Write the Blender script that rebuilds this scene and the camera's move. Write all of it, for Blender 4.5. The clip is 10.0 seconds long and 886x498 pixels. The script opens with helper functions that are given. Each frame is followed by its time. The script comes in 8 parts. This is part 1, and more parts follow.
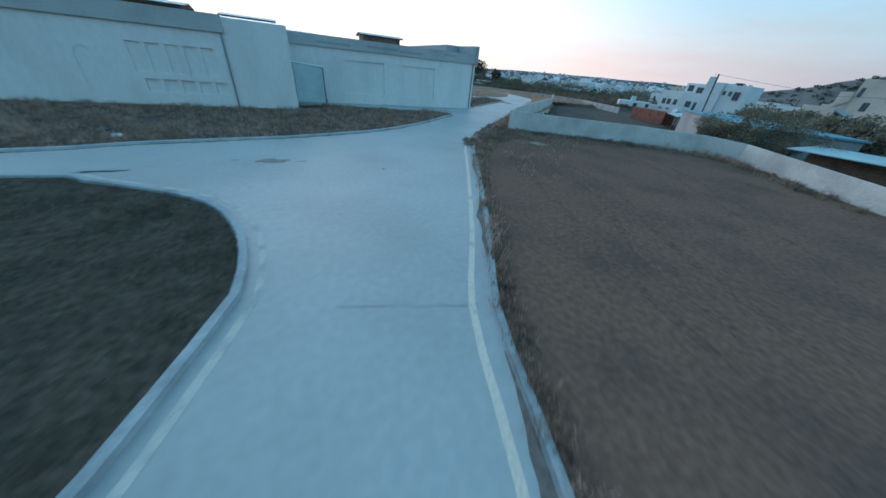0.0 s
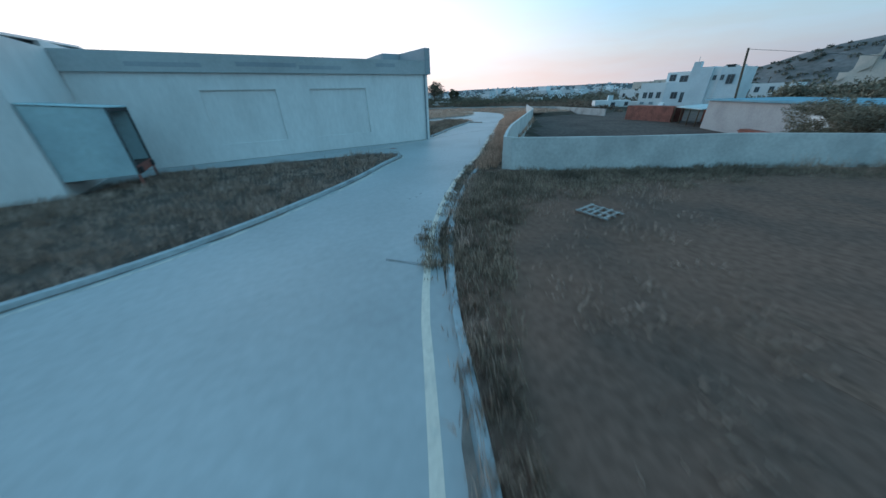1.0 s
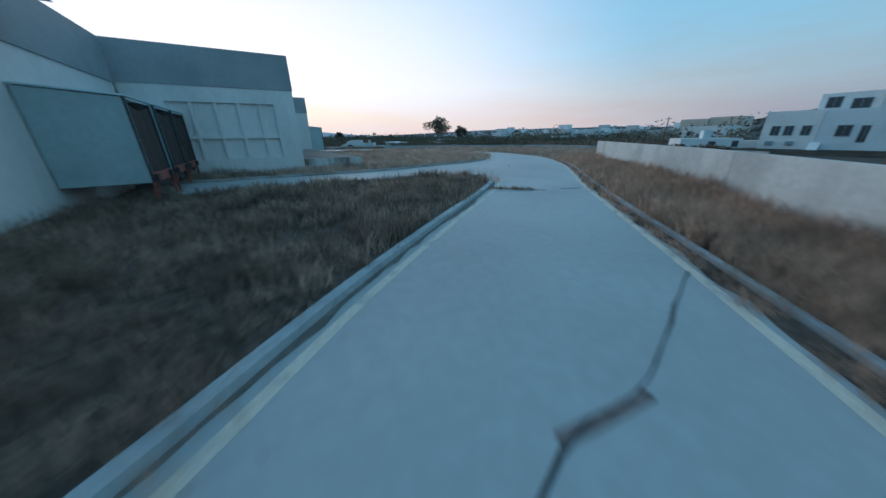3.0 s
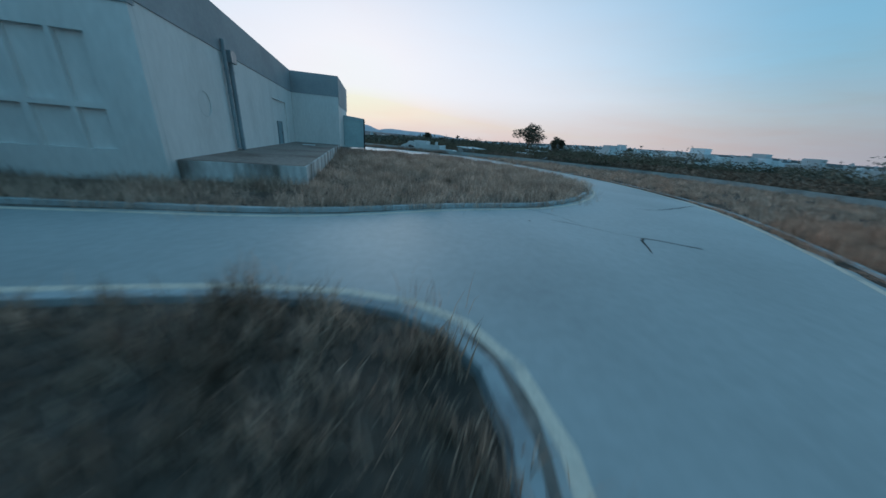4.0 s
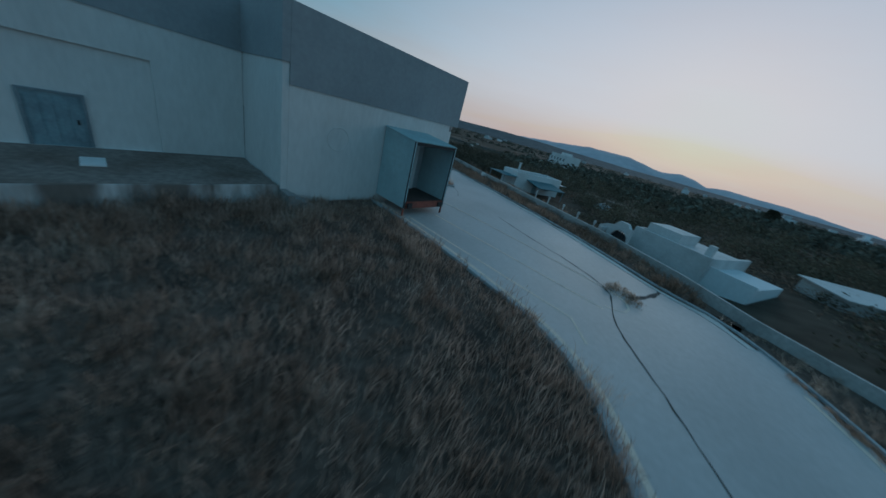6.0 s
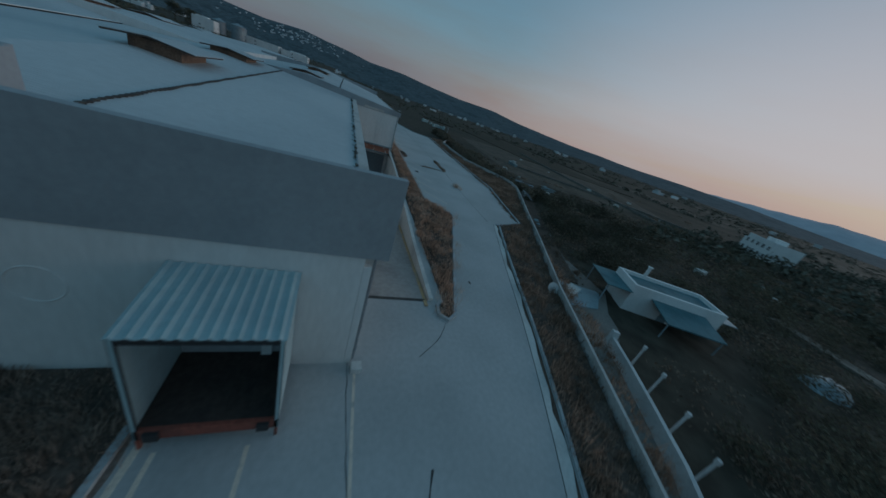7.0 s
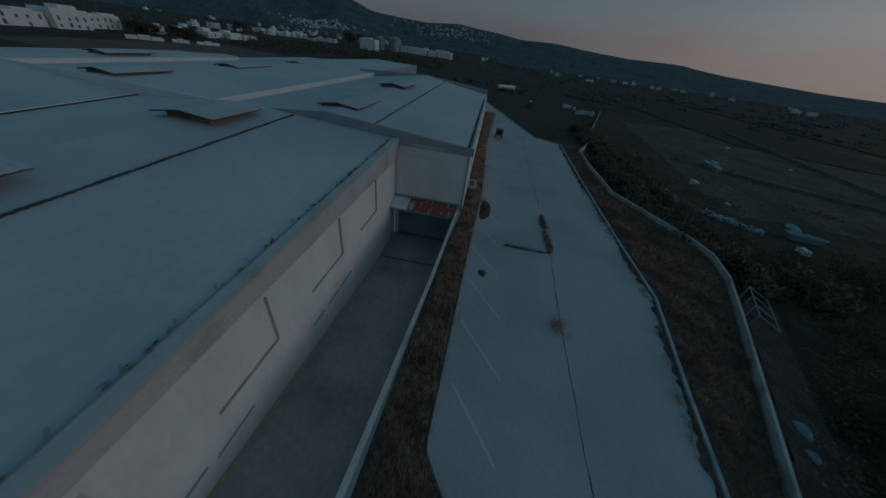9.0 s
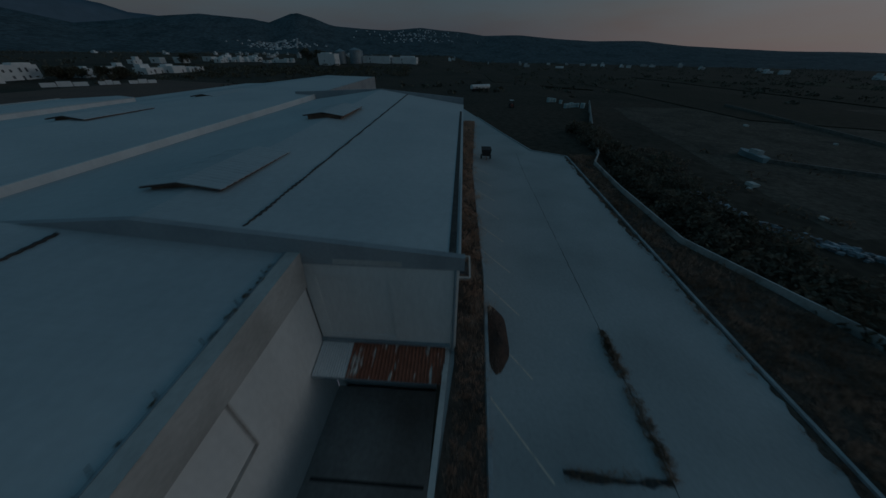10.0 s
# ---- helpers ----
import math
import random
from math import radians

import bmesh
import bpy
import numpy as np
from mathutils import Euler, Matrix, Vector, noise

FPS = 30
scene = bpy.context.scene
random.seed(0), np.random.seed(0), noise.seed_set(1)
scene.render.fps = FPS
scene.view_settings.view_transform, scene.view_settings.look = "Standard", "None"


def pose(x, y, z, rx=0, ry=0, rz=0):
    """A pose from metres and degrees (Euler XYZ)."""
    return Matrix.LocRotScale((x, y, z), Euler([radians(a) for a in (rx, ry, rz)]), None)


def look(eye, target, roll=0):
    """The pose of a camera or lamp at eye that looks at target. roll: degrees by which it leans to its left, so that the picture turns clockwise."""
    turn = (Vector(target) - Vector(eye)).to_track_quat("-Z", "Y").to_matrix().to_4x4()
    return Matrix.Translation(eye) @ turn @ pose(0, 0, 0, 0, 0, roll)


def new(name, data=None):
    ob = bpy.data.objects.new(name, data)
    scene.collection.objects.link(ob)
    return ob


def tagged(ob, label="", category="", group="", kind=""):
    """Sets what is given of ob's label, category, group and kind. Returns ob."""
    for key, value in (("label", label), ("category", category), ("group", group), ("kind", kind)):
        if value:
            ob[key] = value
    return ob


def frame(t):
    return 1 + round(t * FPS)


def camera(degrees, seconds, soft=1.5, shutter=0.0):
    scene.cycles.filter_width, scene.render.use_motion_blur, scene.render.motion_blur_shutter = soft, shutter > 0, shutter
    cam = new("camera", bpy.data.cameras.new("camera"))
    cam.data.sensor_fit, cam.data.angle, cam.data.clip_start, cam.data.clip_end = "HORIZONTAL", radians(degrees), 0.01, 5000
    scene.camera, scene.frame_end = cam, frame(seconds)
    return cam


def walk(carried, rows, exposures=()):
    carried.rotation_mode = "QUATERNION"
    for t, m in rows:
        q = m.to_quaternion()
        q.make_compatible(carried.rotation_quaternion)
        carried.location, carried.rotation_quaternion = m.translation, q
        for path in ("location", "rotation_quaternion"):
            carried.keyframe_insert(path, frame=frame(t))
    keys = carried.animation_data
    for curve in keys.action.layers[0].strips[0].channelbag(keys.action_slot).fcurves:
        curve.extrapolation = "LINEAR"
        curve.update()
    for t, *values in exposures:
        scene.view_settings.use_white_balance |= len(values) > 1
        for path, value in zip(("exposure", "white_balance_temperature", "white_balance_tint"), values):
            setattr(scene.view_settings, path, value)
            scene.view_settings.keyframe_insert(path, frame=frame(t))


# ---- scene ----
cam = camera(114.3, 10.0, shutter=0.22)
PATH = [
    (0, (-1.814, 1.303, 5.433), (-1.016, 2.796, 4.369), 6.0),
    (0.5, (3.156, 8.856, 4.928), (3.996, 10.365, 3.918), 2.2),
    (1, (8.016, 17.328, 4.365), (8.935, 18.833, 3.422), -1.8),
    (1.5, (13.081, 25.843, 3.478), (14.091, 27.33, 2.602), -4.7),
    (2, (18.658, 33.818, 2.566), (19.726, 35.301, 1.754), -5.3),
    (2.5, (24.736, 41.198, 2.677), (25.782, 42.721, 1.911), -3.7),
    (3, (31.097, 49.358, 2.777), (32.033, 50.966, 2.042), -0.8),
    (3.2, (33.6, 52.29, 2.692), (34.464, 53.94, 1.964), 0.7),
    (4.3, (46.206, 69.214, 2.851), (46.442, 71.064, 2.129), 7.6),
    (4.5, (48.766, 73.192, 3.693), (48.82, 75.048, 2.95), 9.9),
    (5, (52.373, 82.606, 3.966), (52.016, 84.424, 3.212), 10.9),
    (5.2, (53.738, 86.43, 4.57), (53.209, 88.195, 3.792), 12.2),
    (6.3, (53.647, 105.523, 7.119), (52.349, 106.83, 6.339), 16.1),
    (6.5, (51.997, 109.265, 8.394), (50.561, 110.42, 7.618), 16.7),
    (7, (47.587, 116.313, 11.368), (45.949, 117.084, 10.519), 19.3),
    (7.5, (41.862, 121.784, 13.376), (40.152, 122.165, 12.412), 20.0),
    (8, (35.479, 126.011, 14.422), (33.797, 126.034, 13.34), 16.9),
    (8.5, (27.426, 127.588, 15.571), (25.784, 127.459, 14.436), 12.3),
    (9, (18.088, 127.885, 16.502), (16.449, 127.754, 15.363), 8.0),
    (9.5, (7.723, 127.348, 16.61), (6.075, 127.247, 15.482), 3.8),
    (10, (-2.993, 126.708, 16.256), (-4.646, 126.618, 15.133), 0.7),
]
EXPOSURES = [(0, 2.35, 4870, 0), (2.5, 2.0, 4780, 0), (3.2, 1.88, 4730, -1), (4.5, 1.52, 4690, -4), (5.2, 1.38, 4670, -4), (6.5, 0.9, 4800, -3), (7, 0.75, 5000, 0), (8, 0.3, 5100, 1), (9.5, -0.42, 5030, -1), (10, -0.77, 4910, -1)]
walk(cam, [(t, look(a, b, r)) for t, a, b, r in PATH], EXPOSURES)

# ---- light ----
GLOW = 3.0  # bearing of the sunset, degrees from +y towards -x
world = bpy.data.worlds.new("dusk")
scene.world = world
world.use_nodes = True
wn, wl = world.node_tree.nodes, world.node_tree.links
sky = wn.new("ShaderNodeTexSky")
sky.sky_type, sky.sun_disc = "NISHITA", False
sky.sun_elevation, sky.sun_rotation = radians(2.5), radians(-GLOW)
sky.air_density, sky.dust_density, sky.ozone_density, sky.altitude = 1.0, 2.4, 2.0, 30
soften, even = wn.new("ShaderNodeHueSaturation"), wn.new("ShaderNodeGamma")
soften.inputs["Hue"].default_value, soften.inputs["Saturation"].default_value, even.inputs[1].default_value = 0.470, 1.17, 0.46
wl.new(sky.outputs[0], soften.inputs["Color"])
wl.new(soften.outputs[0], even.inputs[0])
# the haze along the horizon: peach towards the sunset, pink away from it
where, height, level, haze_tone, haze, low = wn.new("ShaderNodeTexCoord"), wn.new("ShaderNodeSeparateXYZ"), wn.new("ShaderNodeMapRange"), wn.new("ShaderNodeMix"), wn.new("ShaderNodeMix"), wn.new("ShaderNodeMapRange")
towards = wn.new("ShaderNodeVectorMath")
towards.operation = "DOT_PRODUCT"
towards.inputs[1].default_value = (-math.sin(radians(GLOW)), math.cos(radians(GLOW)), 0)
haze_tone.data_type = haze.data_type = "RGBA"
haze_tone.inputs[6].default_value, haze_tone.inputs[7].default_value = (0.64, 0.60, 0.66, 1), (1.95, 1.34, 1.06, 1)
level.interpolation_type = "SMOOTHSTEP"
level.inputs[1].default_value, level.inputs[2].default_value = -0.1, 1.0
low.interpolation_type = "SMOOTHSTEP"
low.inputs[1].default_value, low.inputs[2].default_value, low.inputs[3].default_value, low.inputs[4].default_value = -0.02, 0.22, 0.97, 0.0
wl.new(where.outputs["Generated"], towards.inputs[0])
wl.new(towards.outputs["Value"], level.inputs[0])
wl.new(level.outputs[0], haze_tone.inputs[0])
wl.new(where.outputs["Generated"], height.inputs[0])
wl.new(height.outputs[2], low.inputs[0])
wl.new(low.outputs[0], haze.inputs[0])
wl.new(even.outputs[0], haze.inputs[6])
wl.new(haze_tone.outputs[2], haze.inputs[7])
# thin smoke and cloud drawn out along the horizon
stretch_, cloud, veil, thick, tint, veil_low = wn.new("ShaderNodeMapping"), wn.new("ShaderNodeTexNoise"), wn.new("ShaderNodeMapRange"), wn.new("ShaderNodeMath"), wn.new("ShaderNodeMix"), wn.new("ShaderNodeMapRange")
stretch_.inputs["Scale"].default_value = (2.2, 2.2, 13)
cloud.inputs["Scale"].default_value, cloud.inputs["Detail"].default_value, cloud.inputs["Roughness"].default_value = 1.3, 7, 0.6
veil.inputs[1].default_value, veil.inputs[2].default_value = 0.38, 0.68
veil_low.inputs[1].default_value, veil_low.inputs[2].default_value, veil_low.inputs[3].default_value, veil_low.inputs[4].default_value = 0.1, 0.42, 1.0, 0.12
thick.operation = "MULTIPLY"
tint.data_type, tint.blend_type = "RGBA", "MULTIPLY"
tint.inputs[7].default_value = (1.0, 0.89, 0.84, 1)
wl.new(where.outputs["Generated"], stretch_.inputs[0])
wl.new(stretch_.outputs[0], cloud.inputs["Vector"])
wl.new(cloud.outputs[0], veil.inputs[0])
wl.new(height.outputs[2], veil_low.inputs[0])
wl.new(veil.outputs[0], thick.inputs[0])
wl.new(veil_low.outputs[0], thick.inputs[1])
wl.new(thick.outputs[0], tint.inputs[0])
wl.new(haze.outputs[2], tint.inputs[6])
# the pale glow over the sunken sun, fading round the horizon and upwards
glow_side, glow_up, glow_low, upward, shine_up, halo = wn.new("ShaderNodeMapRange"), wn.new("ShaderNodeMapRange"), wn.new("ShaderNodeMapRange"), wn.new("ShaderNodeMath"), wn.new("ShaderNodeMath"), wn.new("ShaderNodeMix")
glow_side.interpolation_type = glow_up.interpolation_type = "SMOOTHSTEP"
glow_side.inputs[1].default_value, glow_side.inputs[2].default_value, glow_side.inputs[4].default_value = 0.4, 1.02, 0.85
glow_up.inputs[1].default_value, glow_up.inputs[2].default_value, glow_up.inputs[3].default_value, glow_up.inputs[4].default_value = 0.1, 0.68, 1.0, 0.0
glow_low.inputs[1].default_value, glow_low.inputs[2].default_value = 0.0, 0.13
upward.operation = shine_up.operation = "MULTIPLY"
halo.data_type = "RGBA"
halo.inputs[7].default_value = (2.3, 1.8, 1.52, 1)
wl.new(towards.outputs["Value"], glow_side.inputs[0])
wl.new(height.outputs[2], glow_up.inputs[0])
wl.new(height.outputs[2], glow_low.inputs[0])
wl.new(glow_up.outputs[0], upward.inputs[0])
wl.new(glow_low.outputs[0], upward.inputs[1])
wl.new(glow_side.outputs[0], shine_up.inputs[0])
wl.new(upward.outputs[0], shine_up.inputs[1])
wl.new(shine_up.outputs[0], halo.inputs[0])
wl.new(tint.outputs[2], halo.inputs[6])
# the veil of haze keeps the sunset from burning through
dull = wn.new("ShaderNodeMix")
dull.data_type, dull.blend_type = "RGBA", "DARKEN"
dull.inputs[0].default_value, dull.inputs[7].default_value = 1.0, (2.4, 1.9, 1.64, 1)
wl.new(halo.outputs[2], dull.inputs[6])
wl.new(dull.outputs[2], wn["Background"].inputs[0])
wn["Background"].inputs[1].default_value = 0.15
sun_data = bpy.data.lights.new("sun", "SUN")
sun_data.energy, sun_data.angle, sun_data.color = 0.28, radians(30), (1.0, 0.82, 0.66)
sun = new("sun", sun_data)
sun.matrix_world = look((0, 0, 60), (-math.sin(radians(-GLOW)) * 60, -math.cos(radians(-GLOW)) * 60, 53))

# ---- materials ----
MATS = {}


def surface(name, base, other=None, rough=0.85, metal=0.0, stain=0.25, grain=6.0, speck=0.25, bump=0.3, stretch=(1, 1, 1), rand=0.0, spread=(0.45, 0.7), shine=0.5, thin=0.0):
    """A weathered surface: stains of the colour 'other' at the scale 'stain', grain at the scale 'grain', both per metre."""
    m = bpy.data.materials.new(name)
    m.use_nodes = True
    n, l = m.node_tree.nodes, m.node_tree.links
    p = n["Principled BSDF"]
    other = other or tuple(c * 0.6 for c in base)
    geo = n.new("ShaderNodeNewGeometry")
    mp = n.new("ShaderNodeMapping")
    mp.inputs["Scale"].default_value = stretch
    l.new(geo.outputs["Position"], mp.inputs[0])
    big, fine = n.new("ShaderNodeTexNoise"), n.new("ShaderNodeTexNoise")
    for tex, scale, detail in ((big, stain, 8), (fine, grain, 6)):
        tex.inputs["Scale"].default_value, tex.inputs["Detail"].default_value = scale, detail
        l.new(mp.outputs[0], tex.inputs["Vector"])
    ramp = n.new("ShaderNodeMapRange")
    ramp.inputs[1].default_value, ramp.inputs[2].default_value = spread
    l.new(big.outputs[0], ramp.inputs[0])
    mix = n.new("ShaderNodeMix")
    mix.data_type = "RGBA"
    mix.inputs[6].default_value, mix.inputs[7].default_value = (*base, 1), (*other, 1)
    l.new(ramp.outputs[0], mix.inputs[0])
    dim = n.new("ShaderNodeMapRange")
    dim.inputs[1].default_value, dim.inputs[2].default_value = 0.3, 0.7
    dim.inputs[3].default_value, dim.inputs[4].default_value = 1 - speck, 1 + speck
    l.new(fine.outputs[0], dim.inputs[0])
    mul = n.new("ShaderNodeVectorMath")
    mul.operation = "SCALE"
    l.new(mix.outputs[2], mul.inputs[0])
    l.new(dim.outputs[0], mul.inputs["Scale"])
    out = mul.outputs[0]
    if rand:
        info = n.new("ShaderNodeNewGeometry")
        vary = n.new("ShaderNodeMapRange")
        vary.inputs[3].default_value, vary.inputs[4].default_value = 1 - rand, 1 + rand
        l.new(info.outputs["Random Per Island"], vary.inputs[0])
        again = n.new("ShaderNodeVectorMath")
        again.operation = "SCALE"
        l.new(out, again.inputs[0])
        l.new(vary.outputs[0], again.inputs["Scale"])
        out = again.outputs[0]
    l.new(out, p.inputs["Base Color"])
    p.inputs["Specular IOR Level"].default_value = shine
    p.inputs["Roughness"].default_value, p.inputs["Metallic"].default_value = rough, metal
    if bump:
        b = n.new("ShaderNodeBump")
        b.inputs["Strength"].default_value, b.inputs["Distance"].default_value = bump, 0.02
        l.new(fine.outputs[0], b.inputs["Height"])
        l.new(b.outputs[0], p.inputs["Normal"])
    if thin:
        glow, blend = n.new("ShaderNodeBsdfTranslucent"), n.new("ShaderNodeMixShader")
        blend.inputs[0].default_value = thin
        l.new(out, glow.inputs[0])
        l.new(p.outputs[0], blend.inputs[1])
        l.new(glow.outputs[0], blend.inputs[2])
        l.new(blend.outputs[0], n["Material Output"].inputs[0])
    MATS[name] = m
    return m


concrete = surface("road_concrete", (0.42, 0.43, 0.43), (0.32, 0.33, 0.33), 0.55, stain=0.14, grain=4, speck=0.07, bump=0.15, spread=(0.42, 0.72))
plaster = surface("white_plaster", (0.70, 0.695, 0.68), (0.625, 0.62, 0.605), 0.85, stain=0.45, grain=5, speck=0.05, bump=0.2, stretch=(1, 1, 0.35))
fascia_grey = surface("fascia_render", (0.50, 0.49, 0.47), (0.39, 0.38, 0.36), 0.9, stain=0.4, grain=5, speck=0.08)
band_grey = surface("grey_render", (0.33, 0.35, 0.37), (0.26, 0.28, 0.30), 0.85, stain=0.3, grain=5, speck=0.06, bump=0.2)
band_pale = surface("pale_grey_render", (0.43, 0.44, 0.44), (0.34, 0.35, 0.35), 0.85, stain=0.3, grain=5, speck=0.06, bump=0.2)
roof_metal = surface("roof_sheet", (0.52, 0.54, 0.55), (0.42, 0.45, 0.47), 0.55, stain=0.06, grain=2, speck=0.05, bump=0.1)
stained = surface("stained_concrete", (0.60, 0.60, 0.59), (0.18, 0.16, 0.14), 0.9, stain=0.9, grain=5, speck=0.2, stretch=(1, 1, 0.25), spread=(0.43, 0.63))
platform_top = surface("platform_slab", (0.23, 0.195, 0.17), (0.13, 0.095, 0.075), 0.9, stain=0.35, grain=4, speck=0.25)
wall_concrete = surface("wall_concrete", (0.6, 0.6, 0.576), (0.432, 0.432, 0.42), 0.9, stain=0.4, grain=6, speck=0.1)
kerb_stone = surface("kerb_concrete", (0.41, 0.435, 0.45), (0.26, 0.275, 0.29), 0.85, stain=0.8, grain=8, speck=0.15)
line_paint = surface("worn_line_paint", (0.68, 0.60, 0.50), (0.42, 0.41, 0.38), 0.8, stain=1.6, grain=12, speck=0.15, spread=(0.55, 0.7))
faded_paint = surface("faded_line_paint", (0.56, 0.53, 0.48), (0.40, 0.40, 0.385), 0.8, stain=1.6, grain=12, speck=0.12, spread=(0.46, 0.6))
brick_wall = surface("red_brickwork", (0.25, 0.10, 0.075), (0.16, 0.07, 0.055), 0.9, stain=1.0, grain=9, speck=0.45)
silt = surface("gutter_silt", (0.20, 0.175, 0.155), (0.12, 0.105, 0.09), 0.95, stain=1.8, grain=7, speck=0.3)
yellow_paint = surface("worn_yellow_paint", (0.46, 0.34, 0.19), (0.36, 0.32, 0.25), 0.8, stain=0.8, grain=9, speck=0.15)
soil = surface("field_soil", (0.178, 0.11, 0.08), (0.118, 0.083, 0.065), 0.95, stain=0.25, grain=5, speck=0.22, bump=0.4, shine=0.1)
scrub = surface("scrub_ground", (0.074, 0.062, 0.048), (0.044, 0.043, 0.033), 0.95, stain=0.03, grain=0.6, speck=0.35, bump=0.5, shine=0.1)
straw_soil = surface("dry_turf", (0.115, 0.09, 0.073), (0.06, 0.05, 0.042), 0.95, stain=0.5, grain=6, speck=0.4, bump=0.6, shine=0.1)
straw = surface("dry_grass", (0.60, 0.485, 0.39), (0.29, 0.235, 0.185), 0.9, thin=0.6, stain=0.75, grain=5, speck=0.3, bump=0, rand=0.5, spread=(0.38, 0.62), shine=0.1)
leaf_dark = surface("olive_leaf", (0.135, 0.125, 0.09), (0.085, 0.084, 0.06), 0.9, thin=0.25, stain=0.2, grain=3, speck=0.3, bump=0, rand=0.5, shine=0.1)
bark = surface("bark", (0.12, 0.09, 0.065), (0.07, 0.055, 0.04), 0.95, grain=9, shine=0.1)
dark_gap = surface("dark_joint", (0.05, 0.05, 0.05), (0.09, 0.085, 0.075), 0.95, stain=2, grain=9)
door_blue = surface("door_paint", (0.26, 0.34, 0.38), (0.18, 0.23, 0.26), 0.6, stain=1.5, grain=8, speck=0.1)
pipe_grey = surface("pipe_paint", (0.25, 0.30, 0.33), (0.18, 0.2, 0.22), 0.5, grain=8, speck=0.1)
rust = surface("rusty_sheet", (0.24, 0.095, 0.055), (0.55, 0.52, 0.48), 0.75, stretch=(0.35, 1.6, 1), spread=(0.56, 0.64), stain=1.4, grain=6, speck=0.3)
rust_red = surface("red_oxide_steel", (0.24, 0.075, 0.05), (0.16, 0.06, 0.045), 0.7, stain=1.0, grain=8)
house_white = surface("limewash", (0.74, 0.75, 0.75), (0.64, 0.65, 0.65), 0.85, stain=0.3, grain=4, speck=0.05)
dark_window = surface("dark_opening", (0.05, 0.06, 0.07), (0.03, 0.035, 0.04), 0.3, grain=3, bump=0)
teal_sheet = surface("pale_teal_sheet", (0.42, 0.53, 0.55), (0.34, 0.43, 0.46), 0.5, stain=0.5, grain=4, speck=0.08)
rubber = surface("black_rubber", (0.03, 0.03, 0.032), (0.05, 0.048, 0.045), 0.8, grain=8)
# the blue cast of the far hills is haze put into their colour
hill_mat = surface("hazy_far_hill", (0.10, 0.122, 0.135), (0.062, 0.082, 0.092), 1.0, stain=0.012, grain=0.07, speck=0.4, bump=0, shine=0.1)
old_step = surface("worn_step", (0.26, 0.255, 0.245), (0.17, 0.165, 0.155), 0.9, stain=0.5, grain=6, speck=0.15)
old_render = surface("old_render", (0.44, 0.44, 0.43), (0.28, 0.275, 0.265), 0.9, stain=0.5, grain=6, speck=0.15)
track_soil = surface("packed_soil", (0.165, 0.105, 0.076), (0.13, 0.085, 0.064), 0.95, stain=1.2, grain=6, speck=0.3, bump=0.3, shine=0.1)
dark_turf = surface("dark_turf", (0.085, 0.07, 0.055), (0.045, 0.042, 0.034), 0.95, stain=0.6, grain=5, speck=0.4, bump=0.6, shine=0.1)
deck_dark = surface("brown_deck", (0.06, 0.045, 0.038), (0.035, 0.03, 0.028), 0.9, stain=0.9, grain=6)
timber = surface("weathered_timber", (0.20, 0.135, 0.095), (0.11, 0.08, 0.065), 0.9, stain=0.8, grain=7, speck=0.3)
orange_tile = surface("brick_red", (0.22, 0.085, 0.06), (0.16, 0.07, 0.055), 0.85, stain=0.8, grain=6)


# ---- makers ----
def finish(name, bm, material, parent=None, label="", smooth=False):
    me = bpy.data.meshes.new(name)
    bmesh.ops.recalc_face_normals(bm, faces=bm.faces)
    bm.to_mesh(me)
    bm.free()
    me.materials.append(material)
    for f in me.polygons:
        f.use_smooth = smooth
    ob = new(name, me)
    if parent:
        ob.parent = parent
    if label:
        ob["label"] = label
    return ob


def part(name, bm, material, parent, label=""):
    return finish(name, bm, material, parent, label)


def thing(name, label, category, group="", kind="", at=(0, 0, 0)):
    ob = new(name)
    ob.location = at
    ob.empty_display_size = 0.2
    return tagged(ob, label, category, group, kind)


def block(bm, x0, x1, y0, y1, z0, z1):
    v = [bm.verts.new((x, y, z)) for z in (z0, z1) for x, y in ((x0, y0), (x1, y0), (x1, y1), (x0, y1))]
    for q in ((3, 2, 1, 0), (4, 5, 6, 7), (0, 1, 5, 4), (1, 2, 6, 5), (2, 3, 7, 6), (3, 0, 4, 7)):
        bm.faces.new([v[i] for i in q])


def hexa(bm, low, high):
    """A solid from four corners below and four above."""
    v = [bm.verts.new(c) for c in (*low, *high)]
    for q in ((3, 2, 1, 0), (4, 5, 6, 7), (0, 1, 5, 4), (1, 2, 6, 5), (2, 3, 7, 6), (3, 0, 4, 7)):
        bm.faces.new([v[i] for i in q])


def prism(bm, outline, z0, z1):
    low = [bm.verts.new((x, y, z0)) for x, y in outline]
    high = [bm.verts.new((x, y, z1)) for x, y in outline]
    k = len(outline)
    bm.faces.new(low[::-1])
    bm.faces.new(high)
    for i in range(k):
        j = (i + 1) % k
        bm.faces.new((low[i], low[j], high[j], high[i]))


def smooth_line(pts, step=1.0, closed=False):
    """A Catmull-Rom line through the points, sampled about every step."""
    p = [Vector(q) for q in pts]
    n, out = len(p), []
    for i in range(n if closed else n - 1):
        a, b = p[i], p[(i + 1) % n]
        c, d = (p[i - 1] if closed or i else a * 2 - b), (p[(i + 2) % n] if closed or i < n - 2 else b * 2 - a)
        k = max(1, int((b - a).length / step))
        for s in range(k):
            t = s / k
            out.append(0.5 * (2 * a + (b - c) * t + (2 * c - 5 * a + 4 * b - d) * t * t + (3 * a - c - 3 * b + d) * t ** 3))
    return out if closed else [*out, p[-1]]


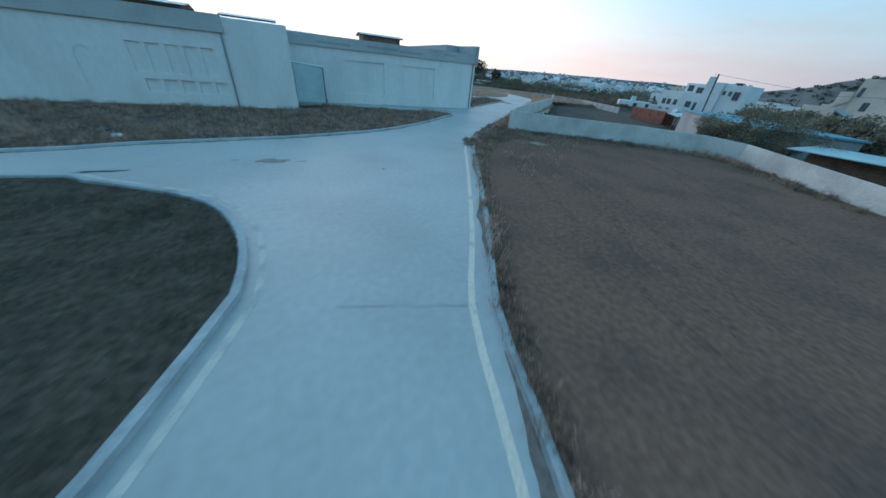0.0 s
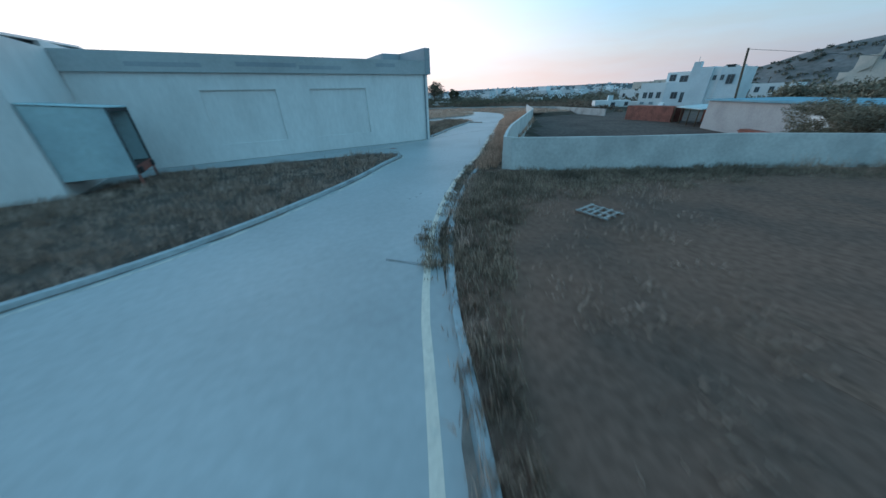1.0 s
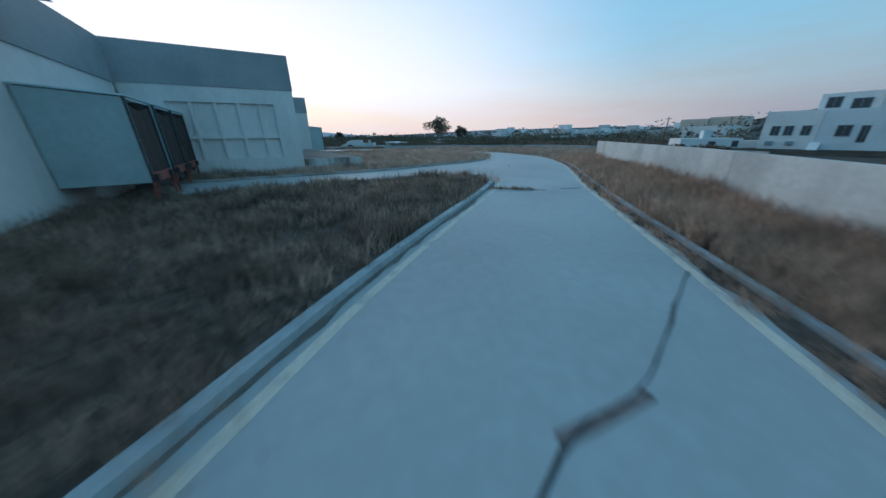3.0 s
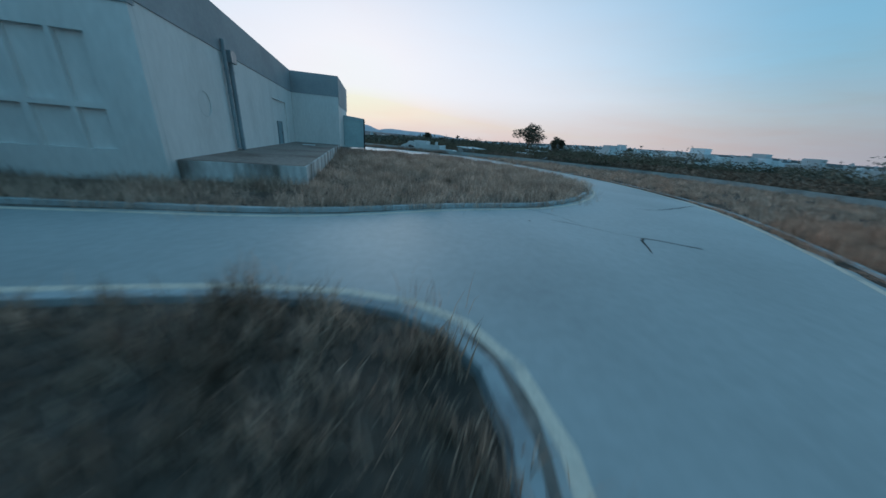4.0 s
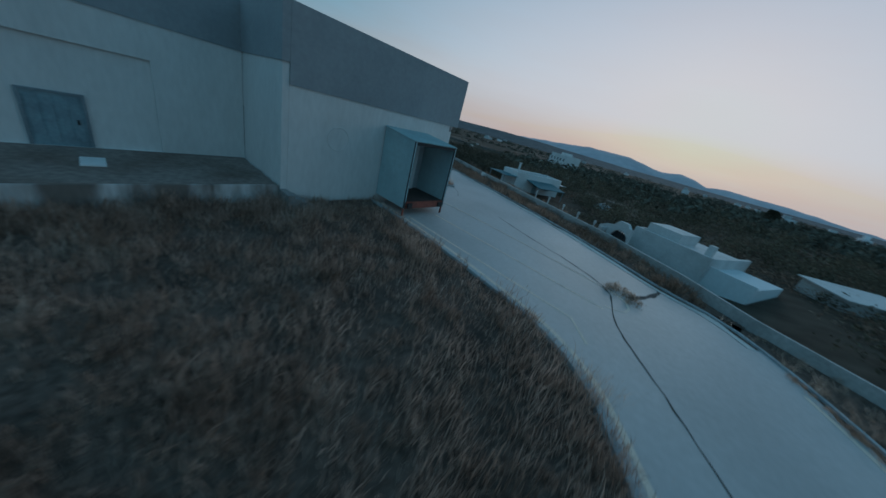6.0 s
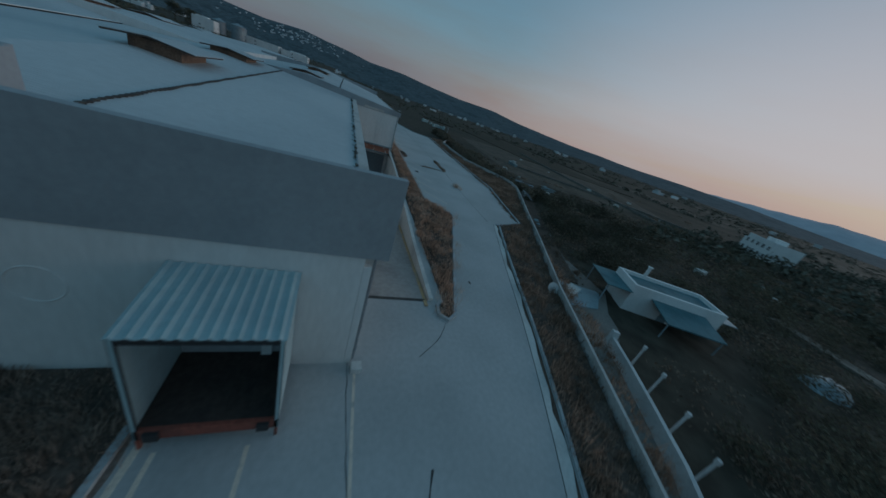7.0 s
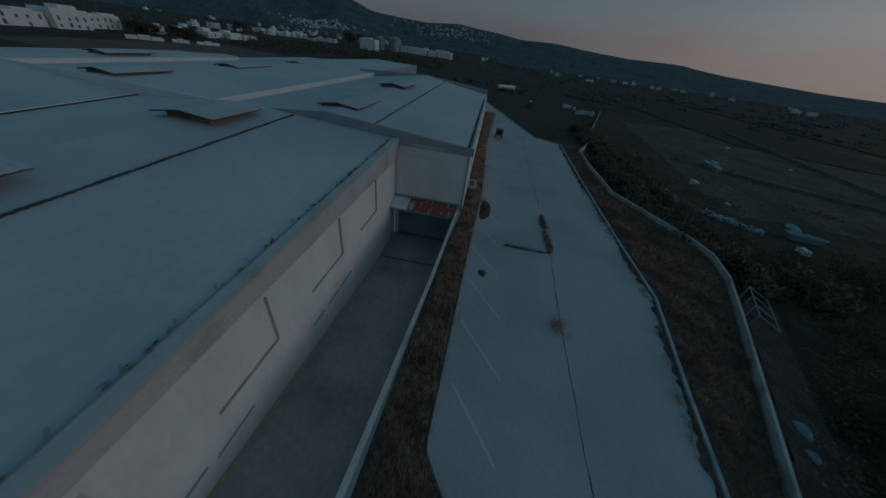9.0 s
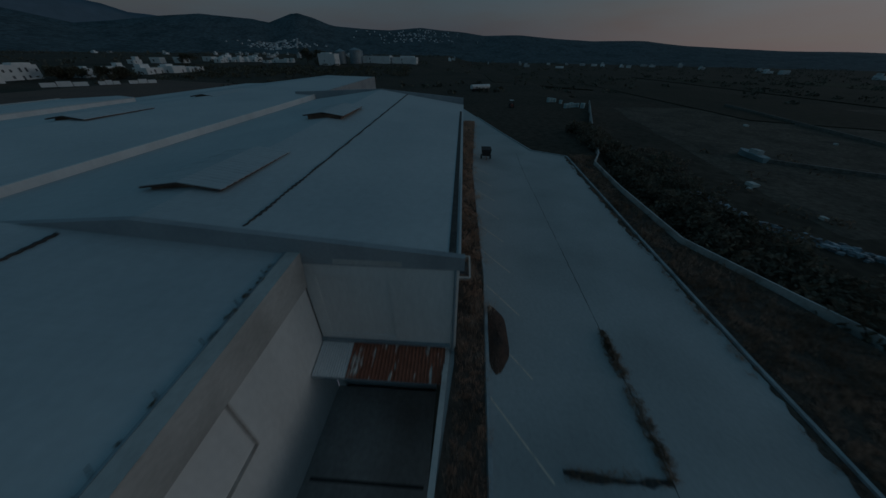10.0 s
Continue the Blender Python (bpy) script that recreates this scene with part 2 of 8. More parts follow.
def offset_line(pts, far, closed=False):
    n, out = len(pts), []
    for i, q in enumerate(pts):
        a = pts[i - 1] if closed or i else q
        b = pts[(i + 1) % n] if closed or i < n - 1 else q
        d = (b - a).normalized()
        out.append(Vector((q.x - d.y * far, q.y + d.x * far)))
    return out


def ribbon(bm, pts, left, right, z0, z1, closed=False):
    """A strip with thickness along a line, from 'right' to 'left' of it."""
    a, b = offset_line(pts, left, closed), offset_line(pts, right, closed)
    rows = [[bm.verts.new((q.x, q.y, z)) for q, z in ((l, z0), (r, z0), (r, z1), (l, z1))] for l, r in zip(a, b)]
    for i in range(len(rows) if closed else len(rows) - 1):
        p, q = rows[i], rows[(i + 1) % len(rows)]
        for k in range(4):
            m = (k + 1) % 4
            bm.faces.new((p[k], p[m], q[m], q[k]))
    if not closed:
        bm.faces.new(rows[0][::-1])
        bm.faces.new(rows[-1])


def tube(bm, pts, radius, sides=8):
    """A round bar along a 3D line."""
    p = [Vector(q) for q in pts]
    rings = []
    for i, q in enumerate(p):
        d = (p[min(i + 1, len(p) - 1)] - p[max(i - 1, 0)]).normalized()
        u = d.orthogonal().normalized()
        w = d.cross(u)
        rings.append([bm.verts.new(q + radius * (math.cos(a) * u + math.sin(a) * w)) for a in (2 * math.pi * k / sides for k in range(sides))])
    for a, b in zip(rings, rings[1:]):
        for k in range(sides):
            m = (k + 1) % sides
            bm.faces.new((a[k], a[m], b[m], b[k]))
    bm.faces.new(rings[0][::-1])
    bm.faces.new(rings[-1])


class Wall:
    """A wall in plan from p along u; d is measured outwards along n."""

    def __init__(self, p, u, n):
        self.p, self.u, self.n = Vector((*p, 0)), Vector((*u, 0)), Vector((*n, 0))

    def box(self, bm, u0, u1, d0, d1, z0, z1):
        c = [self.p + self.u * u + self.n * d for u, d in ((u0, d0), (u1, d0), (u1, d1), (u0, d1))]
        hexa(bm, [(q.x, q.y, z0) for q in c], [(q.x, q.y, z1) for q in c])

    def mesh(self, length, z0, z1, thick=0.3, recesses=()):
        """The wall's body, with shallow or deep recesses (u0, u1, z0, z1, depth)."""
        bm = bmesh.new()
        us = sorted({0, length, *(r[0] for r in recesses), *(r[1] for r in recesses)})
        zs = sorted({z0, z1, *(r[2] for r in recesses), *(r[3] for r in recesses)})
        for a, b in zip(us, us[1:]):
            for c, d in zip(zs, zs[1:]):
                u, z = (a + b) / 2, (c + d) / 2
                deep = max((r[4] for r in recesses if r[0] < u < r[1] and r[2] < z < r[3]), default=0)
                self.box(bm, a, b, -thick, -deep, c, d)
        return bm


# ---- ground, road, islands ----
def lines(*spans):
    out = []
    for a, b, k in spans:
        out += [a + (b - a) * i / k for i in range(k)]
    return out


RAMP = (-14.3, 33.4, 118.0, 125.0)


BOUNDARY = [(80, 60), (88, 80), (86, 98), (76.6, 106.8), (72.2, 114.2), (65.6, 117.6), (59, 121.6), (55.6, 124.8), (50, 128.4), (43, 131.4), (36.4, 134.2), (31, 136.5), (26.5, 138.7), (20, 141.9), (10.8, 146.2), (-3.8, 153.2), (-9.5, 155.8), (-14, 156.8), (-18, 156.0), (-22, 154.0),
            (-30, 150.4), (-45, 150.4), (-56.5, 151.2), (-62, 154), (-90, 163), (-146, 182)]
EDGE = BOUNDARY[4:][::-1]


def beyond(x, y):
    """How far a point lies north of the boundary wall."""
    return y - float(np.interp(x, [q[0] for q in EDGE], [q[1] for q in EDGE]))


PASTURE = [(21.9, 31.3), (24.6, 34.0), (27.6, 36.8), (50.9, 55.6), (66, 71.2), (104, 68), (108, 40), (84, 24), (60, 2), (34.2, 8.4), (39.0, 15.1), (38.8, 18.8), (32.9, 23.2), (26.9, 26.8), (23.3, 29.7)]


def within(x, y, outline):
    hit = False
    for (x0, y0), (x1, y1) in zip(outline, outline[1:] + outline[:1]):
        if (y0 > y) != (y1 > y) and x < (x1 - x0) * (y - y0) / (y1 - y0) + x0:
            hit = not hit
    return hit


def land(x, y):
    """The height of the open land: level round the factory, lower behind the walls."""
    if 20 < x < 110 and 0 < y < 72 and within(x, y, PASTURE):
        return -1.1
    drop = min(max((beyond(x, y) - 0.1 + 5.5 * min(max((x - 14) / 8, 0), 1) * min(max((62 - x) / 6, 0), 1)) / 2.2, 0), 1) * min(max((64 - x) / 10, 0), 1) * 1.15
    far = max(0, math.hypot(x, y - 90) - 150)
    west = math.hypot(x + 3, y - 127)
    rise = float(np.interp(west, (200, 255, 300, 430, 900, 1500), (0, 1.4, 3.0, 8.8, 15.5, 19))) * min(max((-x - 60) / 60, 0), 1) * min(max((150 - y) / 90, 0), 1)
    return -0.15 + rise - 1.7 * drop - min(far * 0.006, 6) + 0.12 * noise.noise(Vector((x * 0.05, y * 0.05, 0))) * (drop + min(far / 50, 8))


bm = bmesh.new()
xs = sorted({*lines((-2600, -500, 14), (-500, -100, 20), (-100, -64, 9), (-64, 68, 66), (68, 140, 18), (140, 500, 18), (500, 2600, 14)), 2600, RAMP[0], RAMP[1]})
ys = sorted({*lines((-1500, -100, 10), (-100, -20, 8), (-20, 118, 34), (118, 164, 24), (164, 220, 14), (220, 600, 19), (600, 3600, 20)), 3600, RAMP[2], 125.9})
grid = [[bm.verts.new((x, y, land(x, y))) for y in ys] for x in xs]
for i in range(len(xs) - 1):
    for j in range(len(ys) - 1):
        if RAMP[0] - 0.01 <= xs[i] < RAMP[1] - 0.01 and RAMP[2] - 0.01 <= ys[j] < 125.89:
            continue
        bm.faces.new((grid[i][j], grid[i + 1][j], grid[i + 1][j + 1], grid[i][j + 1]))
tagged(finish("ground", bm, scrub, smooth=True), "dark scrubby plain with dry weeds and bare earth", "ground", kind="structure")

KERB_EAST = [(-3.4, -8), (-1.0, -2), (0.6, 2.2), (1.0, 3.4), (1.9, 6.0), (3.8, 9.3), (5.7, 12.8), (9.1, 19.3), (10.8, 22.6), (13.6, 26.7), (18.2, 31.7), (24.1, 37.0), (30.7, 43.7), (37.3, 50.1),
             (46.5, 59.4), (53.0, 65.4), (58.0, 70.6), (62.6, 77.0), (64.9, 84.1), (65.7, 91.5), (64.9, 99.4), (63.1, 107.4), (61.4, 114.0), (58.0, 119.6), (54.0, 121.4), (46.9, 125.3), (36.7, 129.6), (26, 133.4), (16.7, 136.9)]
KERB_NORTH = [(14.2, 142.2), (5.5, 143.9), (-4.0, 146.0), (-16, 146.0), (-35, 146.5), (-61, 147.4), (-64.5, 141.2), (-84, 136), (-102, 131.6), (-140, 122)]
east_line = smooth_line(KERB_EAST, 1.2)
road_outline = [(q.x, q.y) for q in offset_line(east_line, -0.55)] + KERB_NORTH + [(-140, 116), (-100, 126.4), (-69, 126.4), (-14, 126.4), (-6, 125.9), (12, 124.9), (33.4, 123.3), (33.4, 118.0), (38, 117.8), (33, 112), (24, 104), (24, 52),
                (20, 49), (-2, 49), (-2, 42), (-60, 42), (-60, 22), (-18, 21), (-30, -8)]
bm = bmesh.new()
prism(bm, road_outline, -0.3, 0)
road = tagged(finish("road", bm, concrete), "pale worn concrete service road round the factory", "road", kind="structure")


def island(outline, material, label, z=0.06):
    bm = bmesh.new()
    prism(bm, [(q.x, q.y) for q in outline], -0.05, z)
    return tagged(finish("verge", bm, material), label, "verge", kind="structure")


def kerb(pts, label, closed=False, width=0.28, height=0.16, side=1):
    bm = bmesh.new()
    ribbon(bm, pts, -0.06 if side > 0 else width, -width if side > 0 else 0.06, -0.1, height, closed)
    bmesh.ops.bevel(bm, geom=[e for e in bm.edges if all(v.co.z > height - 0.01 for v in e.verts)], offset=0.03, segments=1)
    return tagged(finish("kerb", bm, kerb_stone), label, "kerb", kind="structure")


ISLES = {
    "start": smooth_line([(-60, 19.4), (-30, 19.4), (-13.1, 19.1), (-10.2, 18.0), (-7.3, 16.2), (-5.5, 14.6), (-4.5, 12.6), (-4.05, 10.6), (-4.05, 8.4), (-4.6, 6.9), (-5.4, 4.9), (-6.6, 2.0), (-9, -8)], 0.8),
    "south": smooth_line([(-60, 22.4), (-30, 22.8), (-15.2, 23.7), (-10.4, 25.1), (-2.8, 26.6), (1.5, 28.0), (4.7, 29.3), (8.3, 31.6), (12.4, 34.9), (15.9, 38.4), (17.5, 39.8), (18.1, 40.7), (17.4, 41.9), (15.0, 42.9)], 0.8),
    "corner": smooth_line([(26.4, 49.8), (29.1, 52.1), (31.8, 54.6), (35.8, 57.9), (41.0, 62.0), (43.4, 64.6), (43.4, 67.2), (40.5, 68.4), (33.4, 68.7), (20, 69.5)], 0.8),
    "east": smooth_line([(20, 76.2), (27, 75.4), (34.2, 74.8), (40, 74.6), (45.4, 75.9), (50.7, 76.9), (54.3, 79.0), (57.6, 82.3), (59.5, 86.2), (60.3, 91.8), (60.2, 96), (58.8, 100.8), (56.0, 105.4), (52.8, 109.2), (47.6, 110.6), (41.0, 111.4), (37, 111.5)], 0.8),
    "north": [Vector(q) for q in ((33.5, 124.3), (34.0, 123.85), (34.7, 123.75), (35.1, 124.1), (34.7, 124.55), (33.6, 124.95), (30.4, 126.0), (23.1, 128.4), (16.4, 130.6), (16.0, 130.5), (12.2, 128.0), (11.6, 127.9), (-5.8, 128.5), (-22.7, 129.2), (-50, 128.9), (-95, 130.6))],
}
fields = {}
fields["start"] = [(q.x, q.y) for q in ISLES["start"]] + [(-60, -8)]
fields["south"] = [(q.x, q.y) for q in ISLES["south"]] + [(2, 45.6), (-1.2, 41.2), (-60, 41.2)]
fields["corner"] = [(q.x, q.y) for q in ISLES["corner"]] + [(20, 50)]
fields["east"] = [(q.x, q.y) for q in ISLES["east"]] + [(32, 106), (32, 79), (20, 79)]
fields["north"] = [(q.x, q.y) for q in ISLES["north"]] + [(-95, 126.9), (-14, 126.9), (-6, 126.1), (12, 125.2)]
ISLE_LABEL = {"start": "dark bare turf verge beside the junction", "south": "dry grass verge in front of the factory", "corner": "brown overgrown verge at the factory corner",
              "east": "wide overgrown verge of tall dry grass", "north": "narrow strip of rusty dry weeds beside the ramp"}
for key, line in ISLES.items():
    island([Vector(q) for q in fields[key]], straw_soil if key != "start" else dark_turf, ISLE_LABEL[key])
    out = -1 if key == "start" else 1
    kerb(line, "pale blue-grey concrete kerb along a verge", side=out)
    if key == "north":
        continue
    bm = bmesh.new()
    ribbon(bm, line, *((0.76, 0.56) if out < 0 else (-0.48, -0.64) if key == "south" else (-0.56, -0.76)), -0.01, 0.005)
    part("edge_line", bm, faded_paint if key in ("south", "start") else line_paint, road, "worn cream edge line")


def kerb_silt(line, side, seed):
    """Patches of washed-in dirt on the road at the foot of a kerb."""
    fine = smooth_line([(q.x, q.y) for q in line], 0.4)
    foot = offset_line(fine, -0.28 * side)
    far = offset_line(fine, -0.62 * side)
    bm = bmesh.new()
    run = []
    for i, q in enumerate(foot):
        fill = 0.3 + 0.75 * noise.noise(Vector((q.x * 0.35, q.y * 0.35, seed))) + 0.45 * noise.noise(Vector((q.x * 1.7, q.y * 1.7, seed + 3)))
        edge = q.lerp(far[i], min(max(fill, 0.03), 0.95))
        run.append((bm.verts.new((q.x, q.y, 0.012)), bm.verts.new((edge.x, edge.y, 0.003))))
    for a, b in zip(run, run[1:]):
        bm.faces.new((a[0], b[0], b[1], a[1]))
    bmesh.ops.recalc_face_normals(bm, faces=bm.faces)
    part("gutter_dirt", bm, silt, road, "dry dirt washed against the kerb")


for seed, key in enumerate(("south", "corner", "east")):
    kerb_silt([q for q in ISLES[key] if q.x > -25], 1, 40 + 7 * seed)


def gutter_side(pts, share=1.0):
    """The gutter's outer side along the road edge; it widens before the bend."""
    far = offset_line(pts, -1.0)
    return [q.lerp(r, share * float(np.interp(q.y, [27, 34, 45, 54], [0.45, 0.62, 0.58, 0.48]))) for q, r in zip(pts, far)]


kerb(gutter_side(east_line), "pale concrete kerb along the outer road edge", side=1, width=0.23, height=0.09)
bm = bmesh.new()
ribbon(bm, [q for q in east_line if q.y < 117], 0.2, 0, -0.01, 0.005)
part("edge_line", bm, line_paint, road, "worn cream edge line")
for lo, hi, mat in ((-4, 6, silt), (8, 14.5, silt), (15.5, 21.5, silt), (22, 28, straw_soil), (28.2, 42.9, straw_soil), (45, 118, straw_soil)):
    bm = bmesh.new()
    fine_line = smooth_line([q for q in east_line if lo < q.y < hi], 0.4)
    inner, outer = [], []
    for i, q in enumerate(gutter_side(fine_line, 0.97)):
        fill = min(1, i / 7, (len(fine_line) - 1 - i) / 7)
        fill *= (1.05 if 28 < q.y < 43 else 0.72) + 0.5 * noise.noise(Vector((q.x * 0.9, q.y * 0.9, 4))) + 0.35 * noise.noise(Vector((q.x * 3, q.y * 3, 8)))
        outer.append(bm.verts.new((q.x, q.y, 0.03)))
        edge = q.lerp(fine_line[i], min(max(fill, 0.86 if 29 < q.y < 42 else 0.04), 1.0))
        inner.append(bm.verts.new((edge.x, edge.y, 0.004)))
    for i in range(len(inner) - 1):
        bm.faces.new((inner[i], inner[i + 1], outer[i + 1], outer[i]))
    bmesh.ops.recalc_face_normals(bm, faces=bm.faces)
    part("gutter_dirt", bm, mat, road, "dry dirt washed into the gutter")
kerb([Vector(q) for q in [KERB_EAST[-1], *KERB_NORTH[:-1]]], "pale concrete kerb round the parking yard", side=1)
channel = smooth_line([(q.x, q.y) for q in east_line if q.y > 118], 0.7)
bm = bmesh.new()
ribbon(bm, channel, 0.16, -0.46, -0.02, 0.012)
part("gutter_channel", bm, wall_concrete, road, "pale concrete gutter channel")
bm = bmesh.new()
ribbon(bm, channel, 0.2, 0.165, -0.02, 0.006)
part("joint", bm, dark_gap, road, "dark joint beside the gutter")
bm = bmesh.new()
run = []
for i, (q, r) in enumerate(zip(offset_line(channel, -0.45), offset_line(channel, 0.1))):
    fill = 0.28 + 0.8 * noise.noise(Vector((q.x * 0.4, q.y * 0.4, 15))) + 0.3 * noise.noise(Vector((q.x * 2, q.y * 2, 5)))
    edge = q.lerp(r, min(max(fill, 0.04), 0.95))
    run.append((bm.verts.new((q.x, q.y, 0.03)), bm.verts.new((edge.x, edge.y, 0.016))))
for a, b in zip(run, run[1:]):
    bm.faces.new((a[0], b[0], b[1], a[1]))
bmesh.ops.recalc_face_normals(bm, faces=bm.faces)
part("gutter_dirt", bm, straw_soil, road, "dry dirt washed into the gutter")
# soil and moss creeping over the north edge of the yard
for k, (p, q) in enumerate(zip(KERB_NORTH[:5], KERB_NORTH[1:6])):
    p, q = Vector(p), Vector(q)
    along = (q - p).normalized()
    across = Vector((along.y, -along.x))
    across = across if across.y < 0 else -across
    n = max(4, int((q - p).length / 0.35))
    bm = bmesh.new()
    rim, edge = [], []
    for i in range(n + 1):
        at = p.lerp(q, i / n)
        far = 0.7 * max(0.03, 0.5 + 0.6 * noise.noise(Vector((at.x * 0.16, at.y * 0.16, 6))) + 0.6 * noise.noise(Vector((at.x * 0.7, at.y * 0.7, 2))) + 0.5 * noise.noise(Vector((at.x * 2.6, at.y * 2.6, 2)))) * min(1, 0.3 + i / 4, 0.3 + (n - i) / 4)
        rim.append(bm.verts.new((at.x, at.y, 0.035)))
        edge.append(bm.verts.new((at.x + across.x * far, at.y + across.y * far, 0.004)))
    for i in range(n):
        bm.faces.new((rim[i], rim[i + 1], edge[i + 1], edge[i]))
    bmesh.ops.recalc_face_normals(bm, faces=bm.faces)
    part("soil_spill", bm, straw_soil, road, "dark soil creeping over the yard edge")

for name, outline, label in (("bend", [(q.x, q.y) for q in offset_line(east_line, -0.62) if 70 < q.y < 121.6] + [(60.5, 121.0), (65.5, 117.3), (72.1, 113.9), (76.4, 106.6), (85.8, 97.8), (87.8, 80), (72, 72)], "wide dry verge outside the bend of the road"),
                              ("yard", [(q.x, q.y) for q in offset_line(east_line, -0.62) if q.y > 119 and q.x < 58.5] + [(14.4, 142.6), (5.5, 144.2), (-4, 146.3), (-16, 146.3), (-35, 146.8), (-61, 147.7), (-61, 153.5), (-56.5, 151), (-45, 150.2), (-30, 150.2), (-22, 153.8), (-14, 156.6), (-9.5, 155.6), (10.8, 146), (26.5, 138.5), (36.4, 134), (50, 128.2), (58.8, 121.5)], "overgrown strip inside the boundary wall")):
    bm = bmesh.new()
    prism(bm, outline, -0.3, 0.05)
    tagged(finish("verge", bm, straw_soil), label, "verge", kind="structure")

# the brown field beside the start of the road, and the strip beyond it
bm = bmesh.new()
prism(bm, [(q.x, q.y) for q in offset_line(east_line, -0.62) if q.y < 34] + [(22.0, 32.3), (21.3, 31.4), (38.5, 18.0), (38.3, 14.4), (32, 6), (25, -8)], -0.2, 0.03)
field_ground = tagged(finish("field", bm, soil), "ploughed brown field with faint tyre tracks", "field", kind="structure")

# ---- garden and boundary walls ----
def long_wall(name, pts, height, label, thick=0.2, base=-0.2, material=None, falls=()):
    """A wall along a line; falls: how far its top sinks at the last points."""
    bm = bmesh.new()
    line = [Vector(q) for q in pts]
    ribbon(bm, line, thick / 2, -thick / 2, base, height)
    for v in bm.verts:
        near = min(range(len(line)), key=lambda i: (line[i] - v.co.xy).length)
        if v.co.z > base + 0.1 and near >= len(line) - len(falls):
            v.co.z -= falls[near - len(line)]
    return tagged(finish(name, bm, material or wall_concrete), label, "wall", kind="structure")


FIELD_WALL = [(66, 71.6), (50.8, 55.9), (27.5, 37.1), (24.3, 34.2), (21.6, 31.6), (21.7, 31.0), (23.2, 29.5), (26.8, 26.6), (32.8, 23.0), (38.6, 18.6), (38.8, 15.2), (34, 8.6), (31.0, 4.2), (24, -10)]
field_wall = long_wall("wall_field", FIELD_WALL, 2.0, "pale rendered concrete wall round the brown field", base=-1.3, falls=(0.04, 0.2, 0.28, 0.4, 0.5, 0.7))
for (ax, ay), (bx, by) in zip(FIELD_WALL, FIELD_WALL[1:]):
    run = Vector((bx - ax, by - ay))
    u = run.normalized()
    w = Wall((ax, ay), u, (u.y, -u.x))
    for k in range(int(run.length / 15.6)):
        for side in (0.1, -0.1):
            bm = bmesh.new()
            d = 15.6 * k + 2.9
            w.box(bm, d, d + 0.02, side - 0.004, side + 0.004, 0.0, 1.97 if ay > 30 else 1.3)
            part("joint", bm, dark_gap, field_wall, "dark vertical joint in the wall")
bm = bmesh.new()
prism(bm, [(q.x, q.y) for q in offset_line(east_line, -0.62) if 31.4 < q.y < 72] + [(64.6, 72), (50.7, 55.95), (27.4, 37.15), (24.2, 34.25), (21.5, 31.6)], -0.5, 0.04)
tagged(finish("verge", bm, straw_soil), "narrow dry strip between kerb and field wall", "verge", kind="structure")
long_wall("wall_boundary_east", BOUNDARY, 0.65, "low weathered boundary wall between the yard and the groves", base=-2.6, material=old_render)

# ---- the factory ----
factory = thing("factory_building", "long white factory hall with grey bands and pale metal roofs", "building")
TOP = 8.88


def add_wall(p, u, n, length, z0, z1, recesses=(), material=None, label=""):
    w = Wall(p, u, n)
    part("wall", w.mesh(length, z0, z1, 0.3, recesses), material or plaster, factory, label)
    return w


def add_band(w, u0, u1, d0, d1, z0, z1, material=None):
    bm = bmesh.new()
    w.box(bm, u0, u1, d0, d1, z0, z1)
    part("band", bm, material or band_grey, factory)


# south facade, east hall: x from -1.1 to 26.2
w_south = add_wall((-1.08, 48.1), (1, 0), (0, -1), 26.58, -0.2, 6.4, [(6.68, 11.88, 1.3, 5.24, 0.16), (14.58, 19.68, 1.3, 5.24, 0.16)])
add_band(w_south, 0.0, 26.68, -0.3, 0.25, 6.4, 7.6, band_pale)
for u0, u1, z0, z1 in ((3.2, 7.4, 6.72, 7.0), (9.6, 13.9, 6.82, 7.12), (14.1, 17.6, 6.7, 6.98), (20.9, 22.9, 6.98, 7.28)):
    bm = bmesh.new()
    w_south.box(bm, u0, u1, 0.25, 0.256, z0, z1)
    part("render_patch", bm, band_grey, factory, "darker patch of repaired render")
# its east end, and the wall behind the corner recess
add_wall((25.5, 48.41), (0, 1), (1, 0), 5.69, -0.2, 6.39)
add_wall((23.4, 54.1), (1, 0), (0, 1), 1.8, -0.2, 6.38)
add_wall((23.4, 54.1), (0, 1), (1, 0), 24.45, -0.2, 6.4)
bm = bmesh.new()
hexa(bm, [(25.15, 47.8, 6.4), (25.75, 47.8, 6.4), (25.75, 54.2, 6.4), (25.15, 54.2, 6.4)], [(25.15, 47.8, 8.7), (25.75, 47.8, 8.7), (25.75, 54.2, 8.8), (25.15, 54.2, 8.8)])
block(bm, 23.1, 25.15, 53.8, 54.2, 6.4, 8.8)
block(bm, 23.05, 23.5, 54.2, 78.5, 6.3, 8.8)
part("band", bm, band_grey, factory)
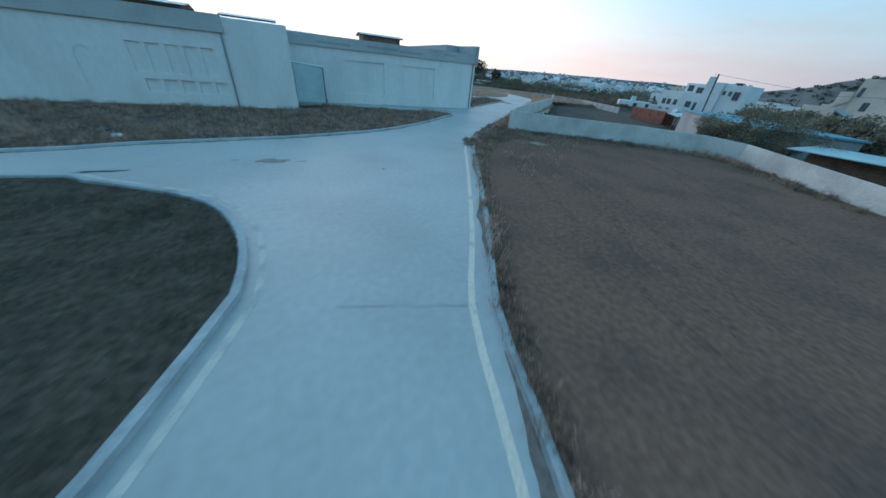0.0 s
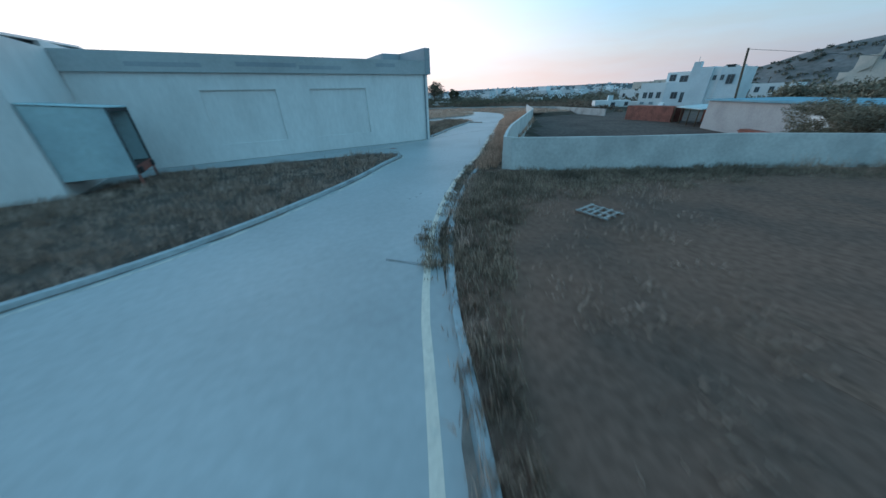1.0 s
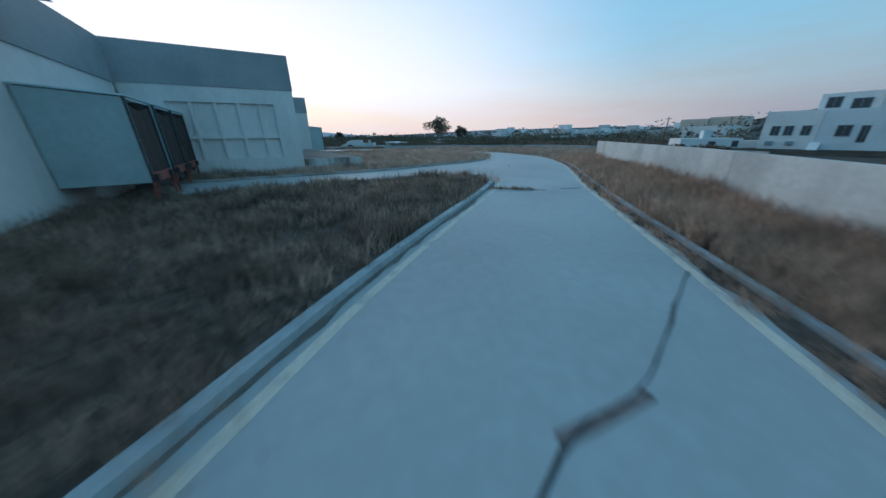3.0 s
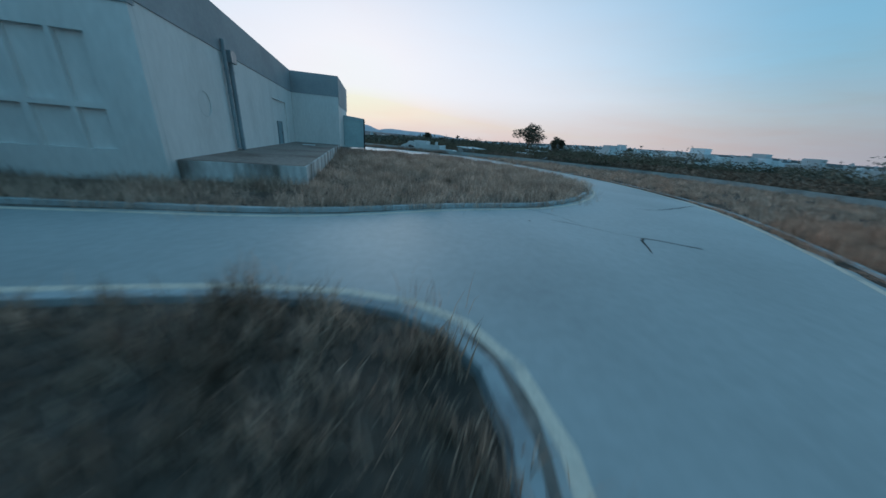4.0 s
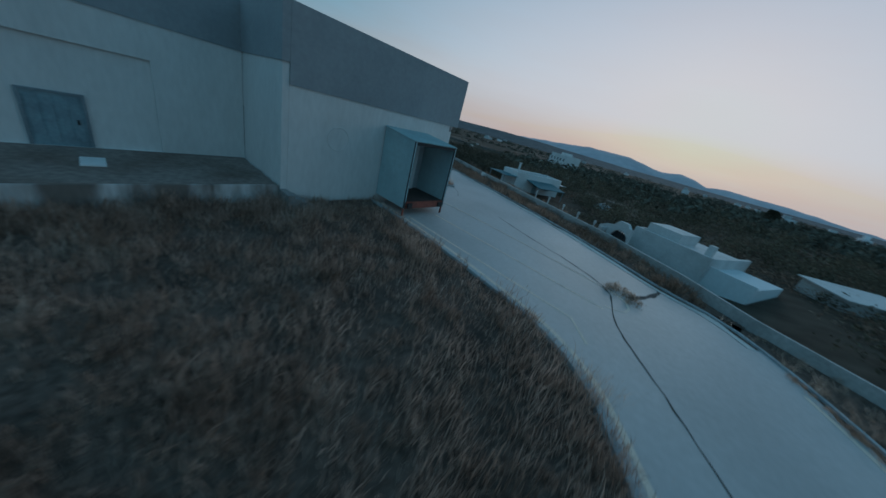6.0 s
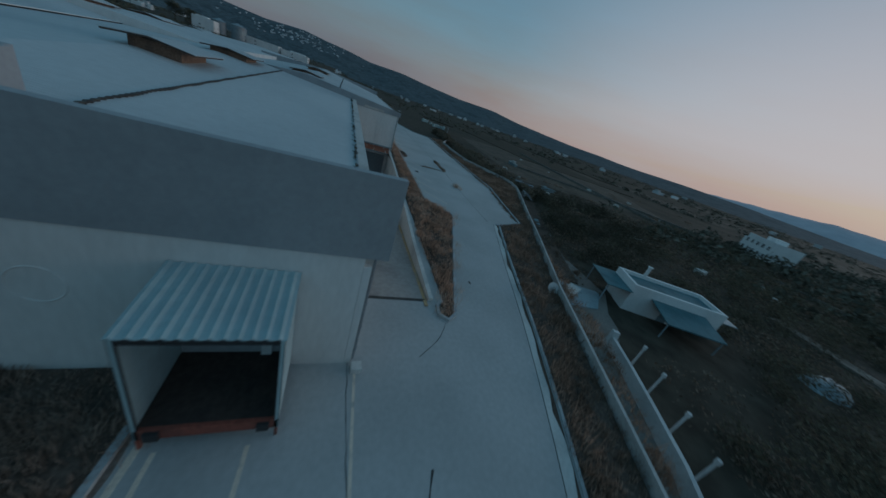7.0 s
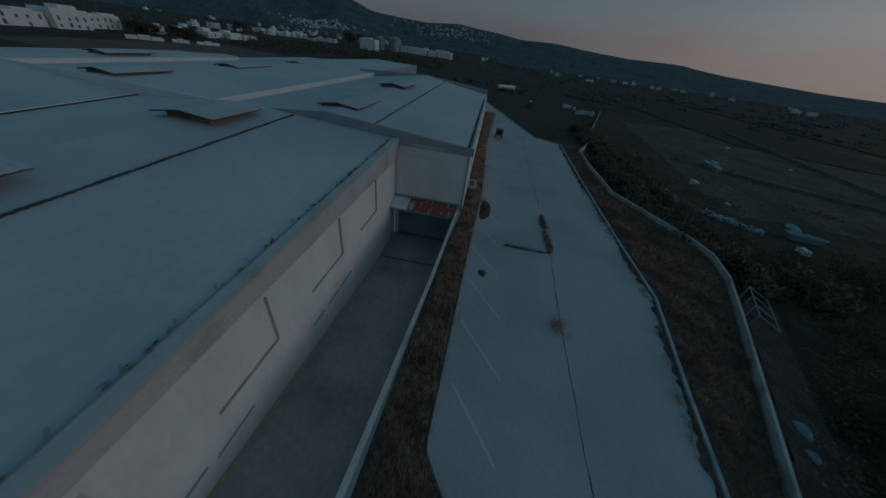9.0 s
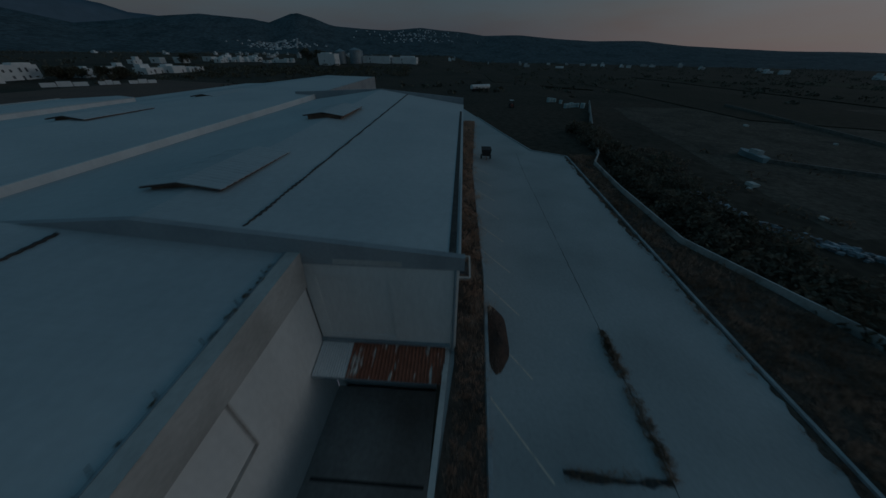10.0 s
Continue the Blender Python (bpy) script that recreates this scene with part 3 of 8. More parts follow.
# west halls
add_wall((-1.1, 40.6), (0, 1), (1, 0), 7.5, -0.2, 7.6)
add_wall((-6.6, 40.6), (1, 0), (0, -1), 5.2, -0.2, 7.59)
low_windows = [(53.0 + 1.32 * k, 54.0 + 1.32 * k, 1.15, 2.25, 0.2) for k in range(5)]
tall_windows = [(52.6 + 1.32 * k, 53.6 + 1.32 * k, 2.7, 5.05, 0.16) for k in range(5)]
w_west = add_wall((-66.6, 40.5), (1, 0), (0, -1), 60, -0.2, 6.4, [*low_windows, *tall_windows, (49.0, 50.3, 0.9, 3.9, 0.07), (49.15, 50.15, 3.89, 4.25, 0.07), (49.4, 49.9, 4.24, 4.4, 0.07), (39.0, 43.0, 1.0, 5.0, 0.15)])
add_band(w_west, 0, 60.1, -0.3, 0.25, 6.4, 7.75, band_pale)
# middle block with the tall recessed panels
panels = [(u, v, z0, z1, 0.2) for u, v in ((2.2, 3.5), (3.7, 5.0), (5.15, 6.45), (6.65, 7.9), (8.05, 9.0)) for z0, z1 in ((1.3, 2.8), (3.0, 5.35))]
w_mid = add_wall((23.4, 78.85), (1, 0), (0, -1), 10.55, -0.2, 6.4, panels)
add_band(w_mid, -0.3, 10.6, -0.31, 0.05, 6.4, TOP)
w_dock = add_wall((33.95, 79.17), (-0.0390, 0.99924), (0.99924, 0.0390), 26.88, -0.2, 6.58, [(17.8, 23.2, 0.95, 5.1, 0.14)])
add_band(w_dock, 0.0, 27.0, -0.3, 0.05, 6.58, TOP)
w_pro = add_wall((32.9, 106.05), (1, 0), (0, -1), 5.35, -0.2, 6.58)
add_band(w_pro, 0.06, 5.41, -0.3, 0.05, 6.58, TOP - 0.005)
w_ne = add_wall((38.25, 106.36), (0, 1), (1, 0), 11.48, -0.2, 5.7)
add_band(w_ne, 0.0, 12.33, -0.29, 0.06, 5.7, TOP - 0.01)


# north side above the ramp; its eave climbs a little to the west
def eave(x):
    return 5.85 + (38.25 - x) * 0.0335


N_PANELS = ((26.2, 31.2, 0.95, 4.6), (16.85, 21.9, 0.95, 4.6), (8.5, 13.0, 1.2, 4.8), (-0.2, 4.8, 1.45, 5.0), (-8.3, -3.8, 1.5, 5.3))
N_SLOTS = ((14.5, 16.8, -0.75, -0.48), (11.5, 14.0, -1.0, -0.74), (3.7, 5.2, -1.5, -1.2), (1.3, 3.2, -1.5, -1.2), (-1.2, 1.0, -1.5, -1.2))
npan = [(38.25 - b, 38.25 - a, z0, z1, 0.16) for a, b, z0, z1 in N_PANELS] + [(38.25 - b, 38.25 - a, z0, z1, 0.2) for a, b, z0, z1 in N_SLOTS]
add_wall((38.25, 118.15), (-1, 0), (0, 1), 53.1, -5.6, 5.2, npan)
bm = bmesh.new()
hexa(bm, [(-14.85, 117.85, 5.2), (38.0, 117.85, 5.2), (38.0, 118.3, 5.2), (-14.85, 118.3, 5.2)], [(-14.85, 117.85, eave(-15)), (38.0, 117.85, eave(38)), (38.0, 118.55, eave(38) - 0.02), (-14.85, 118.55, eave(-15) - 0.02)])
part("fascia", bm, fascia_grey, factory, "pale fascia under the eave")
# brown lines on two reveals of each panel: painted shade with some ledge dirt
reveal_shade = surface("brown_shade_and_dirt", (0.40, 0.36, 0.32), (0.50, 0.47, 0.44), 0.9, stain=1.2, grain=7, speck=0.2)
for a, b, z0, z1 in N_PANELS:
    for u0, u1, v0, v1 in ((a, b, z0, z0 + 0.05), (a, a + 0.06, z0 + 0.05, z1)):
        bm = bmesh.new()
        block(bm, u0, u1, 117.99, 118.154, v0, v1)
        part("shaded_reveal", bm, reveal_shade, factory, "brown shade and dirt coloured onto the reveal of a panel")
for a, b, z0, z1 in N_SLOTS:
    bm = bmesh.new()
    block(bm, a, b, 117.955, 118.0, z0, z1)
    part("basement_window", bm, dark_window, factory, "narrow dark basement window")

add_wall((-14.9, 118.2), (0, 1), (1, 0), 8.65, -5.6, 6.9, [(0.7, 4.9, 1.2, 6.0, 0.1), (0.5, 7.6, -5.0, -1.0, 0.25)])
bm = bmesh.new()
hexa(bm, [(-15.2, 110, 6.9), (-14.8, 110, 6.9), (-14.8, 127.2, 6.9), (-15.2, 127.2, 6.9)], [(-15.2, 110, 9.2), (-14.8, 110, 9.2), (-14.8, 127.2, 7.7), (-15.2, 127.2, 7.7)])
hexa(bm, [(-15.2, 95.8, 6.0), (-14.8, 95.8, 6.0), (-14.8, 110, 6.0), (-15.2, 110, 6.0)], [(-15.2, 95.8, 8.05), (-14.8, 95.8, 8.05), (-14.8, 110, 9.2), (-15.2, 110, 9.2)])
part("band", bm, band_grey, factory)
bm = bmesh.new()
block(bm, -14.8, -14.793, 120.2, 123.9, 6.98, 7.3)
part("render_patch", bm, fascia_grey, factory, "paler patch of repaired render")
add_wall((-15.2, 126.95), (-1, 0), (0, 1), 53.5, -0.5, 7.0, [(4.0, 12.0, 1.5, 5.2, 0.1), (16.0, 24.0, 1.5, 5.2, 0.1), (28.0, 36.0, 1.5, 5.2, 0.1)])
add_wall((-69, 92), (0, 1), (-1, 0), 35, -0.5, 7.0)


def add_roof(x0, x1, y0, z0, y1, z1, tilt=0.0, tilt1=None, step=0.3):
    """A slope of corrugated sheets from (y0, z0) to (y1, z1); tilt, tilt1: the rise of either edge towards the west, per metre."""
    tilt1 = tilt if tilt1 is None else tilt1
    bm = bmesh.new()
    k = max(1, round((x1 - x0) / step))
    w = (x1 - x0) / k
    across = [(x0 + w * i + d, up) for i in range(k) for d, up in ((0, 0), (w - 0.08, 0), (w - 0.06, 0.012), (w - 0.02, 0.012))] + [(x1, 0)]
    rows = []
    for x, up in across:
        r, q = (x1 - x) * tilt, (x1 - x) * tilt1
        rows.append([bm.verts.new(c) for c in ((x, y0, z0 + r + up), (x, y1, z1 + q + up), (x, y1, z1 + q - 0.12), (x, y0, z0 + r - 0.12))])
    for a, b in zip(rows, rows[1:]):
        for i in range(4):
            j = (i + 1) % 4
            bm.faces.new((a[i], a[j], b[j], b[i]))
    bm.faces.new(rows[0])
    bm.faces.new(rows[-1][::-1])
    part("roof", bm, roof_metal, factory, "pale grey ribbed metal roof")


add_roof(-14.8, 32.5, 117.8, eave(32.5) - 0.12, 100, 7.35, 0.0335)
add_roof(32.5, 37.9, 117.8, eave(37.9) - 0.12, 106.4, 6.7, 0.0335)
add_roof(-14.8, 32.5, 100, 7.35, 86, 6.15, 0.0335)
add_roof(-69, -15.2, 127.0, 7.5, 110, 9.1, 0.005, 0.022)
add_roof(-69, -15.2, 110, 9.1, 95.8, 7.9, 0.022, 0.007)
add_roof(-14.85, 25.1, 48.0, 7.5, 69, 7.93, 0, 0.0335, 1.05)
add_roof(-14.85, 23.0, 69, 8.0, 86, 6.6, 0.0335, step=0.5)
add_roof(-66.5, -1.25, 40.7, 7.6, 54.5, 8.5, step=1.05)
add_roof(-66.5, -1.25, 54.5, 8.5, 58.0, 8.25, step=1.05)
bm = bmesh.new()
block(bm, -66.5, -1.25, 57.7, 57.95, 6.5, 8.14)
part("step_wall", bm, plaster, factory)
bm = bmesh.new()
hexa(bm, [(-1.5, 48.0, 7.3), (-1.22, 48.0, 7.3), (-1.22, 57.8, 7.9), (-1.5, 57.8, 7.9)], [(-1.5, 48.0, 8.0), (-1.22, 48.0, 8.0), (-1.22, 57.8, 8.2), (-1.5, 57.8, 8.2)])
part("gable_end", bm, plaster, factory)
add_roof(23.5, 33.3, 79.3, 8.2, 85.7, 7.9)
add_roof(-118, -15.15, 48.3, 7.0, 55, 7.2, step=1.05)
add_roof(-118, -15.15, 55, 7.2, 79, 9.1, 0, 0.008, 1.05)
add_roof(-118, -15.15, 79, 9.1, 95.5, 8.4, 0.008, 0.012, 0.5)
bm = bmesh.new()
hexa(bm, [(-14.8, 85.7, 5), (33.3, 85.7, 5), (33.3, 86, 5), (-14.8, 86, 5)], [(-14.8, 85.7, 7.92), (33.3, 85.7, 6.4), (33.3, 86, 6.4), (-14.8, 86, 7.92)])
part("step_wall", bm, plaster, factory)
bm = bmesh.new()
hexa(bm, [(-69, 95.5, 6), (-15.2, 95.5, 6), (-15.2, 95.8, 6), (-69, 95.8, 6)], [(-69, 95.5, 9.16), (-15.2, 95.5, 8.52), (-15.2, 95.8, 8.52), (-69, 95.8, 9.16)])
part("step_wall", bm, plaster, factory)
bm = bmesh.new()
hexa(bm, [(-118, 95.5, -0.5), (-69.3, 95.5, -0.5), (-69.3, 95.8, -0.5), (-118, 95.8, -0.5)], [(-118, 95.5, 9.75), (-69.3, 95.5, 9.16), (-69.3, 95.8, 9.16), (-118, 95.8, 9.75)])
part("wall", bm, band_grey, factory)
bm = bmesh.new()
block(bm, 22.95, 33.4, 78.9, 79.2, 6, 8.4)
part("step_wall", bm, plaster, factory)
# low parapets over the ends of the halls
for x, ends in ((-15.15, ((48.3, 7.7, 69, 9.35), (69, 9.35, 79, 9.25), (79, 9.25, 95.5, 8.55))), (-69.3, ((91.7, 9.6, 110, 10.4), (110, 10.4, 126.95, 9.0)))):
    for ya, za, yb, zb in ends:
        bm = bmesh.new()
        hexa(bm, [(x, ya, 5), (x + 0.3, ya, 5), (x + 0.3, yb, 5), (x, yb, 5)], [(x, ya, za), (x + 0.3, ya, za), (x + 0.3, yb, zb), (x, yb, zb)])
        # the far west parapet is grey instead of plaster: its shade is painted in
        part("gable_parapet", bm, band_grey if x < -50 else plaster, factory)
bm = bmesh.new()
block(bm, -69, -15.2, 126.6, 126.94, 7.0, 7.385)
part("fascia", bm, fascia_grey, factory)
for x0, x1, y, z, t in ((-14.4, 33, 106.2, 6.88, 0.0335), (-68.6, -15.6, 115.4, 8.6, 0.0166)):
    bm = bmesh.new()
    pts = [(x0 + (x1 - x0) * i / 200, y + 0.1 * (i % 2) + 0.03 * math.sin(i * 0.37), z + (x1 - x0) * (1 - i / 200) * t) for i in range(201)]
    for (ax, ay, az), (bx, by, bz) in zip(pts, pts[1:]):
        w = 0.05 + 0.02 * math.sin(ax * 1.7)
        hexa(bm, [(ax, ay - w, az - 0.05), (bx, by - w, bz - 0.05), (bx, by + w, bz - 0.05), (ax, ay + w, az - 0.05)], [(ax, ay - w, az + 0.07), (bx, by - w, bz + 0.07), (bx, by + w, bz + 0.05), (ax, ay + w, az + 0.05)])
    part("roof_seam", bm, dark_gap, factory, "dark mossy seam across the roof sheets")
bm = bmesh.new()
for x0, x1, y, e0, e1 in ((-14.7, 37.8, 117.72, eave(-14.7), eave(37.8)), (-68.8, -15.2, 126.75, 7.56, 7.56)):
    hexa(bm, [(x0, y, e0 - 0.1), (x1, y, e1 - 0.1), (x1, y + 0.12, e1 - 0.1), (x0, y + 0.12, e0 - 0.1)], [(x0, y, e0 + 0.02), (x1, y, e1 + 0.02), (x1, y + 0.12, e1 + 0.02), (x0, y + 0.12, e0 + 0.02)])
part("gutter", bm, pipe_grey, factory, "grey metal gutter along the eave")
bm = bmesh.new()
hexa(bm, [(29, 117.6, eave(29) - 0.1), (37.8, 117.6, eave(37.8) - 0.1), (37.8, 117.72, eave(37.8) - 0.1), (29, 117.72, eave(29) - 0.1)], [(29, 117.64, eave(29) + 0.015), (37.8, 117.58, eave(37.8) + 0.015), (37.8, 117.71, eave(37.8) + 0.025), (29, 117.71, eave(29) + 0.025)])
part("gutter", bm, dark_gap, factory, "dark strip along the bed of the gutter")
bm = bmesh.new()
hexa(bm, [(-60, 126.35, 7.4), (-15.3, 126.35, 7.4), (-15.3, 126.72, 7.4), (-60, 126.72, 7.4)], [(-60, 126.35, 7.83), (-15.3, 126.35, 7.6), (-15.3, 126.72, 7.6), (-60, 126.72, 7.83)])
part("gutter", bm, dark_gap, factory, "dark mossy box gutter behind the parapet")
for i in range(26):
    x = -13 + i * 1.95
    bm = bmesh.new()
    tube(bm, [(x, 117.75, eave(x) + 0.02), (x - 0.18, 117.45, eave(x) + 0.1)], 0.02, 5)
    part("gutter_bracket", bm, dark_gap, factory)


def ridge_vent(x0, x1, y0, y1, z, inset):
    """A raised lid over the ridge: a timber upstand, and a folded corrugated cover on thin rails."""
    z += 0.3
    ym = (y0 + y1) / 2
    bm = bmesh.new()
    block(bm, x0 + inset * 0.7, x1 - inset * 0.7, y0 + inset, y1 - inset, z - 1.6, z + 0.42)
    base = part("vent_upstand", bm, timber, factory, "brown timber upstand of a ridge vent")
    bm = bmesh.new()
    n = round((x1 - x0) / 0.22)
    for i in range(n):
        xa, xb = x0 + (x1 - x0) * i / n, x0 + (x1 - x0) * (i + 1) / n
        up, out = 0.012 * (i % 2), 0.05 * math.sin(i * 2.3)
        for y, s in ((y1, 1), (y0, -1)):
            yb = y + s * out
            hexa(bm, [(xa, ym, z + 0.71), (xb, ym, z + 0.71), (xb, yb, z + 0.33), (xa, yb, z + 0.33)], [(xa, ym, z + 0.75 + up), (xb, ym, z + 0.75 + up), (xb, yb, z + 0.37 + up), (xa, yb, z + 0.37 + up)])
    part("cover", bm, roof_metal, base, "pale corrugated sheet cover")
    for y, s in ((y1, -1), (y0, 1)):
        bm = bmesh.new()
        block(bm, x0 + 0.1, x1 - 0.1, min(y + s * 0.1, y + s * 0.18), max(y + s * 0.1, y + s * 0.18), z + 0.2, z + 0.335)
        part("rail", bm, vent_dark, base, "dark weathered rail under the cover")
        for x in (x0 + 0.05, x1 - 0.05):
            bm = bmesh.new()
            yb = y + s * 0.1
            hexa(bm, [(x - 0.05, ym, z + 0.58), (x + 0.05, ym, z + 0.58), (x + 0.05, yb, z + 0.22), (x - 0.05, yb, z + 0.22)], [(x - 0.05, ym, z + 0.705), (x + 0.05, ym, z + 0.705), (x + 0.05, yb, z + 0.33), (x - 0.05, yb, z + 0.33)])
            part("barge_board", bm, vent_dark, base)


vent_dark = surface("dark_timber", (0.07, 0.055, 0.047), (0.13, 0.1, 0.08), 0.95, stain=1.2, grain=8, speck=0.3)
for x0, x1, y0, y1, z, inset in ((-12.2, -5.6, 98.0, 104.2, 8.45, 1.0), (6.4, 13.5, 98.2, 104.3, 8.12, 1.3), (-27.2, -18.8, 106.6, 112.1, 8.6, 0.5), (-48.6, -40.4, 107.0, 112.2, 9.3, 0.5),
                          (-20.5, -11.0, 52.0, 57.0, 8.2, 0.7), (-44.5, -35.0, 52.0, 57.0, 8.2, 0.7), (-9.8, -2.0, 66.4, 71.6, 8.75, 0.7), (11.6, 19.6, 66.4, 71.6, 8.75, 0.7), (-24.4, -16.4, 76.4, 81.6, 8.75, 0.7), (-47, -37.5, 76.2, 81.4, 8.75, 0.7), (-72, -60.5, 75.6, 80.6, 8.75, 0.7)):
    ridge_vent(x0, x1, y0, y1, z, inset)


def pipe_run(pts, radius=0.075, material=None, name="downpipe"):
    bm = bmesh.new()
    tube(bm, pts, radius, 10)
    ob = part(name, bm, material or pipe_grey, factory)
    z0, z1 = min(p[2] for p in pts), max(p[2] for p in pts)
    x, y = pts[0][:2]
    for k in range(int((z1 - z0) / 1.3)):
        c = bmesh.new()
        zc = z0 + 0.7 + 1.3 * k
        tube(c, [(x, y, zc - 0.04), (x, y, zc + 0.04)], radius + 0.025, 10)
        part("bracket", c, pipe_grey, ob)


pipe_run([(25.1, 47.98, 6.4), (25.1, 47.98, 0.0)])
pipe_run([(-6.75, 40.38, 6.4), (-6.75, 40.38, 0.0)])
pipe_run([(33.86, 86.5, 7.2), (33.86, 86.5, 1.15), (33.84, 87.4, 1.05)], 0.11)
pipe_run([(33.86, 87.2, 6.2), (33.86, 87.2, 1.0)], 0.13)
pipe_run([(37.95, 118.26, 5.6), (37.95, 118.26, 0.0)])
pipe_run([(-14.82, 126.75, 6.9), (-14.82, 126.75, -0.3)])
bm = bmesh.new()
block(bm, 33.72, 34.1, 86.85, 87.6, 6.1, 6.75)
part("hopper_box", bm, pipe_grey, factory, "grey metal rainwater box")


def ring(cx, cy, cz, radius, material):
    """A moulded ring on an east wall."""
    bm = bmesh.new()
    pts = [(cx, cy + radius * math.cos(a), cz + radius * math.sin(a)) for a in (2 * math.pi * k / 40 for k in range(41))]
    tube(bm, pts, 0.03, 6)
    part("ring_moulding", bm, material, factory, "shallow round moulding on the wall")


ring(38.25, 109.0, 3.6, 0.62, plaster)
ring(33.79, 83.3, 3.5, 0.62, plaster)
# the steel door on the platform, in its wide recess
bm = bmesh.new()
w_dock.box(bm, 19.3, 20.85, -0.135, -0.06, 0.96, 3.05)
door = part("door", bm, door_blue, factory, "grey-blue steel door with a small vent")
bm = bmesh.new()
for a, b, z0, z1 in ((19.2, 19.3, 0.96, 3.15), (20.85, 20.95, 0.96, 3.15), (19.3, 20.85, 3.05, 3.15)):
    w_dock.box(bm, a, b, -0.138, -0.02, z0, z1)
part("door_frame", bm, pipe_grey, door)
bm = bmesh.new()
for k in range(4):
    w_dock.box(bm, 19.4 + 0.36 * k, 19.68 + 0.36 * k, -0.06, -0.035, 1.15, 2.9)
part("door_panel", bm, door_blue, door)
bm = bmesh.new()
w_dock.box(bm, 20.6, 20.66, -0.06, 0.02, 1.9, 2.1)
part("handle", bm, rubber, door)


def ribs(bm, ys, x0, x1, z0, z1, rise, thick=0.03):
    """One ribbed sheet, with its ribs along x, from (x0, z0) to (x1, z1)."""
    rows = []
    for i, y in enumerate(ys):
        up = rise if i % 3 == 1 else 0
        rows.append([bm.verts.new(c) for c in ((x0, y, z0 + up), (x1, y, z1 + up), (x1, y, z1 + up - thick), (x0, y, z0 + up - thick))])
    for a, c in zip(rows, rows[1:]):
        for k in range(4):
            m = (k + 1) % 4
            bm.faces.new((a[k], a[m], c[m], c[k]))
    bm.faces.new(rows[0])
    bm.faces.new(rows[-1][::-1])


curtain_mat = surface("perished_rubber", (0.05, 0.037, 0.034), (0.03, 0.026, 0.025), 0.85, stain=1.2, grain=6, speck=0.3)


old_shutter = surface("dull_shutter", (0.40, 0.43, 0.45), (0.32, 0.34, 0.36), 0.7, stain=0.6, grain=5, speck=0.1)


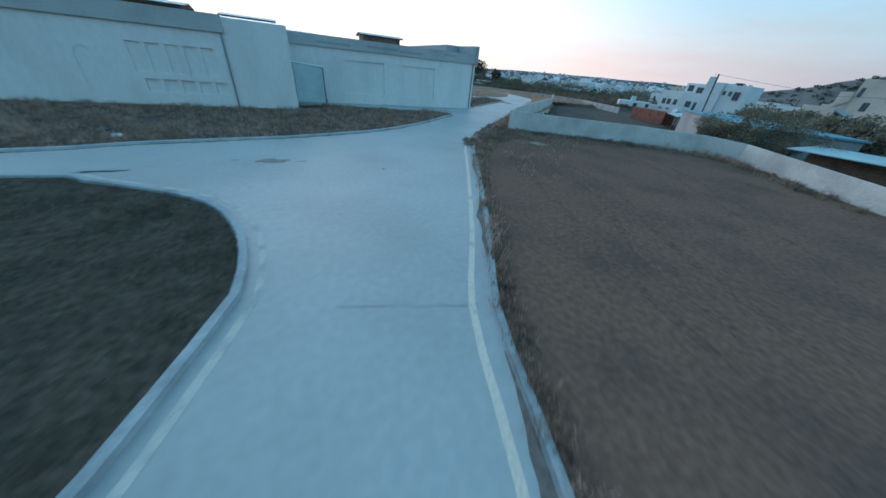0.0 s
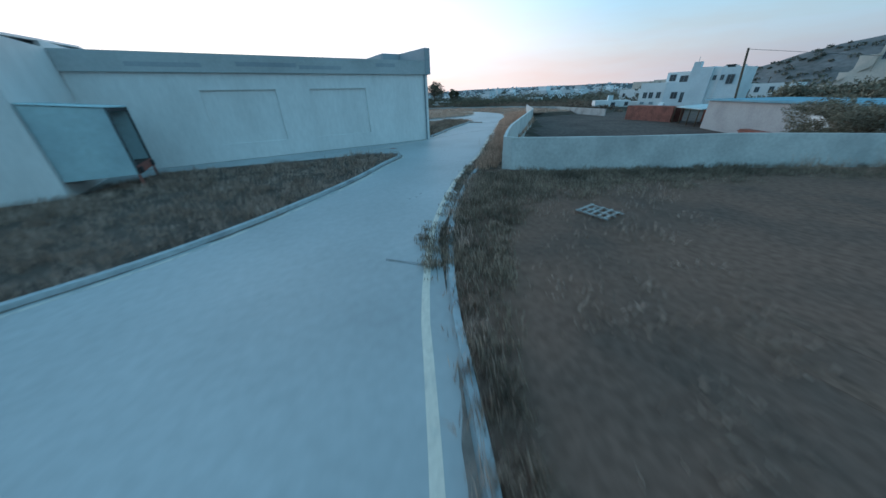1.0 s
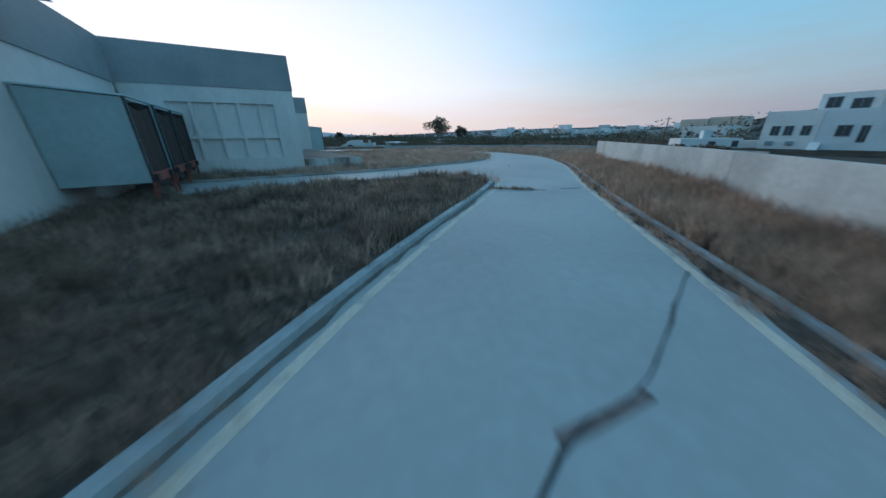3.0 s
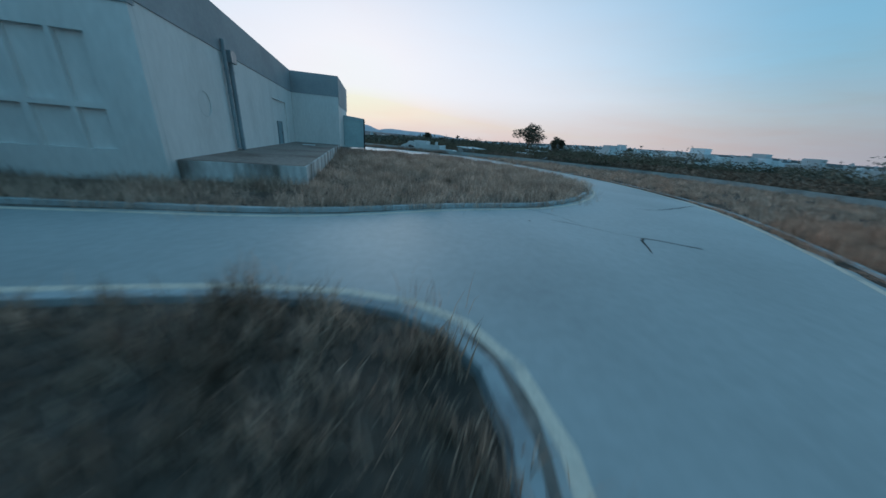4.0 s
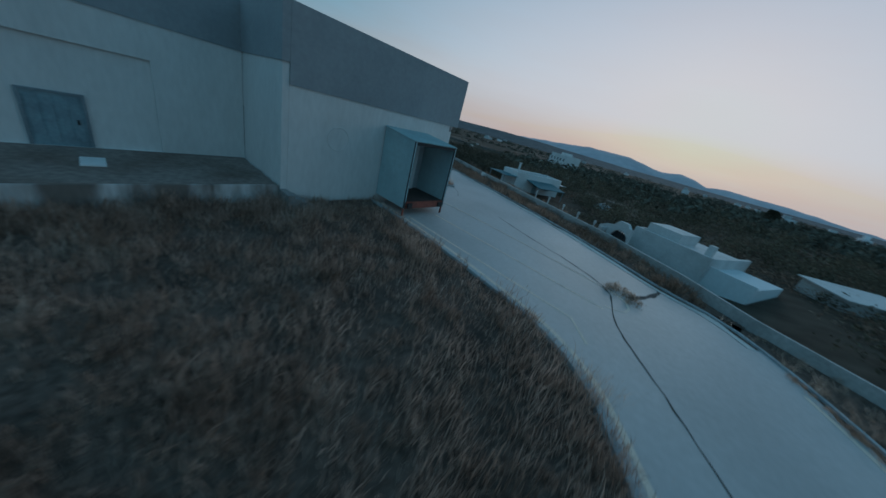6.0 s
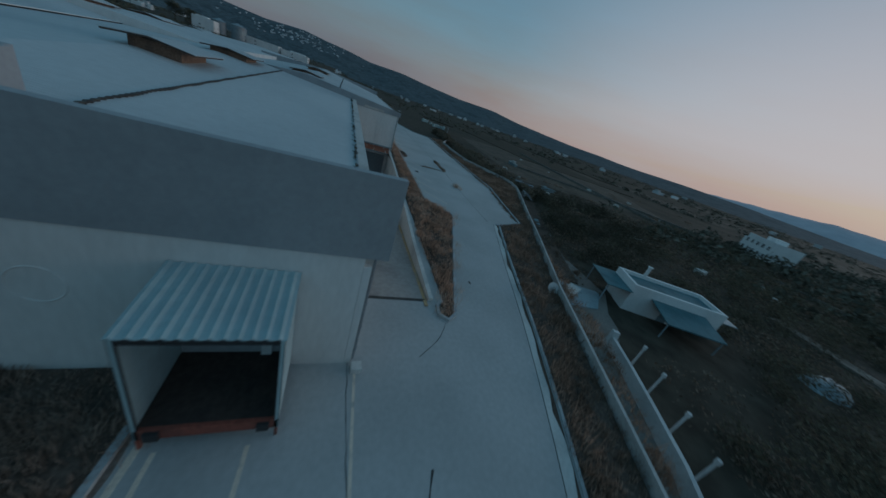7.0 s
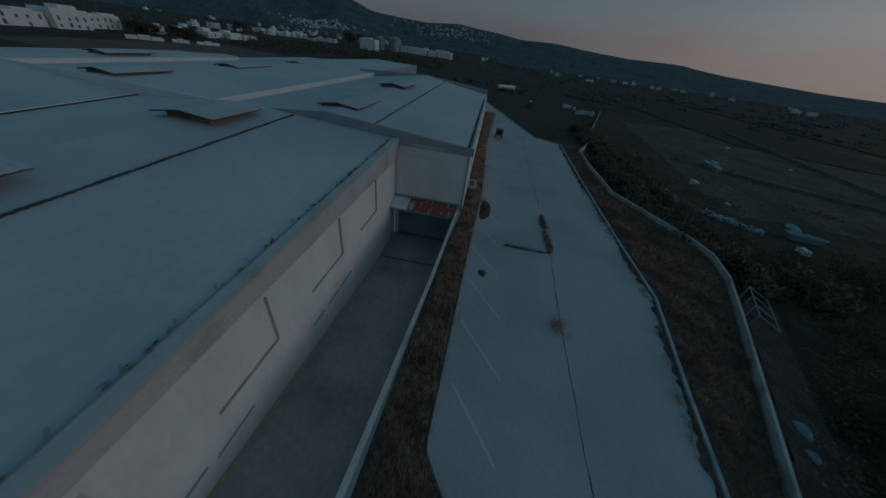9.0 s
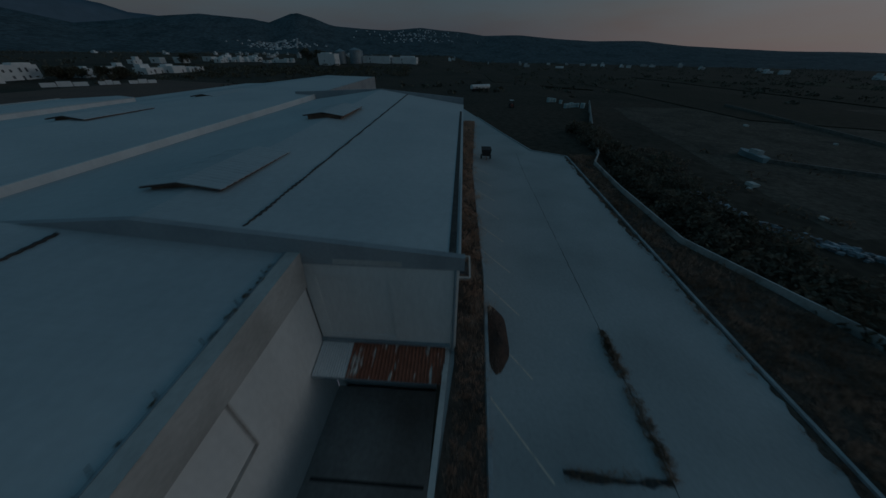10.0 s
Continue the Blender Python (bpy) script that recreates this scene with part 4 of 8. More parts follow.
def dock_shelter(x, y, wide=3.65, deep=2.8, z0=0.5, z1=4.7, label="pale sheet-metal dock shelter with a red deck on steel legs"):
    """An open-fronted box on an east-facing wall; x: the wall's face."""
    t = thing("dock_shelter", label, "dock shelter", "dock shelters", at=(x, y, 0))
    f = z1 - 0.27
    for ya in (0.0, wide - 0.06):
        bm = bmesh.new()
        hexa(bm, [(0.02, ya, z0), (deep, ya, z0), (deep, ya + 0.06, z0), (0.02, ya + 0.06, z0)], [(0.02, ya, z1 - 0.05), (deep, ya, f - 0.05), (deep, ya + 0.06, f - 0.05), (0.02, ya + 0.06, z1 - 0.05)])
        part("side_panel", bm, teal_sheet, t)
    bm = bmesh.new()
    ribs(bm, [-0.06 + (wide + 0.12) * i / 36 for i in range(37)], 0.02, deep + 0.12, z1, f, 0.05)
    part("roof_sheet", bm, teal_sheet, t, "ribbed pale blue roof sheet")
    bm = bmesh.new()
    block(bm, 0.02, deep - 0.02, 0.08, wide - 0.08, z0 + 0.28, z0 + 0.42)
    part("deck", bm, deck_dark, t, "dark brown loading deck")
    bm = bmesh.new()
    block(bm, deep - 0.02, deep + 0.1, 0.02, wide - 0.02, z0 - 0.02, z0 + 0.4)
    part("lip", bm, rust_red, t, "red steel lip")
    for ya in (0.25, wide - 0.6):
        bm = bmesh.new()
        block(bm, deep + 0.1, deep + 0.22, ya, ya + 0.35, z0 + 0.02, z0 + 0.34)
        part("bumper", bm, rubber, t, "black rubber bumper")
    for ya in (0.0, wide - 0.1):
        bm = bmesh.new()
        block(bm, deep, deep + 0.1, ya, ya + 0.1, z0 - 0.02, f - 0.02)
        post = part("post", bm, teal_sheet, t)
        for yt in (ya - 0.012, ya + 0.1):
            bm = bmesh.new()
            block(bm, deep + 0.02, deep + 0.112, yt, yt + 0.012, z0, f - 0.02)
            part("edge_strip", bm, rubber, post, "black sealing strip")
        bm = bmesh.new()
        block(bm, deep - 0.01, deep + 0.09, ya + 0.005, ya + 0.095, 0.0, z0 - 0.02)
        part("leg", bm, rust_red, t, "rusty red steel leg")
    bm = bmesh.new()
    block(bm, 0.08, 0.24, wide - 1.05, wide - 0.7, z0 + 0.42, z1 - 0.15)
    part("jamb", bm, house_white, t, "pale inner jamb")
    bm = bmesh.new()
    block(bm, deep, deep + 0.09, 0.1, wide - 0.1, f - (0.22 if z0 < 0.9 else 0.13), f - 0.05)
    part("head_beam", bm, rubber if z0 < 0.9 else teal_sheet, t)
    bm = bmesh.new()
    block(bm, 0.02, 0.08, 0.1, wide - 0.1, z0 + 0.42, z1 - 0.15)
    part("inner_door", bm, old_shutter, t, "pale grey shutter at the back")
    if z0 > 0.9:
        rnd = random.Random(int(y * 7))
        bm = bmesh.new()
        n, rows = 22, []
        drop = 0.0
        for i in range(n + 1):
            u = i / n
            if i % 3 == 0:
                drop = rnd.uniform(-0.12, 0.25) + (rnd.uniform(0.2, 0.9) if u > 0.8 and y > 74 else 0)
            fold = 0.035 * math.sin(i * 1.9) + rnd.uniform(-0.012, 0.012)
            w, top = 0.1 + (wide - 0.2) * u, f - 0.12 - 0.32 * math.sin(math.pi * u) ** 0.8 - 0.05 * rnd.random()
            low = z0 - 0.3 + drop
            cut = [top + (low - top) * k / 6 for k in range(7)]
            rows.append([bm.verts.new((deep + 0.03 + fold * (0.4 + 0.1 * k) + d, w, z)) for d in (0.0, -0.025) for k, z in enumerate(cut)])
        for i, (a, c) in enumerate(zip(rows, rows[1:])):
            for k in range(6):
                if y > 74 and i in (10, 11) and k in (2, 3):
                    continue
                bm.faces.new((a[k], c[k], c[k + 1], a[k + 1]))
                bm.faces.new((a[k + 8], c[k + 8], c[k + 7], a[k + 7]))
        part("curtain", bm, curtain_mat, t, "sagging torn black rubber curtain")
    return t


dock_shelter(38.27, 112.05, z1=4.82)
dock_shelter(-1.08, 40.9, 3.6, 2.95, 0.85, 4.6, "pale sheet-metal dock shelter above dry grass")
for yy in (67.7, 71.7, 75.3):
    dock_shelter(23.43, yy, 3.3, 2.9, 0.95, 4.8, "pale sheet-metal dock shelter with dark rubber curtain")

# the loading platform
bm = bmesh.new()
prism(bm, [(33.97, 79.5), (39.3, 79.5), (38.5, 96.4), (38.2, 105.98), (32.95, 105.98)], -0.2, 0.95)
platform = tagged(finish("loading_platform", bm, stained), "raised stained concrete loading platform against the wall", "platform", kind="structure")

bm = bmesh.new()
prism(bm, [(33.99, 79.6), (39.2, 79.6), (38.42, 96.4), (38.1, 105.9), (32.98, 105.9)], 0.94, 0.97)
part("slab", bm, platform_top, platform, "brown-stained slab surface")

# the ramp down to the basement gate
bm = bmesh.new()
hexa(bm, [(-9, 118.17, -5.6), (33.4, 118.17, -0.4), (33.4, 123.1, -0.4), (-9, 125.8, -5.6)], [(-9, 118.17, -5.0), (33.4, 118.17, 0), (33.4, 123.1, 0), (-9, 125.8, -5.0)])
hexa(bm, [(-15.1, 118.17, -5.6), (-9, 118.17, -5.6), (-9, 125.8, -5.6), (-15.1, 126.3, -5.6)], [(-15.1, 118.17, -5.0), (-9, 118.17, -5.0), (-9, 125.8, -5.0), (-15.1, 126.3, -5.0)])
ramp = tagged(finish("ramp", bm, surface("ramp_concrete", (0.37, 0.345, 0.325), (0.24, 0.215, 0.2), 0.85, spread=(0.42, 0.66), stain=0.2, grain=3, speck=0.12)), "stained concrete ramp sloping down to a basement gate", "ramp", kind="structure")
ramp_edge = [Vector(q) for q in [(33.4, 123.2), (26, 123.6), (12, 124.7), (-1, 125.6), (-6, 125.85), (-14.9, 126.3)]]
bm = bmesh.new()
ribbon(bm, ramp_edge, 0, -0.3, -5.6, 0.25)
tagged(finish("wall_ramp", bm, wall_concrete), "concrete retaining wall along the ramp", "wall", kind="structure")


def slope(x):
    return max(-5.0, -(33.4 - x) * 5.0 / 42.4)


bm = bmesh.new()
for a, b in zip(range(-8, 33, 2), range(-6, 35, 2)):
    hexa(bm, [(a, 118.17, slope(a) - 0.02), (b, 118.17, slope(b) - 0.02), (b, 118.42, slope(b) - 0.02), (a, 118.42, slope(a) - 0.02)], [(a, 118.17, slope(a) + 0.02), (b, 118.17, slope(b) + 0.02), (b, 118.42, slope(b) + 0.02), (a, 118.42, slope(a) + 0.02)])
part("edge_line", bm, yellow_paint, ramp, "worn yellow edge line")
bm = bmesh.new()
for a, b in zip(range(6, 33, 2), range(8, 35, 2)):
    ya, yb = 123.2 + (33.4 - a) * 0.069, 123.2 + (33.4 - b) * 0.069
    hexa(bm, [(a, ya - 0.34, slope(a) - 0.02), (b, yb - 0.34, slope(b) - 0.02), (b, yb - 0.1, slope(b) - 0.02), (a, ya - 0.1, slope(a) - 0.02)], [(a, ya - 0.34, slope(a) + 0.02), (b, yb - 0.34, slope(b) + 0.02), (b, yb - 0.1, slope(b) + 0.02), (a, ya - 0.1, slope(a) + 0.02)])
part("edge_line", bm, yellow_paint, ramp, "worn yellow edge line")
bm = bmesh.new()
block(bm, 33.25, 33.5, 118.2, 123.0, -0.05, 0.012)
block(bm, -9.1, -8.9, 118.5, 125.4, -5.05, -4.985)
part("drain", bm, dark_gap, ramp, "dark drain channel across the ramp")
gate = thing("basement_gate", "grey slatted roller gate at the foot of the ramp", "gate")
for k in range(14):
    bm = bmesh.new()
    block(bm, -15.13, -15.06, 118.75, 125.75, -4.97 + 0.28 * k, -4.72 + 0.28 * k)
    part("slat", bm, pipe_grey, gate)
canopy = thing("ramp_canopy", "rusty corrugated canopy over the basement gate", "canopy")
for k, (ya, yb, mat) in enumerate(((118.2, 120.3, house_white), (120.28, 123.3, rust), (123.28, 126.3, rust))):
    bm = bmesh.new()
    ribs(bm, [ya + (yb - ya) * i / 40 for i in range(41)], -14.88, -12.62, 0.5 + 0.012 * (k % 2), -0.1 + 0.012 * (k % 2), 0.06)
    part("corrugated_sheet", bm, mat, canopy, "pale dirty corrugated sheet" if k == 0 else "")
bm = bmesh.new()
block(bm, -12.76, -12.62, 118.2, 126.3, -0.32, -0.14)
part("front_beam", bm, pipe_grey, canopy)
bm = bmesh.new()
block(bm, -14.88, -14.7, 118.2, 126.6, 0.6, 0.8)
part("wall_beam", bm, pipe_grey, canopy)

# ---- marks on the road ----
def stripe(pts, width, material, name, label="", z=0.005):
    bm = bmesh.new()
    ribbon(bm, [Vector(q) for q in pts], width / 2, -width / 2, -0.01, z)
    return part(name, bm, material, road, label)


def crack(pts, width=0.05, seed=0):
    """A ragged dark joint in the concrete."""
    rnd = random.Random(seed)
    line = smooth_line(pts, 0.5)
    bm = bmesh.new()
    a = [q + Vector((rnd.uniform(-0.04, 0.04), rnd.uniform(-0.04, 0.04))) for q in line]
    left, right = offset_line(a, width / 2), offset_line(a, -width / 2)
    rows = []
    for l, r in zip(left, right):
        m = (l + r) / 2
        k = rnd.uniform(0.4, 1.5)
        rows.append([bm.verts.new((*(m + (l - m) * k), 0.006)), bm.verts.new((*(m + (r - m) * k), 0.006))])
    for p, q in zip(rows, rows[1:]):
        bm.faces.new((p[0], p[1], q[1], q[0]))
    return part("joint", bm, dark_gap, road, "dark weedy joint in the concrete")


crack([(-1.6, 7.2), (2.0, 6.0)], 0.012, 1)
crack([(18.2, 38.2), (21.4, 34.8)], 0.012, 2)
crack([(10.5, 24.7), (10.9, 24.2), (11.5, 23.5)], 0.05, 21)
crack([(-0.6, 48.06), (6, 48.04), (12, 48.03), (18, 48.02), (25.4, 48.02)], 0.1, 20)
crack([(9, 44.5), (14.1, 46.2), (19.3, 47.2), (25.6, 48.0), (28.2, 48.7), (31.2, 49.9), (32.4, 50.2), (33.5, 50.4), (34.6, 50.4), (38.4, 51.5)], 0.045, 3)
stripe([(33.0, 50.45), (33.6, 50.36), (34.35, 50.27)], 0.16, surface("rusty_plate", (0.21, 0.165, 0.155), (0.14, 0.115, 0.11), 0.9, stain=1.5, grain=8, speck=0.3), "plate", "rusty grey plate over the joint")
crack([(41.6, 62.0), (42.3, 61.2), (43.6, 59.9)], 0.28, 5)
crack([(44.6, 59.7), (45.8, 59.3)], 0.12, 6)
crack([(50.8, 70.4), (51.9, 71.7), (53.2, 70.6)], 0.09, 7)
crack([(49.6, 74.0), (50.5, 73.2), (51.2, 72.3), (51.9, 71.7)], 0.04, 8)
crack([(49.4, 76.0), (50.2, 75.0), (50.6, 73.4)], 0.03, 9)
crack([(56.7, 76.8), (57.8, 76.4), (62.5, 78)], 0.08, 11)
crack([(61.3, 90.2), (63, 89.8), (66.0, 89.2)], 0.08, 12)
crack([(61.0, 100.4), (63.5, 101.6), (65.6, 102.4)], 0.28, 13)
crack([(60.6, 101), (58.9, 105.5), (56.4, 109.8), (53.8, 113.6), (52.6, 117), (49.9, 118.6), (47.9, 119.2), (44.8, 120.3), (43, 121)], 0.08, 14)
crack([(53.6, 117.4), (54.5, 119.5), (54.8, 121)], 0.25, 15)
crack([(38.0, 121.6), (36.6, 123.2), (35.4, 123.9)], 0.03, 16)
crack([(16, 136), (2, 136.5), (-4.1, 136.9), (-8.5, 137.2), (-17.2, 137.3), (-30, 137.4), (-52, 137.6), (-62, 138)], 0.05, 17)
crack([(-8.6, 132.2), (-8.4, 134.5), (-8.5, 137.2)], 0.3, 18)
crack([(38.2, 118.0), (46, 117.9), (53.4, 117.0)], 0.03, 19)
stripe([(41.3, 112.5), (52.3, 112.0), (53.3, 110.8)], 0.14, line_paint, "lane_line", "worn cream guide line")
stripe([(41.4, 114.9), (53.0, 114.5)], 0.14, line_paint, "lane_line", "worn cream guide line")
stripe(smooth_line([(38.4, 118.35), (46, 117.9), (52.3, 117.2), (53.7, 116.5), (53.8, 115.4), (53.0, 114.9)], 0.4), 0.12, line_paint, "lane_line", "worn cream guide line")
stripe(smooth_line([(26.4, 48.6), (22, 46.7), (18, 45.2), (14, 44.2)], 1), 0.1, line_paint, "lane_line", "faint worn guide line")
for k in range(13):
    x = 8.2 - 5.15 * k
    stripe([(x, 128.75), (x + 4.3, 131.7)], 0.11, line_paint, "bay_line", "worn white parking bay line")
for x0, x1, y0, y1 in ((19.1, 19.65, 44.45, 44.8), (30.7, 31.3, 43.65, 44.0)):
    bm = bmesh.new()
    for k in range(5):
        block(bm, x0 + (x1 - x0) * k / 5, x0 + (x1 - x0) * (k + 0.6) / 5, y0, y1, -0.02, 0.006)
    block(bm, x0 - 0.03, x1 + 0.03, y0 - 0.03, y0, -0.02, 0.007)
    block(bm, x0 - 0.03, x1 + 0.03, y1, y1 + 0.03, -0.02, 0.007)
    part("drain_grate", bm, rust_red, road, "rusty drain grate")
# tar and mud stains at the junction
mud = surface("dried_mud", (0.29, 0.265, 0.24), (0.19, 0.17, 0.15), 0.95, stain=1.5, grain=6, speck=0.3)
for cx, cy, rx, ry, sd in ((13.7, 29.6, 0.1, 0.03, 9), (14.1, 29.65, 0.03, 0.09, 10), (14.5, 30.0, 0.12, 0.03, 11), (22.6, 40.4, 0.06, 0.03, 12), (27.4, 45.2, 0.1, 0.05, 13), (7.6, 33.6, 0.07, 0.05, 14), (-10.3, 19.7, 1.1, 0.18, 1), (-3.4, 20.6, 0.9, 0.5, 2), (2.6, 18.2, 0.12, 0.1, 3), (-5.2, 21.0, 0.25, 0.1, 4), (-1.8, 20.3, 0.35, 0.08, 5), (-3.0, 130.1, 0.55, 0.45, 6), (30.8, 127.4, 0.3, 0.12, 7), (48.5, 73.8, 0.08, 0.06, 8)):
    rnd = random.Random(sd)
    bm = bmesh.new()
    vs = []
    for k in range(18):
        a = 2 * math.pi * k / 18
        r = rnd.uniform(0.55, 1.15)
        vs.append(bm.verts.new((cx + rx * r * math.cos(a), cy + ry * r * math.sin(a), 0.006)))
    bm.faces.new(vs)
    part("stain", bm, dark_gap if sd in (1, 3, 6, 7, 8) or sd > 8 else mud, road, "dark mud stain on the concrete")


# ---- dry grass and weeds ----
def inside(px, py, outline):
    hit = np.zeros(len(px), bool)
    k = len(outline)
    for i in range(k):
        (x0, y0), (x1, y1) = outline[i], outline[(i + 1) % k]
        cross = ((y0 > py) != (y1 > py)) & (px < (x1 - x0) * (py - y0) / ((y1 - y0) or 1e-9) + x0)
        hit ^= cross
    return hit


def grass(outline, per_m2, tall, label, seed, blades=14, spread=0.22, wide=0.012, material=None, z=0.04, patchy=0.35, name="dry_grass", span=(-1e4, 1e4)):
    """Tufts of bent blades over an outline, taller and denser in patches."""
    rs = np.random.RandomState(seed)
    o = np.array(outline)
    (x0, y0), (x1, y1) = o.min(0), o.max(0)
    n = int((x1 - x0) * (y1 - y0) * per_m2)
    px, py = rs.uniform(x0, x1, n), rs.uniform(y0, y1, n)
    patch = np.sin(px * 0.9 + 1.7 * np.sin(py * 0.43 + seed)) * np.sin(py * 0.8 + 1.3 * np.sin(px * 0.37)) * 0.5 + 0.5
    keep = inside(px, py, outline) & (py >= span[0]) & (py < span[1]) & (rs.uniform(0, 1, n) < 1 - patchy + patchy * patch)
    px, py, patch = px[keep], py[keep], patch[keep]
    n = len(px)
    size = tall * (0.45 + 0.55 * patch) * rs.uniform(0.6, 1.35, n)
    bx = np.repeat(px, blades) + rs.normal(0, spread / 2, n * blades)
    by = np.repeat(py, blades) + rs.normal(0, spread / 2, n * blades)
    h = np.repeat(size, blades) * rs.uniform(0.45, 1.15, n * blades)
    lean_a = rs.uniform(0, 2 * np.pi, n * blades)
    lean = h * rs.uniform(0.1, 0.75, n * blades)
    dx, dy = np.cos(lean_a), np.sin(lean_a)
    side = rs.uniform(0, 2 * np.pi, n * blades)
    wx, wy = np.cos(side) * wide, np.sin(side) * wide
    m = n * blades
    v = np.empty((m, 5, 3))
    v[:, 0] = np.stack([bx - wx, by - wy, np.full(m, z)], 1)
    v[:, 1] = np.stack([bx + wx, by + wy, np.full(m, z)], 1)
    v[:, 2] = np.stack([bx + dx * lean * 0.35 + wx * 0.8, by + dy * lean * 0.35 + wy * 0.8, z + h * 0.6], 1)
    v[:, 3] = np.stack([bx + dx * lean * 0.35 - wx * 0.8, by + dy * lean * 0.35 - wy * 0.8, z + h * 0.6], 1)
    v[:, 4] = np.stack([bx + dx * lean, by + dy * lean, z + h], 1)
    i = np.arange(m)[:, None] * 5
    quads, tris = i + np.array([0, 1, 2, 3]), i + np.array([3, 2, 4])
    me = bpy.data.meshes.new(name)
    me.vertices.add(m * 5)
    me.vertices.foreach_set("co", v.ravel())
    me.loops.add(m * 7)
    me.loops.foreach_set("vertex_index", np.concatenate([quads, tris], 1).ravel())
    starts = np.empty((m, 2), int)
    starts[:, 0], starts[:, 1] = np.arange(m) * 7, np.arange(m) * 7 + 4
    me.polygons.add(m * 2)
    me.polygons.foreach_set("loop_start", starts.ravel())
    me.update(calc_edges=True)
    me.materials.append(material or straw)
    return tagged(new(name, me), label, "grass", kind="stuff")


rust_grass = surface("rust_brown_grass", (0.55, 0.38, 0.28), (0.34, 0.245, 0.185), 0.9, thin=0.45, stain=0.5, grain=3, speck=0.3, bump=0, rand=0.4, shine=0.1)
verge_weed = surface("rusty_weed", (0.37, 0.272, 0.205), (0.20, 0.15, 0.11), 0.95, thin=0.45, stain=0.3, grain=3, speck=0.3, bump=0, rand=0.5, spread=(0.4, 0.6), shine=0.1)
dark_weed = surface("dark_brown_weed", (0.33, 0.26, 0.195), (0.15, 0.125, 0.095), 0.95, thin=0.45, stain=0.5, grain=3, speck=0.3, bump=0, rand=0.5, shine=0.1)
brown_grass = surface("brown_grass", (0.48, 0.37, 0.30), (0.29, 0.21, 0.16), 0.9, thin=0.45, stain=0.9, grain=4, speck=0.3, bump=0, rand=0.5, spread=(0.38, 0.62), shine=0.1)
dark_straw = surface("dull_straw", (0.40, 0.325, 0.255), (0.19, 0.155, 0.12), 0.9, thin=0.5, stain=0.75, grain=4, speck=0.3, bump=0, rand=0.5, spread=(0.38, 0.62), shine=0.1)
dull_turf = surface("dull_turf_blade", (0.15, 0.13, 0.10), (0.085, 0.08, 0.058), 0.95, stain=0.5, grain=3, speck=0.3, bump=0, rand=0.45, shine=0.1)
grass([(q.x, q.y) for q in ISLES["south"] if q.x > -24] + [(14, 42.6), (2, 45), (-1.3, 40.3), (-24, 40.3)], 7, 0.5, "dry brown grass in front of the facade", 1, blades=13, spread=0.36, material=brown_grass)
grass([(q.x, q.y) for q in ISLES["corner"]] + [(24, 69), (24, 55)], 9, 0.62, "tall dry brown grass at the factory corner", 2, blades=24, spread=0.32, patchy=0.7, material=dark_straw)
grass([(q.x, q.y) for q in offset_line(ISLES["east"], -0.25)] + [(38.2, 106.5), (39.5, 79.2), (24, 78.5), (24, 76.2)], 8, 0.66, "tall dry grass on the wide verge", 3, blades=24, spread=0.38, patchy=0.45, wide=0.009, span=(0, 98))
grass([(q.x, q.y) for q in offset_line(ISLES["east"], -0.25)] + [(38.2, 106.5), (39.5, 79.2), (24, 78.5), (24, 76.2)], 9, 0.6, "dark brown dry grass at the north end of the verge", 17, blades=20, spread=0.34, patchy=0.6, material=brown_grass, span=(98, 200))
grass([(q.x, q.y) for q in ISLES["north"]] + [(-95, 127.2), (-15, 127.2), (-6, 126.6), (12, 125.5), (24, 124.5)], 14, 0.55, "rust-brown dry weeds beside the ramp", 4, material=rust_grass)
grass([(-20, 19.0)] + [(q.x, q.y) for q in ISLES["start"] if q.x > -20 and q.y > -3] + [(-20, -3)], 18, 0.17, "dark short turf beside the junction", 5, blades=8, spread=0.3, material=dull_turf)
strip_out = [(q.x, q.y) for q in offset_line(east_line, -0.7)]
wall_in = [(66, 71.4), (50.8, 55.6), (27.5, 36.9), (24.3, 34.0), (21.4, 31.6)]
grass([q for q in strip_out if 31.2 < q[1] < 74] + [(63.5, 74), (66, 71.6), *wall_in[1:]], 11, 0.82, "rust-brown grass between kerb and wall", 6, material=rust_grass, blades=22, spread=0.32)
grass([q for q in strip_out if 72 < q[1] < 121.5] + [(60.5, 121.2), (66, 117.6), (73, 115), (78, 107.4), (85, 98), (86, 82), (79, 68)], 4, 0.52, "pale brown grass along the bend of the road", 7)
grass([q for q in strip_out if q[1] > 119.5 and q[0] < 58] + [(14.5, 142.9), (5.5, 144.4), (-4, 146.5), (-16, 146.5), (-35, 147), (-61, 148), (-61, 153), (-56, 150.7), (-45, 149.9), (-30, 149.9), (-22, 153.4), (-14, 156.2), (-9, 155.2), (10.8, 146), (20, 141.8), (35.6, 137.2), (50, 129.6), (55.7, 126)],
      8.5, 0.64, "rusty brown weeds along the boundary wall", 8, material=verge_weed, blades=13, spread=0.3, wide=0.015)
grass([q for q in strip_out if -4 < q[1] < 31.5] + [(20.6, 31.0), (22.6, 29.2), (32.6, 22.4), (31.0, 21.4), (20, 26.5), (14.6, 23.6), (10.6, 19.3), (6.8, 12.6), (3.2, 5.9), (1.4, 1.2), (-1.6, -4)], 19, 0.36, "straggly dry weeds at the edge of the field", 9, material=dark_weed)
